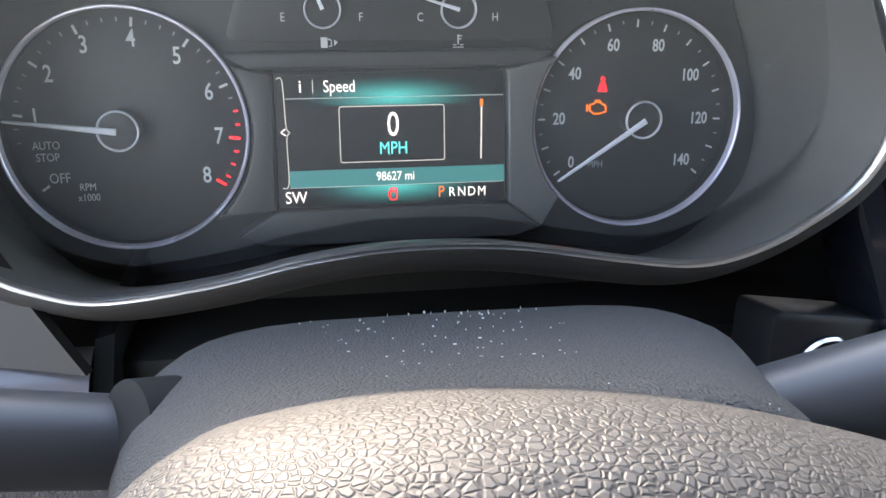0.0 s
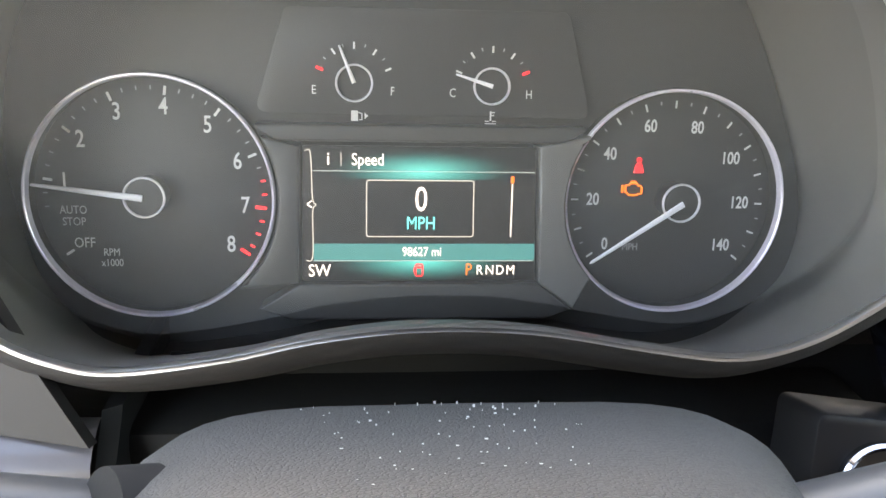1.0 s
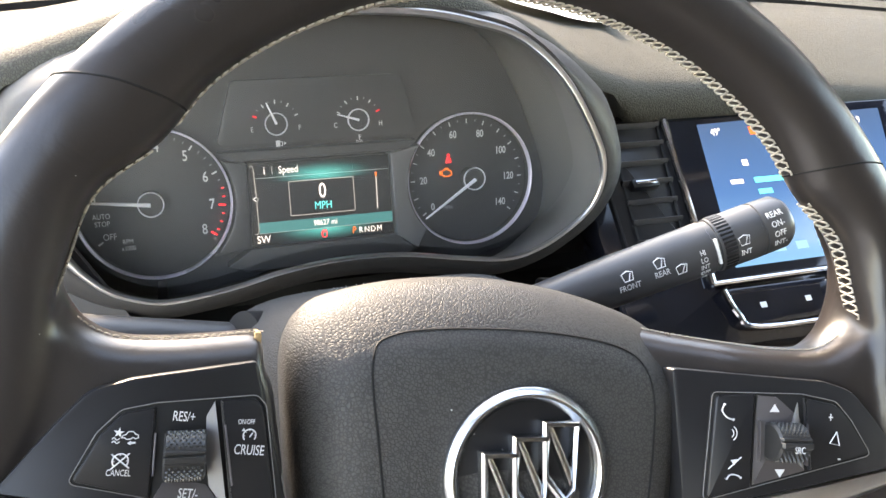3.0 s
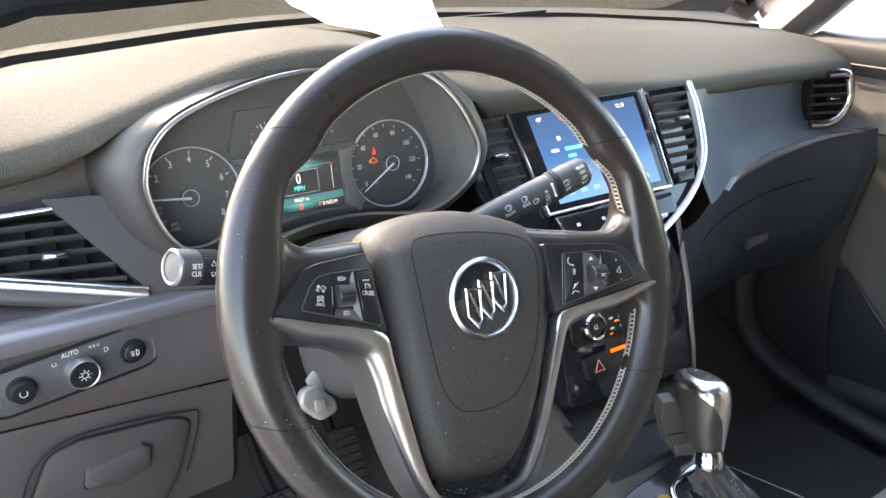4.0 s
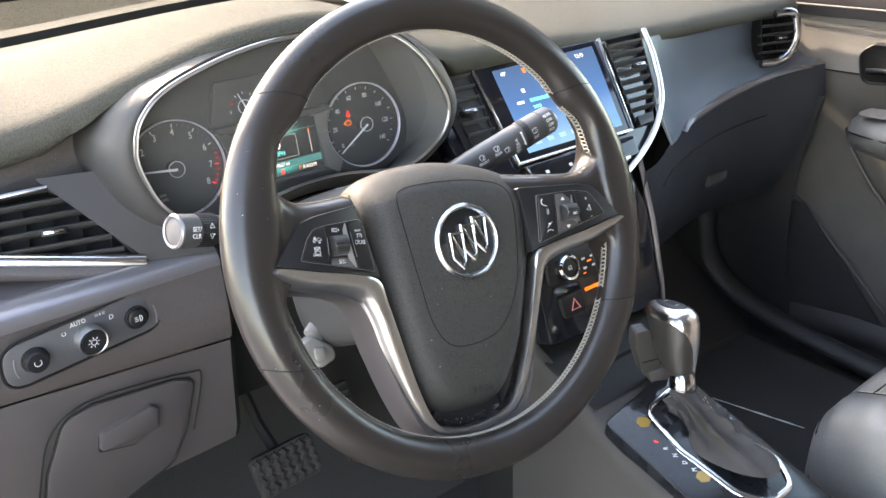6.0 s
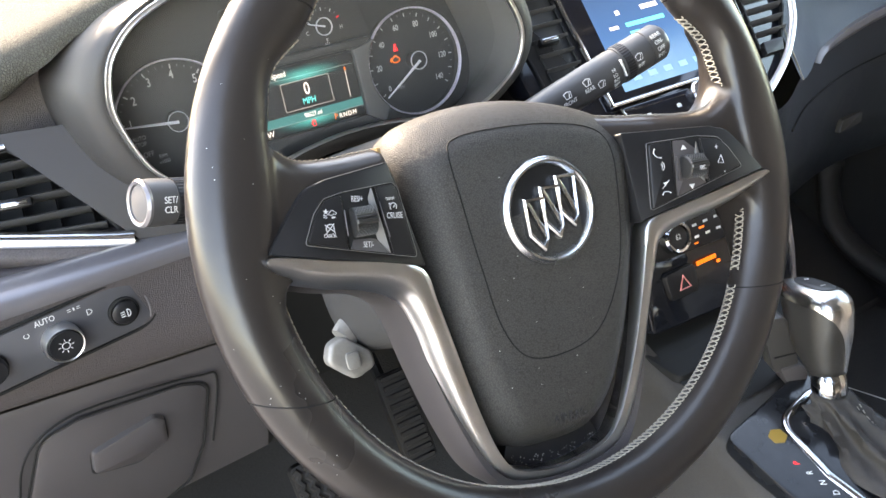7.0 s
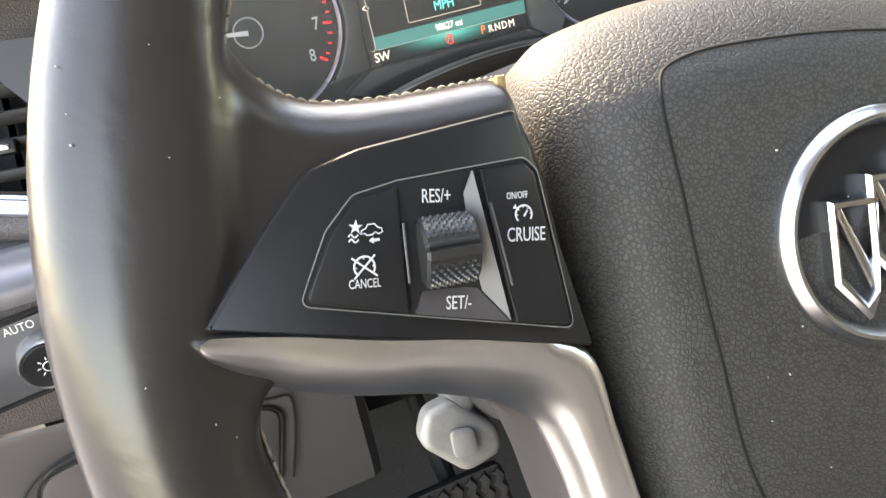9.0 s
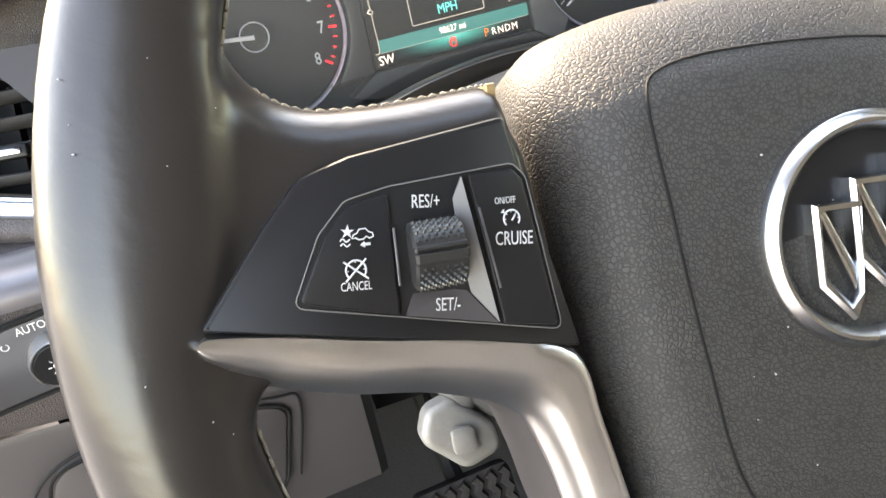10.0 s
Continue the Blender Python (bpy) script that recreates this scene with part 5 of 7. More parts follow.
def air_vent(name, label, m, poly, slats, tab, chrome, depth=0.03, group="air vents"):
    """A vent in its own plane: outline poly, slats (y0, y1, x0, x1), a tab at (x, y)."""
    v = thing(name, label, "air vent", m, group)
    inner = shrink(poly, 0.002)
    part("vent_box", loops([[(p[0], p[1], 0.0005) for p in poly], [(p[0], p[1], 0.0005) for p in inner], [(p[0], p[1], -depth) for p in inner]], False, True), M_DEEP, v)
    for (xa, ya), (xb, yb) in slats:
        d = Vector((xb - xa, yb - ya)).normalized()
        nrm = Vector((-d.y, d.x))
        rows = []
        for q in range(10):
            a = 2 * math.pi * q / 10
            o = nrm * (0.0021 * math.sin(a) + 0.0016 * math.cos(a))
            rows.append([(xa + o.x, ya + o.y, -0.0045 + 0.0075 * math.cos(a)), (xb + o.x, yb + o.y, -0.0045 + 0.0075 * math.cos(a))])
        part("slat", loops([[r[0] for r in rows], [r[1] for r in rows]]), M_STALK, v)
    xs = [p[0] for p in poly]
    for i in range(9):
        x = min(xs) + (max(xs) - min(xs)) * (i + 1) / 10
        ys = sorted(y for x2, y in [((p[0] + (q[0] - p[0]) * f), (p[1] + (q[1] - p[1]) * f)) for p, q in zip(poly, poly[1:] + poly[:1]) for f in [j / 40 for j in range(40)]] if abs(x2 - x) < 0.006)
        part("vane", boxb(x - 0.0008, x + 0.0008, ys[0] + 0.004, ys[-1] - 0.004, -0.027, -0.017, 0), M_DEEP, v)
    t = part("tab", boxb(-0.011, 0.011, -0.0035, 0.0035, -0.002, 0.0060, 0.0015), M_BLACK, v, m=at(*tab))
    part("tab_trim", boxb(-0.0085, 0.0085, -0.0016, 0.0016, 0.0055, 0.0070, 0.0006), M_CHROME, t, "chrome strip", m=at(*tab))
    for path in chrome:
        part("chrome_strip", tube([(p[0], p[1], 0.002) for p in path], 0.0072 if len(path) > 28 else 0.0026, 10, flat=0.8), M_CHROME, v, "polished chrome strip")
        if len(path) > 28 and poly[0][0] < -0.1:
            part("vent_lip", tube([(p[0], p[1] - 0.0105, 0.000) for p in path], 0.0075, 10), M_PLASTIC, v, "pebbled black lip")
    return v


# driver's outer vent
Zl = Vector((-0.10, -0.86, 0.40)).normalized()
Xl = Vector((1, -0.16, -0.03)).normalized()
Xl = (Xl - Zl * Xl.dot(Zl)).normalized()
VL = basis(Vector((-0.262, 0.274, 0.999)), Xl, Zl.cross(Xl), Zl)
air_vent("side_air_vent", "slatted black air vent with chrome strips, in the dashboard end", VL, [(-0.16, 0.000), (-0.053, -0.017), (0.050, -0.038), (0.070, -0.040), (0.030, 0.020), (0.004, 0.040), (-0.16, 0.034)],
         [((-0.155, 0.026), (0.018, 0.029)), ((-0.155, 0.014), (0.030, 0.016)), ((-0.155, 0.002), (0.040, 0.003)), ((-0.155, -0.010), (0.048, -0.012)), ((-0.060, -0.020), (0.056, -0.026))], (0.001, 0.001), [catmull([(-0.165, 0.004), (-0.10, -0.006), (-0.053, -0.015), (0.017, -0.030), (0.050, -0.037), (0.072, -0.041)], 6, False), [(-0.16, 0.036), (-0.06, 0.038), (0.004, 0.042)]])


# light switch panel
def light_switch():
    z = Vector((0.16, -0.985, -0.03)).normalized()
    x = Vector((1, 0.16, -0.01))
    x = (x - z * x.dot(z)).normalized()
    k = thing("light_switch_panel", "rounded dark panel with three round light switches", "switch panel", basis(Vector((-0.2645, 0.2175, 0.9165)), x, z.cross(x), z))
    poly = rounded([(-0.0740, -0.0210), (-0.0720, 0.0185), (0.0680, 0.0250), (0.0680, -0.0160)][::-1], 0.0185, 9)
    part("plate", prism(poly, -0.010, 0.0015, 0.002), material("satin_grey_plate", (0.060, 0.060, 0.066), 0.36, grain=0.05, scale=2400, bump=0.03, wear=0.08, wear_scale=20), k, "smooth dark plate")
    part("groove", tube([(p[0], p[1], 0.0004) for p in shrink(poly, -0.0016)], 0.0014, 6, True), M_DEEP, k)
    b = part("dimmer_wheel", lathe([(0.0100, 0), (0.0104, 0.007), (0.0090, 0.0100), (0.0001, 0.0105)], 36, at(-0.047, 0.000)), M_BLACK, k, "black dimmer knob")
    part("knob_base", lathe([(0.0118, 0), (0.0116, 0.003), (0.0095, 0.004)], 32, at(-0.047, 0)), M_DEEP, k)
    h = part("headlight_knob", lathe([(0.0122, 0), (0.0124, 0.010), (0.0110, 0.0130), (0.0001, 0.0122)], 40, at(0.0, 0.0)), M_BLACK, k, "black headlight knob")
    part("knob_ring", lathe([(0.0132, 0.0), (0.0136, 0.009), (0.0126, 0.0125), (0.0118, 0.0120), (0.0118, 0.006)], 40), M_SILVER, k, "silver knob ring")
    f = part("fog_lamp_button", lathe([(0.0092, 0), (0.0090, 0.0055), (0.0070, 0.0068), (0.0001, 0.0064)], 32, at(0.045, 0.002)), M_BLACK, k, "black push button")
    part("button_ring", lathe([(0.0112, 0), (0.0112, 0.0035), (0.0098, 0.0042), (0.0094, 0.001)], 32, at(0.045, 0.002)), M_DEEP, k)
    sunmark = [tube([(0.0026 * math.cos(a), 0.0026 * math.sin(a), 0.0128) for a in [2 * math.pi * i / 12 for i in range(12)]], 0.0003, 4, True)]
    sunmark += [tube([(0.0036 * math.cos(a), 0.0036 * math.sin(a), 0.0128), (0.0052 * math.cos(a), 0.0052 * math.sin(a), 0.0128)], 0.0003, 4) for a in [math.pi * i / 4 for i in range(8)]]
    part("symbol", join(*sunmark), M_WHITE, h)
    part("symbol", join(tube([(0.0465 + 0.002 * math.cos(radians(a)), 0.002 + 0.003 * math.sin(radians(a)), 0.0069) for a in range(-90, 91, 30)], 0.0003, 4), tube([(0.0463, -0.001, 0.0069), (0.0463, 0.005, 0.0069)], 0.0003, 4), bars([(0.0415, 0.0445, 0.0000, 0.0005), (0.0415, 0.0445, 0.0018, 0.0023), (0.0415, 0.0445, 0.0036, 0.0041)], 0.0067, 0.0004)), M_WHITE, f)
    part("symbol", tube([(-0.0475 + 0.003 * math.cos(radians(a)), 0.0004 + 0.003 * math.sin(radians(a)), 0.0105) for a in range(-220, 41, 26)], 0.0003, 4), M_WHITE, b)
    lettering("AUTO", 0.0062, M_WHITE, k, at(-0.006, 0.0178, 0.0016), "lettering")
    part("symbol", tube([(-0.0195 + 0.0017 * math.cos(radians(a)), 0.0125 + 0.0017 * math.sin(radians(a)), 0.0016) for a in range(-240, 61, 30)], 0.0003, 4), M_WHITE, k)
    part("symbol", bars([(0.0095, 0.0120, 0.0175, 0.0179), (0.0095, 0.0120, 0.0190, 0.0194), (0.0135, 0.0145, 0.0172, 0.0196), (0.0160, 0.0185, 0.0175, 0.0179), (0.0160, 0.0185, 0.0190, 0.0194)], 0.0014, 0.0003), M_WHITE, k)
    part("symbol", tube([(0.0215 + (0.0034 if abs(a) < 90 else 0.001) * math.cos(radians(a)), 0.0118 + 0.0022 * math.sin(radians(a)), 0.0016) for a in range(-90, 91, 22)], 0.0003, 4, True), M_WHITE, k)
    for s in (-1, 1):
        part("finger_mark", tube([(s * 0.060 + s * 0.004 * math.cos(radians(a)), -0.002 + 0.012 * math.sin(radians(a)), 0.0016) for a in range(-50, 51, 20)], 0.0007, 6), M_GREYTRIM, k)


light_switch()


# storage bin lid in the knee panel
def storage_bin():
    z = Vector((0.10, -0.965, -0.25)).normalized()
    x = Vector((1, 0.115, -0.05))
    x = (x - z * x.dot(z)).normalized()
    k = thing("storage_bin", "closed grey storage bin lid with a moulded handle", "storage bin", basis(Vector((-0.243, 0.2560, 0.778)), x, z.cross(x), z))
    poly = rounded([(-0.100, -0.100), (-0.084, -0.006), (-0.064, 0.053), (-0.036, 0.059), (0.044, 0.050), (0.066, 0.040), (0.055, -0.028), (0.039, -0.068), (-0.023, -0.095)][::-1], [0.01, 0.02, 0.02, 0.014, 0.012, 0.02, 0.03, 0.02, 0.01][::-1], 6)
    part("lid", prism(poly, -0.012, 0.002, 0.002), M_SMOOTH, k, "smooth grey lid")
    part("gap", tube([(p[0], p[1], 0.0010) for p in shrink(poly, -0.0018)], 0.0010, 6, True), M_DEEP, k)
    flange = catmull([(-0.108, -0.110, 0.0025), (-0.092, -0.010, 0.0025), (-0.077, 0.044, 0.0025), (-0.045, 0.067, 0.0025), (0.010, 0.064, 0.0025), (0.060, 0.054, 0.0025), (0.074, 0.042, 0.0025), (0.064, -0.030, 0.0025)], 6, False)
    part("flange_groove", tube(flange, 0.0010, 6), M_DEEP, k)
    hp = rounded([(-0.036, -0.002), (-0.034, 0.022), (0.018, 0.034), (0.026, 0.026), (0.026, 0.000), (0.000, -0.012)][::-1], 0.006, 5)
    part("handle_recess", loops([[(p[0], p[1] - 0.003, 0.0021) for p in shrink(hp, -0.001)], [(p[0], p[1] - 0.003, 0.0025) for p in shrink(hp, 0.003)], [(p[0], p[1] - 0.003, 0.0022) for p in shrink(hp, 0.006)]]), M_DEEP, k)
    part("handle", loops([[(p[0], p[1], 0.001) for p in hp], [(p[0], p[1], 0.0065 + 0.10 * min(0, p[1])) for p in shrink(hp, 0.001)], [(p[0], p[1], 0.0078 + 0.12 * min(0, p[1])) for p in shrink(hp, 0.004)]]), M_SMOOTH, k, "moulded handle", sharp=50)


storage_bin()

# ---- centre stack ----
FU = Vector((0, 0.690, 0.724))
FN = Vector((0, -0.724, 0.690))
FASCIA = basis(Vector((0, 0.205, 0.946)), Vector((1, 0, 0)), FU, FN)
stack = thing("centre_stack", "gloss black centre stack between chrome strips", "centre stack", FASCIA)
part("panel", prism(rounded([(0.165, -0.030), (0.400, -0.036), (0.470, 0.004), (0.512, 0.056), (0.548, 0.150), (0.165, 0.150)], 0.004), -0.03, -0.004, 0.003), M_GLOSS, stack, "gloss black panel")
part("chrome_strip", tube([(p[0], p[1], 0.001) for p in catmull([(0.555, 0.152), (0.545, 0.110), (0.522, 0.058), (0.500, 0.030), (0.470, 0.004), (0.430, -0.020), (0.385, -0.040)], 8, False)], 0.0042, 8, flat=0.8), M_SILVER, stack, "satin chrome strip")
part("vent_surround", prism(rounded([(0.180, 0.030), (0.236, 0.030), (0.243, 0.152), (0.180, 0.152)], 0.002), -0.02, 0.0, 0.002), M_BLACK, stack)
scr = part("touchscreen", prism(rounded([(0.236, 0.014), (0.431, 0.014), (0.463, 0.151), (0.243, 0.151)], 0.003), -0.02, 0.0015, 0.001), M_GLOSS, stack, "lit blue touchscreen")


def screen_glow():
    m = bpy.data.materials.new("screen_blue")
    m.use_nodes = True
    nt = m.node_tree
    b = nt.nodes["Principled BSDF"]
    tc = nt.nodes.new("ShaderNodeTexCoord")
    sep = nt.nodes.new("ShaderNodeSeparateXYZ")
    nt.links.new(tc.outputs["Object"], sep.inputs[0])
    r = nt.nodes.new("ShaderNodeValToRGB")
    mp = nt.nodes.new("ShaderNodeMapRange")
    mp.inputs["From Min"].default_value, mp.inputs["From Max"].default_value = 0.02, 0.14
    nt.links.new(sep.outputs["Y"], mp.inputs["Value"])
    nt.links.new(mp.outputs[0], r.inputs["Fac"])
    r.color_ramp.elements[0].color = (0.08, 0.24, 0.46, 1)
    r.color_ramp.elements[1].color = (0.026, 0.065, 0.15, 1)
    e = r.color_ramp.elements.new(0.5)
    e.color = (0.028, 0.10, 0.27, 1)
    nt.links.new(r.outputs[0], b.inputs["Emission Color"])
    b.inputs["Emission Strength"].default_value = 0.13
    b.inputs["Base Color"].default_value = (0.02, 0.03, 0.05, 1)
    b.inputs["Roughness"].default_value = 0.12
    return m


part("screen_picture", prism([(0.259, 0.022), (0.420, 0.022), (0.446, 0.143), (0.270, 0.139)], 0.001, 0.0019, 0.0002, 1), screen_glow(), scr, "blue screen picture")
lettering("49\u00b0", 0.0085, G_WHITE, scr, at(0.284, 0.131, 0.0021), "lettering")
lettering("12:19", 0.0085, G_WHITE, scr, at(0.415, 0.133, 0.0021), "lettering")
part("screen_mark", boxb(0.314, 0.319, 0.127, 0.134, 0.0018, 0.0021, 0), G_ORANGE, scr)
for r in ((0.302, 0.352, 0.086, 0.0905), (0.302, 0.314, 0.0765, 0.0805)):
    part("screen_mark", bars([r], 0.0018, 0.0003), G_CYAN, scr)
for r in ((0.281, 0.292, 0.0865, 0.0900), (0.297, 0.302, 0.101, 0.106), (0.330, 0.352, 0.101, 0.106)):
    part("screen_mark", bars([r], 0.0018, 0.0003), G_WHITE, scr)
for i in range(7):
    part("screen_mark", boxb(0.276 + 0.020 * i, 0.286 + 0.020 * i, 0.030, 0.036, 0.0018, 0.0021, 0), glow("lit_pale_blue", (0.2, 0.45, 0.7), 0.6), scr)
for a, b in (((0.243, 0.151), (0.236, 0.012)), ((0.463, 0.151), (0.431, 0.012))):
    part("screen_edge", tube([(a[0], a[1], 0.002), (b[0], b[1], 0.002)], 0.0028, 8), M_CHROME, scr, "chrome edge strip")
part("screen_edge", tube([(0.236, 0.012, 0.0015), (0.431, 0.012, 0.0015)], 0.0022, 8), M_CHROME, scr, "chrome edge strip")
air_vent("centre_air_vent", "slatted black air vent beside the touchscreen", FASCIA @ at(0, 0, 0.001), [(0.189, 0.038), (0.226, 0.038), (0.238, 0.148), (0.196, 0.148)], [((0.190 + 0.0006 * i, 0.048 + 0.0155 * i), (0.229 + 0.0014 * i, 0.048 + 0.0155 * i)) for i in range(7)], (0.208, 0.0925), [])
air_vent("centre_air_vent", "slatted black air vent beside the touchscreen", FASCIA @ at(0, 0, 0.001), [(0.444, 0.022), (0.478, 0.022), (0.512, 0.062), (0.545, 0.148), (0.473, 0.148)], [((0.449 + 0.0035 * i, 0.038 + 0.0140 * i), (0.496 + 0.0062 * i, 0.038 + 0.0140 * i)) for i in range(8)], (0.505, 0.098), [])
part("indicator_plate", prism([(0.448, 0.014), (0.474, 0.014), (0.482, 0.028), (0.452, 0.028)], -0.01, 0.003, 0.001), M_BLACK, stack)
# row of keys under the screen
keys = part("key_panel", prism(rounded([(0.246, -0.022), (0.420, -0.022), (0.428, 0.005), (0.240, 0.007)], 0.006), -0.02, 0.004, 0.002), M_GLOSS, stack, "gloss black key panel")
part("key_trim", tube([(p[0], p[1], 0.004) for p in catmull([(0.241, 0.006), (0.246, -0.012), (0.258, -0.023), (0.330, -0.025), (0.400, -0.023)], 6, False)], 0.0022, 8), M_CHROME, keys, "chrome trim")
for i in range(4):
    part("key_mark", boxb(0.266 + 0.038 * i, 0.271 + 0.038 * i, -0.010, -0.006, 0.0035, 0.0043, 0), M_WHITE, keys)
part("volume_knob", lathe([(0.012, 0.0), (0.0118, 0.010), (0.010, 0.012), (0.0001, 0.012)], 32, at(0.335, -0.004)), M_CHROME, keys, "chrome volume knob")

# lower stack: climate controls
LU = Vector((0, 0.340, 0.940)).normalized()
LN = Vector((0, -0.940, 0.340)).normalized()
LOWER = basis(Vector((0, 0.152, 0.781)), Vector((1, 0, 0)), LU, LN)
low = thing("climate_panel", "gloss black climate control panel with round knobs", "control panel", LOWER)
part("panel", prism(rounded([(0.222, -0.040), (0.420, -0.050), (0.432, 0.080), (0.415, 0.148), (0.240, 0.148), (0.225, 0.060)], 0.006), -0.05, -0.002, 0.003), M_GLOSS, low, "gloss black panel")
part("control_field", prism(rounded([(0.238, 0.028), (0.340, 0.024), (0.348, 0.064), (0.242, 0.068)], 0.012), -0.01, 0.003, 0.002), M_BLACK, low, "satin black control field")
for cx in (0.268,):
    kn = part("temperature_knob", lathe([(0.0165, 0.0), (0.0165, 0.010), (0.0145, 0.0125), (0.0120, 0.0118), (0.0118, 0.008), (0.0001, 0.008)], 40, at(cx, 0.047, 0.002)), M_CHROME, low, "chrome temperature knob")
    part("knob_face", lathe([(0.0117, 0.0), (0.0115, 0.0095), (0.0001, 0.0098)], 32, at(cx, 0.047, 0.002)), M_BLACK, kn)
    lettering("62", 0.008, M_WHITE, kn, at(cx, 0.047, 0.0121), "lettering")
part("control_mark", bars([(0.296 + 0.015 * (i % 3), 0.302 + 0.015 * (i % 3), 0.036 + 0.012 * (i // 3), 0.0385 + 0.012 * (i // 3)) for i in range(6)], 0.0025, 0.0006), M_WHITE, low)
part("control_lamp", bars([(0.304, 0.311, 0.0435, 0.0455), (0.294, 0.299, 0.0305, 0.0320)], 0.0025, 0.0007), G_ORANGE, low, "lit orange marks")
hz = part("hazard_button", prism(rounded([(0.250, -0.014), (0.286, -0.014), (0.288, 0.014), (0.248, 0.014)], 0.006), -0.01, 0.004, 0.002), M_BLACK, low, "black hazard light button")
part("hazard_symbol", tube([(0.262, -0.006, 0.0042), (0.276, -0.006, 0.0042), (0.269, 0.007, 0.0042)], 0.0011, 6, True), material("pink_print", (0.62, 0.20, 0.20), 0.5, bump=0), hz)
part("status_lamp", bars([(0.2925 + 0.0046 * i, 0.2963 + 0.0046 * i, 0.0085, 0.0128) for i in range(6)] + [(0.319, 0.3235, 0.0030, 0.0062)], 0.000, 0.0010), G_ORANGE, low, "lit orange status lamp")
part("side_strip", tube([(0.436, 0.150, 0.0), (0.437, 0.06, -0.002), (0.432, -0.02, -0.006), (0.428, -0.07, -0.012)], 0.0035, 8), M_GREYTRIM, low, "grey side strip")

# start button beside the column
KEY = basis(Vector((0.1437, 0.2215, 0.9400)), Vector((1, 0, 0)), Vector((0, 0.26, 0.966)), Vector((0, -0.966, 0.26)))
kb = thing("start_button", "round black start button with a chrome ring on a gloss panel", "button", KEY)
part("surround", prism(rounded([(-0.030, -0.045), (0.024, -0.045), (0.024, 0.020), (-0.022, 0.026)], 0.004), -0.03, -0.001, 0.002), M_BLACK, kb, "gloss black surround")
part("chrome_ring", lathe([(0.0150, -0.002), (0.0152, 0.0020), (0.0142, 0.0034), (0.0126, 0.0026), (0.0122, -0.001)], 40), M_CHROME, kb, "chrome ring")
part("push_face", lathe([(0.0123, -0.002), (0.0120, 0.0008), (0.0070, 0.0003), (0.0001, 0.0000)], 32), M_BLACK, kb)

# ---- passenger side of the dashboard ----
pd = thing("passenger_dashboard", "dark padded dashboard over the glove box, tinted with reflected sky", "dashboard")
PANEL = [  # x, then (y, z) from the lip down to the blade trim
    (0.548, 0.322, 1.040, 0.303, 1.005, 0.284, 0.965, 0.262, 0.930, 0.242, 0.900), (0.66, 0.342, 1.034, 0.340, 0.995, 0.330, 0.955, 0.312, 0.925, 0.298, 0.908),
    (0.78, 0.354, 1.030, 0.357, 0.995, 0.352, 0.960, 0.336, 0.935, 0.318, 0.922), (0.90, 0.364, 1.026, 0.367, 0.993, 0.360, 0.965, 0.340, 0.945, 0.312, 0.935), (0.99, 0.368, 1.022, 0.371, 0.992, 0.360, 0.965, 0.335, 0.950, 0.290, 0.940)]
PF = spline(PANEL)
part("panel", grid(lambda u, v: (0.548 + 0.442 * u, PF(0.548 + 0.442 * u)[2 * round(v * 4)], PF(0.548 + 0.442 * u)[2 * round(v * 4) + 1]), 30, 4), M_SKYPAD, pd, "dark stitched leather panel, reflected sky blue put into its colour", sharp=80)
part("stitching", tube([(PF(0.556)[0] * 0 + 0.562 - 0.010 * i / 4, PF(0.556)[2 * i] - 0.0015, PF(0.556)[2 * i + 1]) for i in range(5)], 0.0008, 5), M_THREAD, pd)
BLADE_H = spline([(0.62, 0.0002), (0.68, 0.006), (0.78, 0.008), (0.88, 0.005), (0.97, 0.0002)])
part("blade_trim", loops([[(x, PF(x)[8] + dy, PF(x)[9] - 0.006 + dz * BLADE_H(x)[0]) for dy, dz in ((0.012, -1.1), (-0.004, -0.9), (-0.0075, 0), (-0.005, 0.9), (0.014, 1.0))] for x in [0.62 + 0.35 * i / 28 for i in range(29)]]), M_GREYTRIM, pd, "grey metallic blade trim", sharp=60)
LOWP = spline([(0.43, 0.185, 0.905, 0.190, 0.85, 0.22, 0.76, 0.26, 0.70, 0.36, 0.66), (0.60, 0.274, 0.895, 0.268, 0.86, 0.275, 0.77, 0.310, 0.69, 0.40, 0.645), (0.78, 0.320, 0.915, 0.318, 0.86, 0.338, 0.77, 0.355, 0.69, 0.43, 0.64), (0.92, 0.308, 0.930, 0.302, 0.87, 0.318, 0.77, 0.352, 0.69, 0.45, 0.64), (1.0, 0.285, 0.935, 0.276, 0.87, 0.296, 0.77, 0.340, 0.69, 0.45, 0.64)])
part("glove_box_panel", grid(lambda u, v: (0.43 + 0.57 * u, LOWP(0.43 + 0.57 * u)[2 * round(v * 4)], LOWP(0.43 + 0.57 * u)[2 * round(v * 4) + 1]), 30, 4), M_DASHSHADE, pd, "glove box panel with shade put into its colour", sharp=80)
part("glove_box_gap", tube([(x, LOWP(x)[2] - 0.0008, LOWP(x)[3] - 0.005) for x in [0.52 + 0.36 * i / 20 for i in range(21)]], 0.0012, 5), M_DEEP, pd)
part("glove_box_latch", prism(rounded([(-0.030, -0.008), (0.030, -0.008), (0.034, 0.008), (-0.020, 0.010)], 0.003), -0.004, 0.004, 0.002), M_STALK, pd, "dark grey latch", m=basis(Vector((0.785, 0.333, 0.765)), Vector((0.99, 0.12, 0)), Vector((0, 0.1, 0.99)), Vector((0.12, -0.98, 0.1))))
Zp = Vector((-0.35, -0.93, 0.12)).normalized()
Xp = Vector((0.93, -0.36, 0)).normalized()
Xp = (Xp - Zp * Xp.dot(Zp)).normalized()
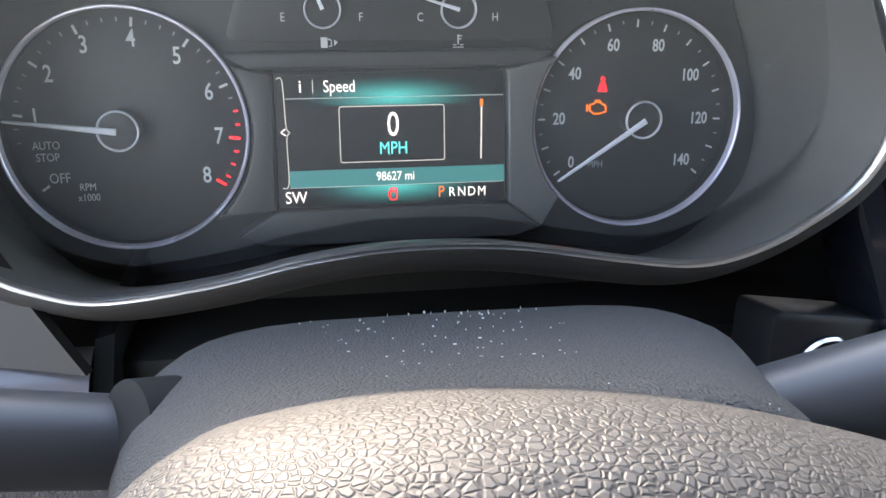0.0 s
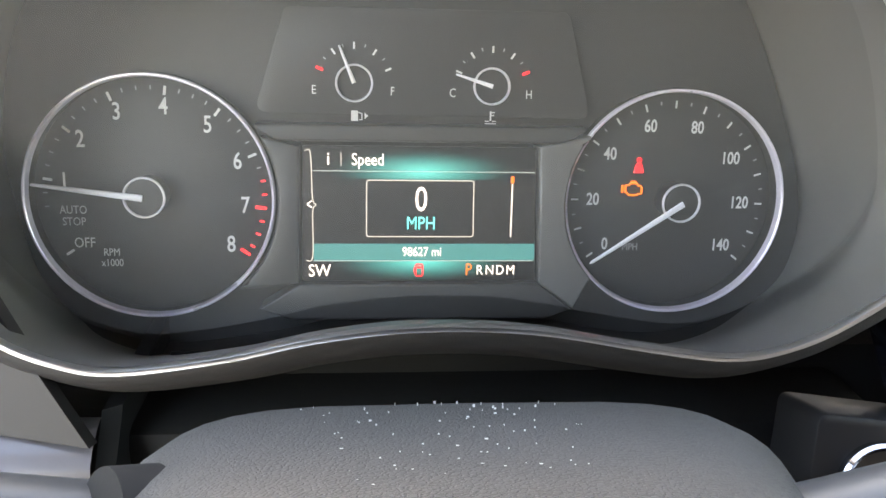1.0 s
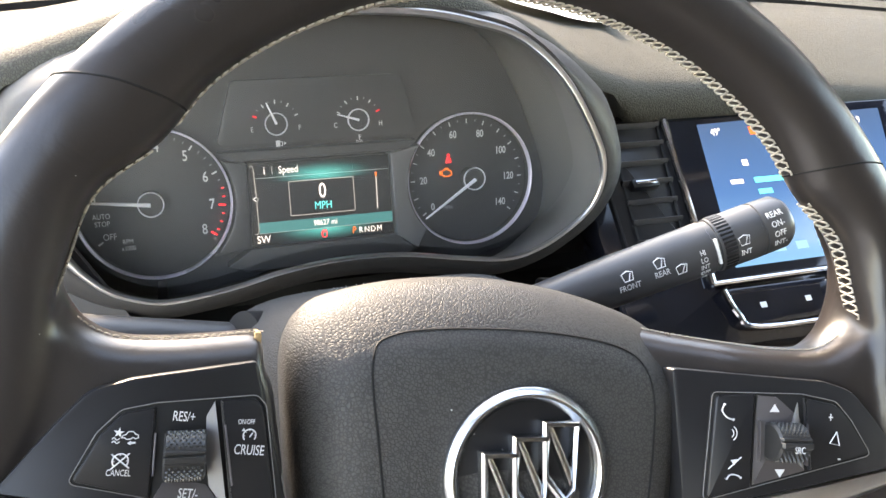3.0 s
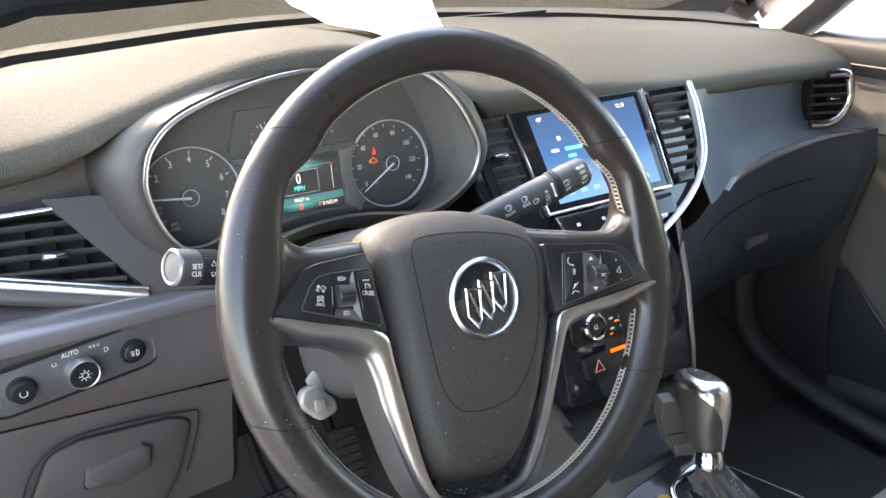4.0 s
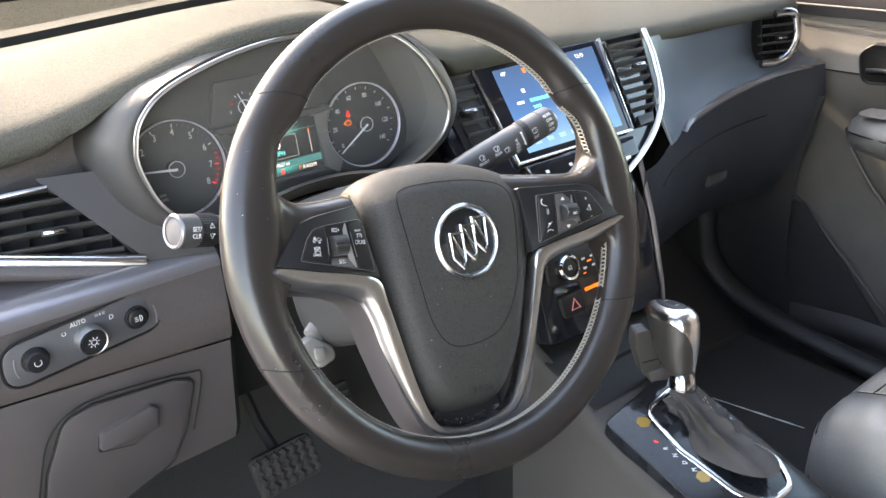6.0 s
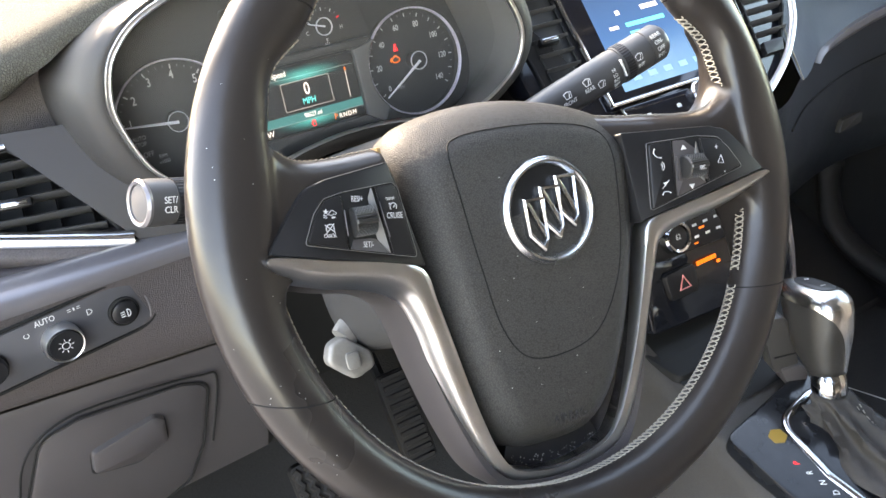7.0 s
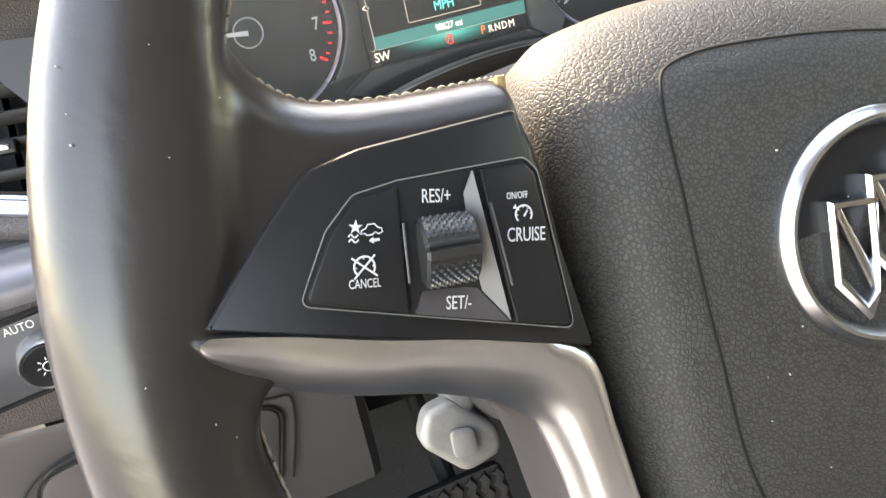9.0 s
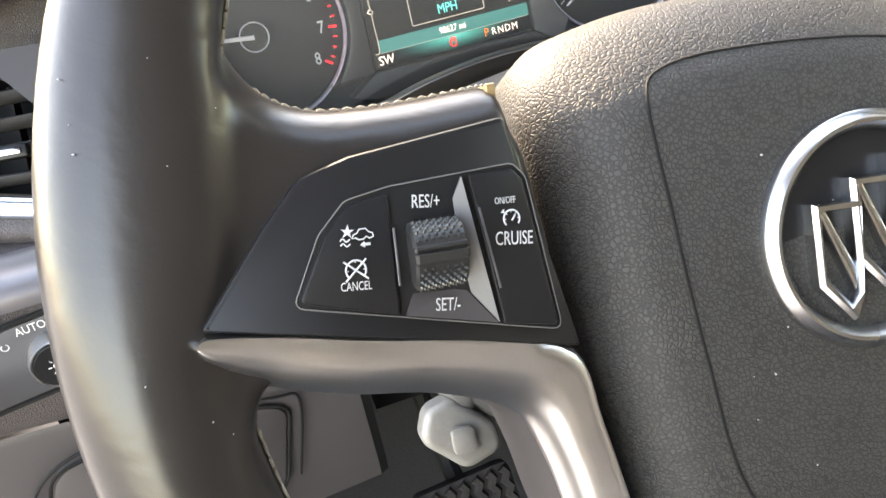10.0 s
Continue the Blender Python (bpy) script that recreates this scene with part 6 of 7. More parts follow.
air_vent("side_air_vent", "slatted black air vent with a chrome rim, in the dashboard end", basis(Vector((0.916, 0.324, 0.986)), Xp, Zp.cross(Xp), Zp), [(-0.036, -0.034), (-0.003, -0.033), (0.016, -0.024), (0.027, -0.004), (0.027, 0.020), (0.020, 0.036), (-0.037, 0.036)], [((-0.035, -0.021 + 0.0145 * i), (0.020 + 0.002 * min(i, 3), -0.021 + 0.0145 * i)) for i in range(4)], (0.002, 0.002), [catmull([(-0.037, -0.038), (-0.005, -0.038), (0.018, -0.028), (0.031, -0.005), (0.031, 0.021), (0.023, 0.040), (-0.012, 0.041)], 6, False)])

# sheet of paper on the dashboard
pp = thing("paper_sheet", "white paper lying crumpled on the dashboard top", "paper")


def paper_point(u, v):
    a, b, c, d = Vector((0.095, 0.465, 0)), Vector((0.262, 0.425, 0)), Vector((0.340, 0.640, 0)), Vector((0.120, 0.715, 0))
    p = a.lerp(b, u).lerp(d.lerp(c, u), v)
    (yf, zf), (yr, zr) = LIP(p.x), REAR(p.x)
    s = max(0, (p.y - yf) / (yr - yf))
    z = zf + 0.003 + (zr - zf - 0.003) * s ** 0.85 + 0.0125 * math.sin(math.pi * min(1, s * 1.15))
    return (p.x, p.y, z + 0.006 + 0.05 * v * v + 0.014 * math.sin(3.4 * u + 1) * math.sin(2.6 * v + 0.4) ** 2 + 0.006 * noise.noise((u * 3, v * 3, 1)))


part("sheet", thick(grid(paper_point, 20, 24), 0.0004), M_PAPER, pp, sharp=80)

# ---- centre console and gear lever ----
GU = Vector((0, 0.966, 0.258))
GATE = basis(Vector((0.31, -0.04, 0.684)), Vector((1, 0, 0)), GU, Vector((0, -0.258, 0.966)))
con = thing("centre_console", "grey plastic centre console between the seats", "console")
CS = spline([(-0.60, 0.160, 0.640, 0.40), (-0.20, 0.186, 0.634, 0.350), (0.0, 0.192, 0.684, 0.352), (0.06, 0.194, 0.702, 0.36), (0.12, 0.205, 0.715, 0.40), (0.20, 0.212, 0.735, 0.43)])
rows = []
for i in range(33):
    y = -0.60 + 0.80 * i / 32
    xl, z, xr = CS(y)
    rows.append([(xl - 0.012, y, 0.38), (xl - 0.006, y, 0.56), (xl, y, z - 0.020), (xl + 0.004, y, z - 0.006), (xl + 0.014, y, z), (xr - 0.014, y, z), (xr - 0.004, y, z - 0.006), (xr, y, z - 0.020), (xr + 0.008, y, 0.56), (xr + 0.012, y, 0.38)])
part("body", loops(rows), material("console_plastic", (0.042, 0.039, 0.037), 0.6, grain=0.12, scale=900, bump=0.4, spec=0.2, kind="pebble", wear=0.10), con, "dark grained body", sharp=50)
part("stack_support", prism(rounded([(0.215, 0.10), (0.436, 0.10), (0.436, 0.30), (0.215, 0.30)], 0.01), 0.38, 0.72, 0.004), M_DEEP, con)
gate = part("gate_plate", prism(rounded([(-0.112, 0.072), (0.000, 0.090), (0.030, 0.070), (0.028, -0.130), (0.010, -0.160), (-0.078, -0.160), (-0.106, -0.110)][::-1], 0.012), -0.02, 0.004, 0.002), material("scratched_black_plate", (0.010, 0.011, 0.013), 0.16, bump=0, wear=0.3, wear_scale=60, spec=0.3, rough_var=0.08), con, "scratched gloss black gate plate", m=GATE)
gr = rounded([(-0.058, 0.058), (-0.004, 0.068), (0.018, 0.052), (0.018, -0.070), (0.002, -0.098), (-0.036, -0.098), (-0.058, -0.070), (-0.066, 0.000)][::-1], 0.022, 6)
part("gate_ring", tube([(p[0], p[1], 0.0045) for p in gr], 0.0040, 10, True, flat=0.55), M_CHROME, con, "polished chrome ring", m=GATE)
for i, (tx, mat) in enumerate((("P", G_RED), ("R", M_WHITE), ("N", M_WHITE), ("D", M_WHITE), ("M", M_WHITE))):
    lettering(tx, 0.0078, mat, con, GATE @ at(-0.0803 + 0.0017 * i, 0.0215 - 0.0121 * i, 0.0042, 60), "lettering")
# flat amber patches, painted for reflections beside the chrome ring
for y in (0.049, -0.038):
    part("amber_glint", prism(shift(rounded([(-0.008, -0.004), (0, -0.008), (0.008, -0.004), (0.008, 0.004), (0, 0.008), (-0.008, 0.004)], 0.002), -0.072, y), 0.0035, 0.0043, 0.0002, 1), material("amber_reflection", (0.25, 0.15, 0.02), 0.3, bump=0), con, "amber patch put in for a reflection", m=GATE)

# flat black sheet over the console top, for the dark of the tray
part("tray_shade", grid(lambda u, v: (CS(0.055 + 0.14 * v)[0] + 0.016 + (CS(0.055 + 0.14 * v)[2] - CS(0.055 + 0.14 * v)[0] - 0.032) * u, 0.055 + 0.14 * v, CS(0.055 + 0.14 * v)[1] + 0.003), 6, 10), M_DEEP, con, "black sheet put in for the shaded front tray")
lev = thing("gear_lever", "chrome and black gear lever with a leather boot", "gear lever")
B0, B1 = Vector((0.292, -0.046, 0.684)), Vector((0.300, 0.003, 0.722))
rows = []
for i in range(15):
    f = i / 14
    c = B0.lerp(B1, f ** 0.85)
    k = (1 - f) ** 1.3
    wx, wy = 0.0160 + 0.021 * k, 0.0160 + 0.056 * k
    fold = 0.0018 * math.sin(i * 1.1) * (1 - f)
    crease = lambda a: fold + (0.0065 - 0.0190 * abs(math.sin(3.5 * a + 2.2 * f + 0.6)) ** 0.6 + 0.0060 * noise.noise((2 * math.cos(a), 2 * math.sin(a), i * 0.22))) * min(1, 4 * f) * (1 - f) ** 0.5
    rows.append([(c.x + (wx + crease(a)) * math.cos(a), c.y - 0.010 * k + (wy + 1.2 * crease(a)) * math.sin(a), c.z + 0.55 * crease(a)) for a in [2 * math.pi * j / 40 for j in range(40)]])
part("boot", loops(rows), material("boot_leather", (0.030, 0.027, 0.025), 0.60, spec=0.3, grain=0.15, scale=900, bump=0.3, kind="pebble", wear=0.2), lev, "creased black leather boot", sharp=80)
for c0 in (33.4, 34.6):
    stitches, line = [], [Vector(r[int(c0)]).lerp(Vector(r[int(c0) + 1]), c0 % 1) + Vector((-0.0002, -0.0010, 0.0004)) for r in rows[:13]]
    for p, q in zip(line, line[1:]):
        n = max(1, round((q - p).length / 0.0042))
        stitches += [tube([p.lerp(q, (i + 0.15) / n), p.lerp(q, (i + 0.75) / n)], 0.00045, 5) for i in range(n)]
    part("boot_stitching", join(*stitches), M_THREAD, lev, "grey stitches")
AX = Vector((0.19, 0.38, 0.90)).normalized()
SX = Vector((1, -0.15, -0.05))
SX = (SX - AX * SX.dot(AX)).normalized()
KN = basis(B1, SX, AX.cross(SX), AX)
part("collar", lathe([(0.0130, -0.006), (0.0150, -0.002), (0.0152, 0.006), (0.0148, 0.013), (0.0135, 0.016), (0.0125, 0.024)], 32, KN), M_CHROME, lev, "chrome collar")


def knob_ring(h, wx, f, b, dx=0.0, p=2.5):
    """A level of the knob; the upper levels rise to the front."""
    out, k = [], 0.26 * min(1, max(0, (h - 0.03) / 0.05))
    for j in range(48):
        a = 2 * math.pi * j / 48
        c, s = math.cos(a), math.sin(a)
        y = (f if s > 0 else b) * math.copysign(abs(s) ** (2 / p), s)
        out.append(KN @ Vector((dx + wx * math.copysign(abs(c) ** (2 / p), c), y, h + k * y)))
    return out


LEVEL = spline([(0.015, 0.0138, 0.0150, 0.0142), (0.026, 0.0165, 0.0215, 0.0168), (0.038, 0.0192, 0.0285, 0.0198), (0.052, 0.0208, 0.0340, 0.0235), (0.066, 0.0214, 0.0370, 0.0262), (0.078, 0.0212, 0.0380, 0.0280), (0.084, 0.0206, 0.0372, 0.0280)])
M_GRIP = material("grip_leather", (0.022, 0.021, 0.020), 0.40, grain=0.15, scale=900, bump=0.25, kind="pebble", wear=0.12)
part("grip", loops([knob_ring(h, *LEVEL(h)) for h in [0.015 + 0.069 * i / 16 for i in range(17)]]), M_GRIP, lev, "black leather grip", sharp=80)
part("knob_cap", loops([knob_ring(*v) for v in ((0.0800, 0.0216, 0.0384, 0.0288), (0.0840, 0.0214, 0.0380, 0.0287), (0.0875, 0.0206, 0.0368, 0.0276), (0.0905, 0.0190, 0.0346, 0.0256), (0.0928, 0.0168, 0.0312, 0.0226), (0.0942, 0.0140, 0.0270, 0.0190), (0.0949, 0.0090, 0.0180, 0.0120))]), M_BADGE, lev, "chrome knob cap", sharp=80)
EDGE = spline([(0.015, 37.4), (0.030, 37.0), (0.045, 36.2), (0.058, 35.0), (0.068, 33.2), (0.076, 30.2), (0.084, 25.5)])
rows = []
for h in [0.017 + 0.065 * i / 20 for i in range(21)]:
    wx, fr, bk = LEVEL(h)
    ring = knob_ring(h, wx + 0.0007, fr, bk + 0.0009)
    j0 = EDGE(h)[0]
    js = [j0 + (47.0 - j0) * i / 15 for i in range(16)]
    rows.append([ring[int(j)].lerp(ring[int(j) + 1 if int(j) < 47 else 0], j % 1) for j in js])
part("knob_shell", thick(loops(rows, False, False, closed=False), 0.0012), M_BADGE, lev, "satin chrome back shell", sharp=80)
part("knob_button", loops([knob_ring(0.0925, 0.0122, 0.0235, 0.0165), knob_ring(0.0953, 0.0116, 0.0226, 0.0158), knob_ring(0.0960, 0.0100, 0.0200, 0.0136), knob_ring(0.0962, 0.0050, 0.0100, 0.0070)]), M_BLACK, lev, "black thumb switch")
part("switch_mark", bars([(-0.0025, 0.0025, 0.0116, 0.0124), (-0.0004, 0.0004, 0.0095, 0.0145)], 0.0995, 0.0006), M_WHITE, lev, m=KN)
part("switch_mark", bars([(-0.0025, 0.0025, -0.0070, -0.0062)], 0.0946, 0.0006), M_WHITE, lev, m=KN)

# plug-in adapter leaning in the tray ahead of the lever
ad = thing("power_adapter", "dark grey plastic adapter standing in the console tray", "adapter")
AM = basis(Vector((0.306, 0.052, 0.7045)), Vector((0.93, -0.36, 0.05)).normalized(), Vector((-0.22, 0.10, 0.97)).normalized(), Vector((-0.36, -0.93, 0.0)).normalized())
part("case", prism(rounded([(-0.014, 0.016), (0.011, 0.016), (0.012, 0.060), (0.006, 0.078), (-0.010, 0.078), (-0.016, 0.058)][::-1], 0.005), -0.009, 0.009, 0.002), M_HOOD, ad, "dark grey case", m=AM)
part("clip", prism(rounded([(-0.006, 0.0), (0.015, 0.0), (0.017, 0.014), (0.010, 0.022), (-0.008, 0.020)][::-1], 0.003), -0.007, 0.012, 0.002), M_SMOOTH, ad, "grey clip", m=AM)
part("case_line", boxb(-0.0115, 0.0095, 0.034, 0.0355, 0.0085, 0.0096, 0), M_DEEP, ad, m=AM)

# ---- floor and pedals ----
fl = thing("floor", "black carpeted car floor", "floor", kind="structure")
part("carpet", boxb(-0.44, 1.10, -1.6, 0.80, 0.34, 0.38, 0), M_CARPET, fl)
part("firewall", grid(lambda u, v: (-0.44 + 1.54 * u, 0.58 + 0.10 * (1 - v) + 0.0 * v, 0.38 + 0.60 * v), 4, 6), M_CARPET, fl)
part("toe_board", grid(lambda u, v: (-0.44 + 1.54 * u, 0.36 + 0.28 * v, 0.381 + 0.19 * v), 4, 4), M_CARPET, fl)
mat = thing("floor_mat", "black floor mat with a pale worn edge", "floor mat")
part("mat", boxb(0.50, 0.94, -0.15, 0.34, 0.381, 0.389, 0.003), M_CARPET, mat)
part("worn_edge", tube([(0.70 + 0.05 * i / 14 + 0.004 * noise.noise((i, 1, 1)), 0.26 - 0.17 * i / 14, 0.390 + 0.002 * noise.noise((i, 5, 1))) for i in range(15)], [0.0006 + 0.0030 * abs(noise.noise((i * 0.7, 2, 9))) for i in range(15)], 5), M_DUST, mat, "frayed pale edge")


def pedal(name, label, c, w, h, tilt, ribs, turn=0):
    k = thing(name, label, "pedal", Matrix.Translation(c) @ pose(0, 0, 0, 90 - tilt, 0, turn))
    part("plate", prism(rounded([(-w / 2, -h / 2), (w / 2, -h / 2), (w / 2, h / 2), (-w / 2, h / 2)], 0.008), -0.012, 0.0, 0.003), M_RUBBER, k)
    for i in range(ribs):
        if w > h:
            x = -w / 2 + w * (i + 0.5) / ribs
            k2 = [(x + 0.0018 * (1 if n % 2 else -1), -h / 2 + 0.004 + (h - 0.008) * n / 8, 0.0008) for n in range(9)]
            part("rib", tube(k2, w / ribs * 0.34, 6), M_RUBBER, k)
        else:
            y = -h / 2 + h * (i + 0.5) / ribs
            part("rib", boxb(-w / 2 + 0.004, w / 2 - 0.004, y - h / ribs * 0.30, y + h / ribs * 0.30, -0.002, 0.004, 0.0014, 1), M_RUBBER, k)
    part("pedal_arm", tube([(0, 0, -0.012), (0, 0.06, -0.05), (0, 0.20, -0.07)], 0.008, 8), M_DEEP, k)
    return k


pedal("brake_pedal", "worn ribbed rubber brake pedal", Vector((-0.068, 0.318, 0.602)), 0.086, 0.054, 28, 7, 4)
pedal("accelerator_pedal", "ribbed black rubber accelerator pedal", Vector((0.062, 0.40, 0.56)), 0.042, 0.120, 32, 10, 0)

# ---- passenger seat ----
seat = thing("car_seat", "black leather passenger seat with stitched panels", "seat")


def cushion(u, v):
    """u across the cushion, v from its lower front edge to the back."""
    x = 0.405 + 0.600 * u
    e = abs(2 * u - 1)
    prof = [(-0.075, 0.47), (-0.068, 0.56), (-0.058, 0.60), (-0.060, 0.630), (-0.078, 0.655), (-0.12, 0.670), (-0.20, 0.676), (-0.32, 0.668), (-0.48, 0.655), (-0.62, 0.650)]
    k = v * (len(prof) - 1)
    i = min(int(k), len(prof) - 2)
    y = prof[i][0] + (prof[i + 1][0] - prof[i][0]) * (k - i)
    z = prof[i][1] + (prof[i + 1][1] - prof[i][1]) * (k - i)
    y -= 0.030 * e ** 6 + 0.012 * e ** 2
    side = 0.024 * math.exp(-((e - 0.78) / 0.14) ** 2) * min(1, max(0, (k - 2) / 3))
    drop = 0.14 * max(0, (e - 0.88) / 0.12) ** 2.4
    return (x, y, z + side - drop)


part("cushion", grid(cushion, 60, 54), M_SEAT, seat, "black leather cushion", sharp=180)
for line in ([(0.20 + 0.0006 * j, 0.42 + 0.58 * i / 20) for i in range(21) for j in (0,)], [(0.02 + 0.96 * i / 24, 0.36 - 0.04 * math.sin(math.pi * i / 24)) for i in range(25)], [(0.20 + 0.60 * i / 16, 0.50) for i in range(17)], [(0.80, 0.42 + 0.58 * i / 20) for i in range(21)]):
    pts = [Vector(cushion(u, v)) for u, v in line]
    part("seam", tube([p + Vector((0, 0, -0.0002)) for p in pts], 0.0014, 6), M_DEEP, seat)
    part("stitching", tube([p + Vector((0.006, -0.003, 0.0006)) for p in pts], 0.0007, 4), M_THREAD, seat, "grey stitching")
part("seat_base", boxb(0.49, 0.95, -0.58, -0.12, 0.381, 0.54, 0.02), M_DEEP, seat)
part("backrest", prism(rounded([(0.47, 0.62), (0.98, 0.62), (0.96, 1.22), (0.86, 1.30), (0.60, 1.30), (0.50, 1.22)], 0.05), 0.0, 0.14, 0.05, 4), M_SEAT, seat, m=Matrix.Translation((0, -0.55, 0)) @ pose(0, 0, 0, 90, 0, 0) @ pose(0, 0, 0, -12, 0, 0))

# ---- passenger door ----
door = thing("passenger_door", "closed dark door panel with armrest and inner handle", "car door")
DP = spline([(0.60, 1.005, 1.045, 1.045, 0.985), (0.30, 1.03, 1.05, 1.05, 1.0), (0.0, 1.04, 1.055, 1.055, 1.01), (-1.0, 1.04, 1.055, 1.055, 1.01)][::-1])


def door_x(y, z):
    a, b, c, d = DP(y)
    k = min(max((z - 0.40) / 0.66, 0), 1)
    return d + (b - d) * k ** 0.7 - 0.012 * math.exp(-((z - 0.90) / 0.05) ** 2)


part("upper_panel", grid(lambda u, v: (door_x(0.60 - 1.6 * u, 0.918 + 0.142 * v), 0.60 - 1.6 * u, 0.918 + 0.142 * v + 0.012 * max(0, 0.35 - u) * v), 64, 16), M_DOOR, door, "grained dark panel", sharp=80)
part("lower_panel", grid(lambda u, v: (door_x(0.60 - 1.6 * u, 0.40 + 0.518 * v) + 0.016 * math.sin(math.pi * v), 0.60 - 1.6 * u, 0.40 + 0.518 * v), 64, 30), M_DOORSHADE, door, "lower panel with shade put into its colour", sharp=80)
part("panel_gap", tube([(door_x(y, 0.917) - 0.0004, y, 0.917) for y in [0.42 - 0.06 * i for i in range(24)]], 0.0014, 6), M_DEEP, door)
part("sill_pad", loops([[(1.046 + 0.010 * (y < 0.2), y, 1.005), (1.036, y, 1.022), (1.030, y, 1.050), (1.036, y, 1.066), (1.07, y, 1.072), (1.12, y, 1.06)] for y in [0.46 - 1.4 * i / 30 for i in range(31)]], closed=True), M_SMOOTH, door, "soft window sill", sharp=60)
part("sill_line", tube([(1.0315, 0.42 - 1.3 * i / 20, 1.026 + 0.000 * i) for i in range(21)], 0.0018, 6), M_GREYFACET, door, "grey accent line")
part("door_pocket", thick(grid(lambda u, v: (0.985 + 0.020 * (1 - v) ** 2 - 0.012 * math.sin(math.pi * min(1, 3 * v)) * (v < 0.34), 0.40 - 1.4 * u - 0.02 * v, 0.440 + 0.036 * min(1, u * 5.5) - (0.11 + 0.03 * u) * v), 24, 12), 0.008), M_LOWDOOR, door, "lower door pocket", sharp=80)
hr = rounded([(-0.016, -0.036), (0.115, -0.026), (0.125, 0.020), (-0.006, 0.026), (-0.026, 0.010)][::-1], 0.018, 6)
HM = basis(Vector((1.0265, 0.211, 0.943)), Vector((0.06, -1, 0)).normalized(), Vector((0, 0, 1)), Vector((-1, -0.06, 0)).normalized())
part("handle_bezel", frame_prism(shrink(hr, -0.004), hr, -0.010, 0.004, 0.001), M_BLACK, door, "gloss black bezel", m=HM)
part("handle_recess", prism(hr, -0.004, -0.0005, 0.0003), M_DEEP, door, m=HM)
part("door_handle", tube([(-0.012, -0.016, 0.003), (0.03, -0.012, 0.008), (0.10, -0.008, 0.009)], 0.006, 10, flat=0.7), M_CHROME, door, "chrome inner handle", m=HM)


def arm_sec(y, x, z, w, h):
    return [(x + w * c, y, z + h * s) for c, s in ((1.0, -1.0), (0.2, -0.95), (-0.7, -0.80), (-1.0, -0.30), (-0.95, 0.3), (-0.70, 0.75), (-0.2, 0.95), (1.0, 1.0))]


part("armrest", loops([arm_sec(0.225, 1.03, 0.830, 0.012, 0.012), arm_sec(0.220, 1.025, 0.830, 0.042, 0.024), arm_sec(0.200, 1.02, 0.830, 0.062, 0.032), arm_sec(0.15, 1.015, 0.830, 0.074, 0.036), arm_sec(0.0, 1.01, 0.830, 0.080, 0.038), arm_sec(-0.6, 1.01, 0.830, 0.080, 0.038)]), M_SEAT, door, "padded leather armrest", sharp=80)
part("armrest_piping", tube(catmull([(1.005, 0.224, 0.834), (0.966, 0.210, 0.836), (0.946, 0.15, 0.837), (0.933, 0.0, 0.837), (0.931, -0.5, 0.837)], 6, False), 0.0016, 6), M_DEEP, door)
part("armrest_inset", prism(rounded([(-0.10, -0.022), (0.10, -0.022), (0.10, 0.022), (-0.10, 0.022)], 0.012), 0, 0.004, 0.003), M_DOOR, door, m=basis(Vector((0.990, 0.10, 0.866)), Vector((0, -1, 0)), Vector((1, 0, 0)), Vector((0, 0, 1))))
part("armrest_brace", tube([(door_x(y, z) - 0.001, y, z) for y, z in ((0.325, 0.668), (0.300, 0.656), (0.270, 0.630), (0.180, 0.555), (0.11, 0.495))], 0.004, 8), M_SMOOTH, door)
part("armrest_brace", tube([(door_x(y, z) - 0.001, y, z) for y, z in ((0.235, 0.785), (0.19, 0.73), (0.135, 0.675), (0.03, 0.575))], 0.004, 8), M_SMOOTH, door)
part("speaker_badge", boxb(-0.022, 0.022, -0.007, 0.007, -0.002, 0.003, 0.0015), M_SILVER, door, "small silver badge", m=basis(Vector((door_x(0.315, 0.616) - 0.002, 0.313, 0.616)), Vector((0, -1, 0)), Vector((0, 0, 1)), Vector((-1, 0, 0))))
part("speaker_panel", thick(grid(lambda u, v: (lambda y, z: (door_x(y, z) - 0.006, y, z))(0.46 + ((0.300 - 0.205 * v) - 0.46) * u, (0.665 - 0.205 * v) if u > 0.999 else 0.665 - 0.275 * v + 0.070 * v * u), 20, 20), 0.005), M_LOWDOOR, door, "black speaker panel", sharp=80)
kick = thing("kick_panel", "dark plastic kick panel beside the footwell", "trim panel", kind="structure")
part("panel", tube(catmull([(0.955, 0.46, 0.70), (0.950, 0.465, 0.60), (0.955, 0.44, 0.50), (0.965, 0.34, 0.44), (0.970, 0.10, 0.41), (0.972, -0.5, 0.40)], 6, False), 0.026, 14, flat=0.7), M_LOWDOOR, kick, sharp=80)
# dark sheet set before the door, where only shade falls
part("shade_plate", thick(grid(lambda u, v: (0.990 - 0.012 * math.sin(math.pi * v), 0.27 + 0.36 * u + 0.03 * math.sin(math.pi * v), 0.40 + 0.48 * v), 8, 12), 0.006), M_LOWDOOR, kick, "dark plate put in for shade on the door", sharp=80)

# ---- body shell and glass ----
shell = thing("car_shell", "car body shell with roof, pillars and pale headliner", "car body", kind="structure")
part("headliner", grid(lambda u, v: (-0.34 + 1.38 * u, -0.10 - 1.7 * v, 1.55 + 0.05 * math.sin(math.pi * u) - 0.10 * max(0, 0.2 - v)), 16, 16), M_LINER, shell)
part("roof", boxb(-0.42, 1.12, -1.9, -0.08, 1.625, 1.64, 0), M_GREYTRIM, shell)
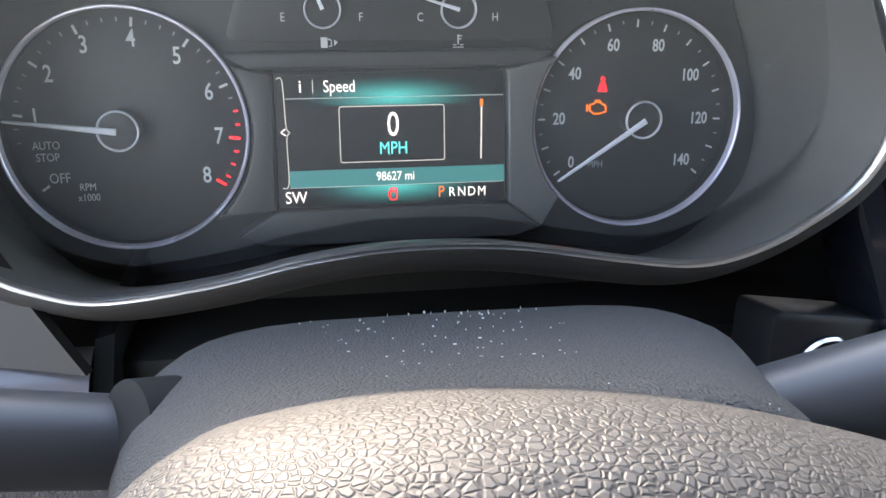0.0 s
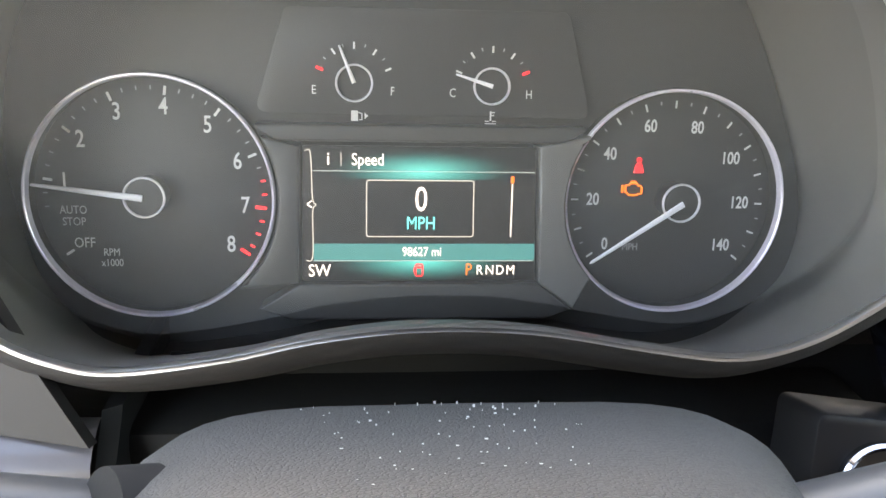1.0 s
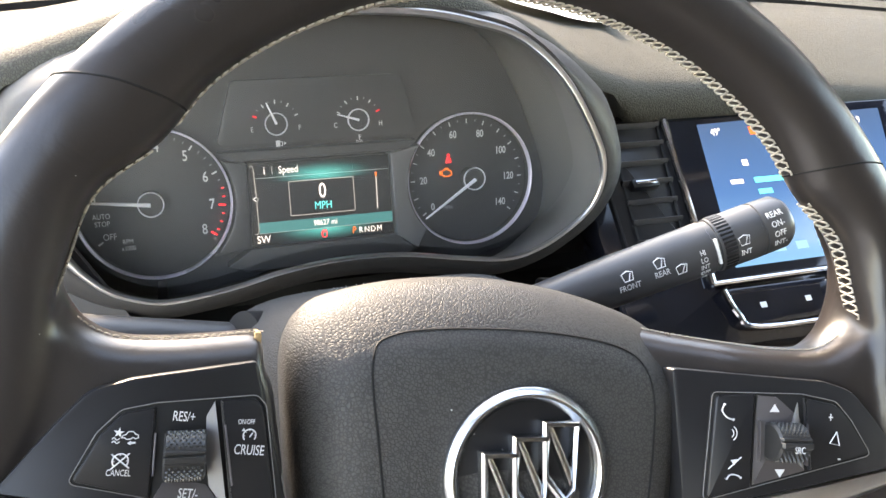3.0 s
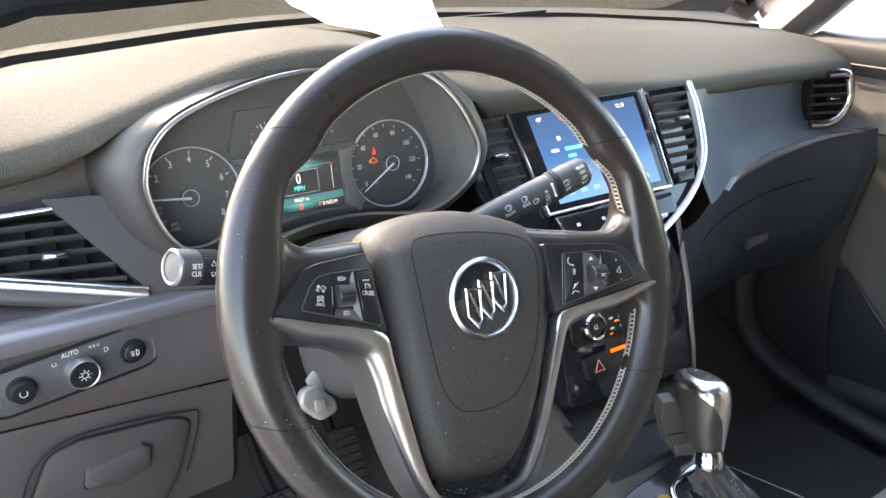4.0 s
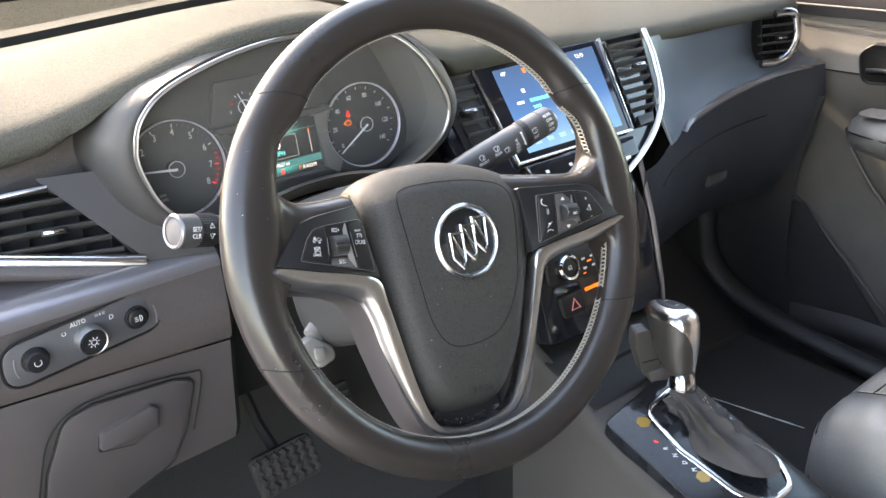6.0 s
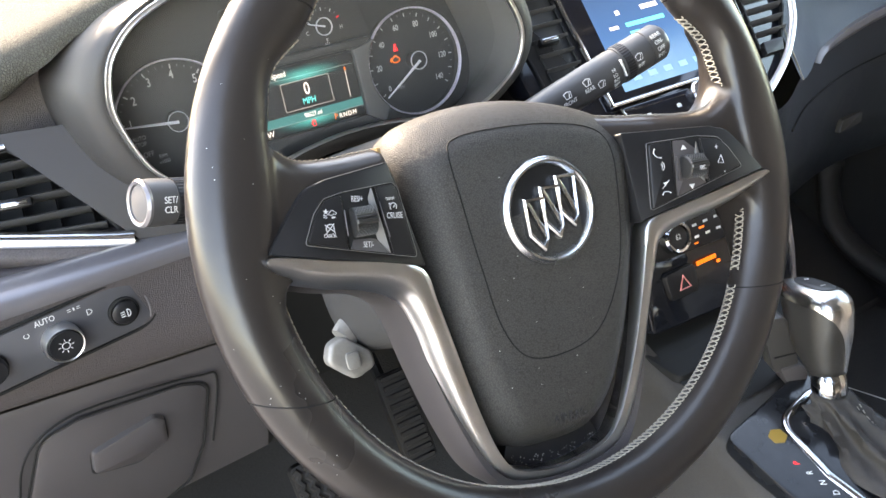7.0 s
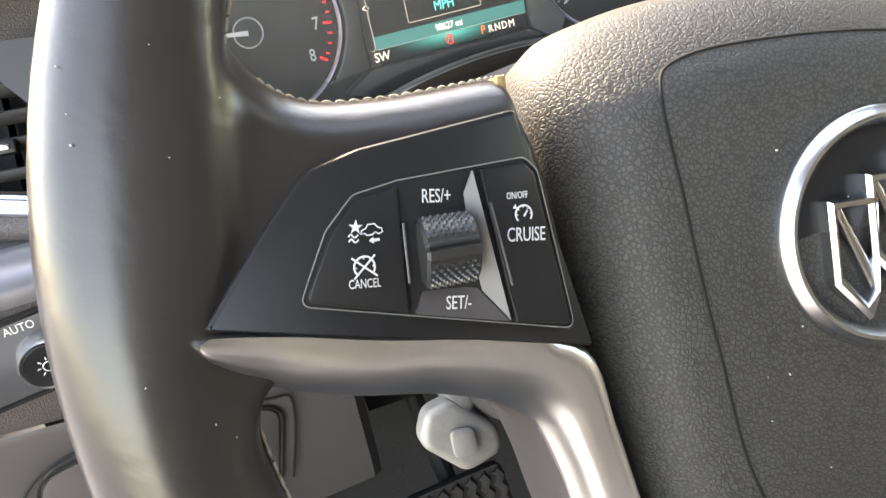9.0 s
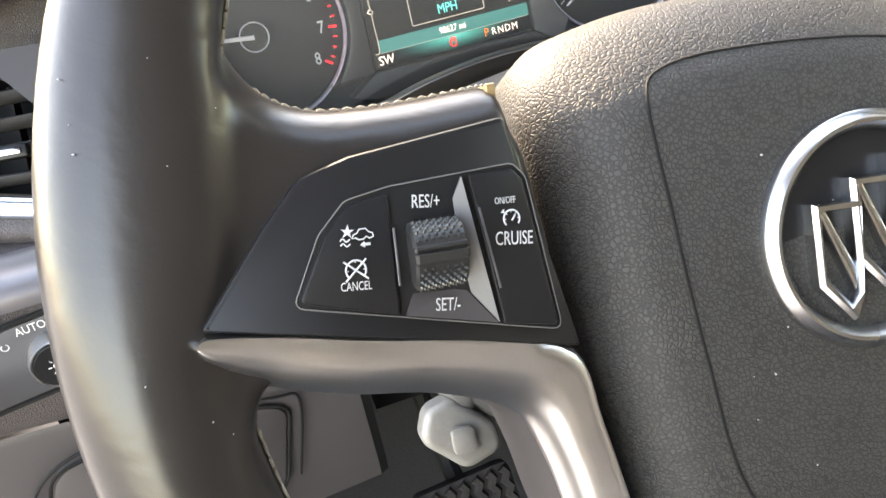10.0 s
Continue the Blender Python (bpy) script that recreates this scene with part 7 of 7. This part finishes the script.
for x0, x1 in ((-0.455, -0.345), (1.065, 1.045)):
    part("a_pillar", tube([(x0, 0.56, 1.03), ((x0 + x1) / 2, 0.22, 1.34), (x1, -0.12, 1.585)], 0.038, 10, flat=0.8), M_SMOOTH, shell, "dark windscreen pillar")
part("b_pillar", tube([(1.10, -0.62, 0.45), (1.09, -0.64, 1.06), (1.04, -0.70, 1.58)], 0.045, 10), M_LINER, shell)
part("sill", boxb(-0.50, -0.42, -1.0, 0.50, 0.30, 0.42, 0.02), M_SMOOTH, shell)
# unseen block at the hinge side, keeps sun out of the hollow dashboard
part("hinge_light_block", boxb(-0.520, -0.464, 0.24, 1.0, 0.30, 1.08, 0.01), M_SMOOTH, shell)
# unseen plain walls, added to cut the light from behind
part("rear_light_block", boxb(-0.42, 1.12, -1.92, -1.88, 0.35, 1.50, 0), M_SEAT, shell)
part("side_light_block", boxb(1.08, 1.12, -1.88, -1.0, 0.35, 1.08, 0), M_DOOR, shell)
part("side_light_block", boxb(-0.46, -0.42, -1.88, -1.00, 0.35, 1.60, 0), M_DOOR, shell)
part("side_light_block", boxb(1.08, 1.12, -1.88, -0.70, 1.08, 1.60, 0), M_LINER, shell)
part("rear_light_block", boxb(-0.42, 1.12, -1.92, -1.88, 1.50, 1.64, 0), M_LINER, shell)
part("cowl", grid(lambda u, v: (-0.46 + 1.52 * u, REAR(-0.46 + 1.46 * u)[0] + 0.10 + 0.15 * v, REAR(-0.46 + 1.46 * u)[1] + 0.010 - 0.03 * v), 30, 2), M_DEEP, shell)
part("bonnet", grid(lambda u, v: (-0.50 + 1.60 * u, 0.80 + 0.95 * v - 0.18 * (2 * u - 1) ** 2, 1.075 + 0.02 * math.sin(math.pi * u) - 0.16 * v ** 2), 30, 16), material("bonnet_paint", (0.33, 0.33, 0.27), 0.3, 0.3, grain=0.05, scale=2000, bump=0, coat=0.6), shell, "olive grey bonnet", sharp=80)
ws = part("windscreen", grid(lambda u, v: (-0.46 + 1.52 * u + (0.06 - 0.12 * u) * v, REAR(-0.46 + 1.46 * u)[0] + 0.09 - (REAR(-0.46 + 1.46 * u)[0] + 0.19) * v, REAR(-0.46 + 1.46 * u)[1] + (1.60 - REAR(-0.46 + 1.46 * u)[1]) * v ** 0.92), 24, 16), M_GLASS, shell, "clear windscreen", sharp=180)
ws.visible_shadow = False
pw = part("side_window", boxb(1.078, 1.082, -0.60, 0.36, 1.06, 1.50, 0), M_GLASS, shell, "clear side window")
pw.visible_shadow = False

# ---- outside ----
gm = material("concrete", (0.21, 0.21, 0.205), 0.9, grain=0.3, scale=60, bump=0.3, wear=0.15, wear_scale=0.6)
tagged(part("ground", boxb(-400, 400, -400, 400, -0.1, 0.0, 0), gm, label="grey concrete lot"), category="ground", kind="structure")
bd = thing("building", "low tan building across the lot", "building")
bw = material("tan_wall", (0.48, 0.40, 0.24), 0.9, grain=0.1, scale=8, bump=0.2, wear=0.1, wear_scale=1)
part("wall", boxb(9, 34, 16, 26, 0, 4.2, 0.02), bw, bd, "tan wall")
part("roof", boxb(8.6, 34.4, 15.6, 26.4, 4.2, 4.6, 0.03), material("grey_roof", (0.25, 0.25, 0.25), 0.8, wear=0.1), bd, "grey roof")
for i in range(6):
    part("window", boxb(10.5 + 4 * i, 12.5 + 4 * i, 15.96, 16.02, 1.0, 2.6, 0.01), M_GLOSS, bd)
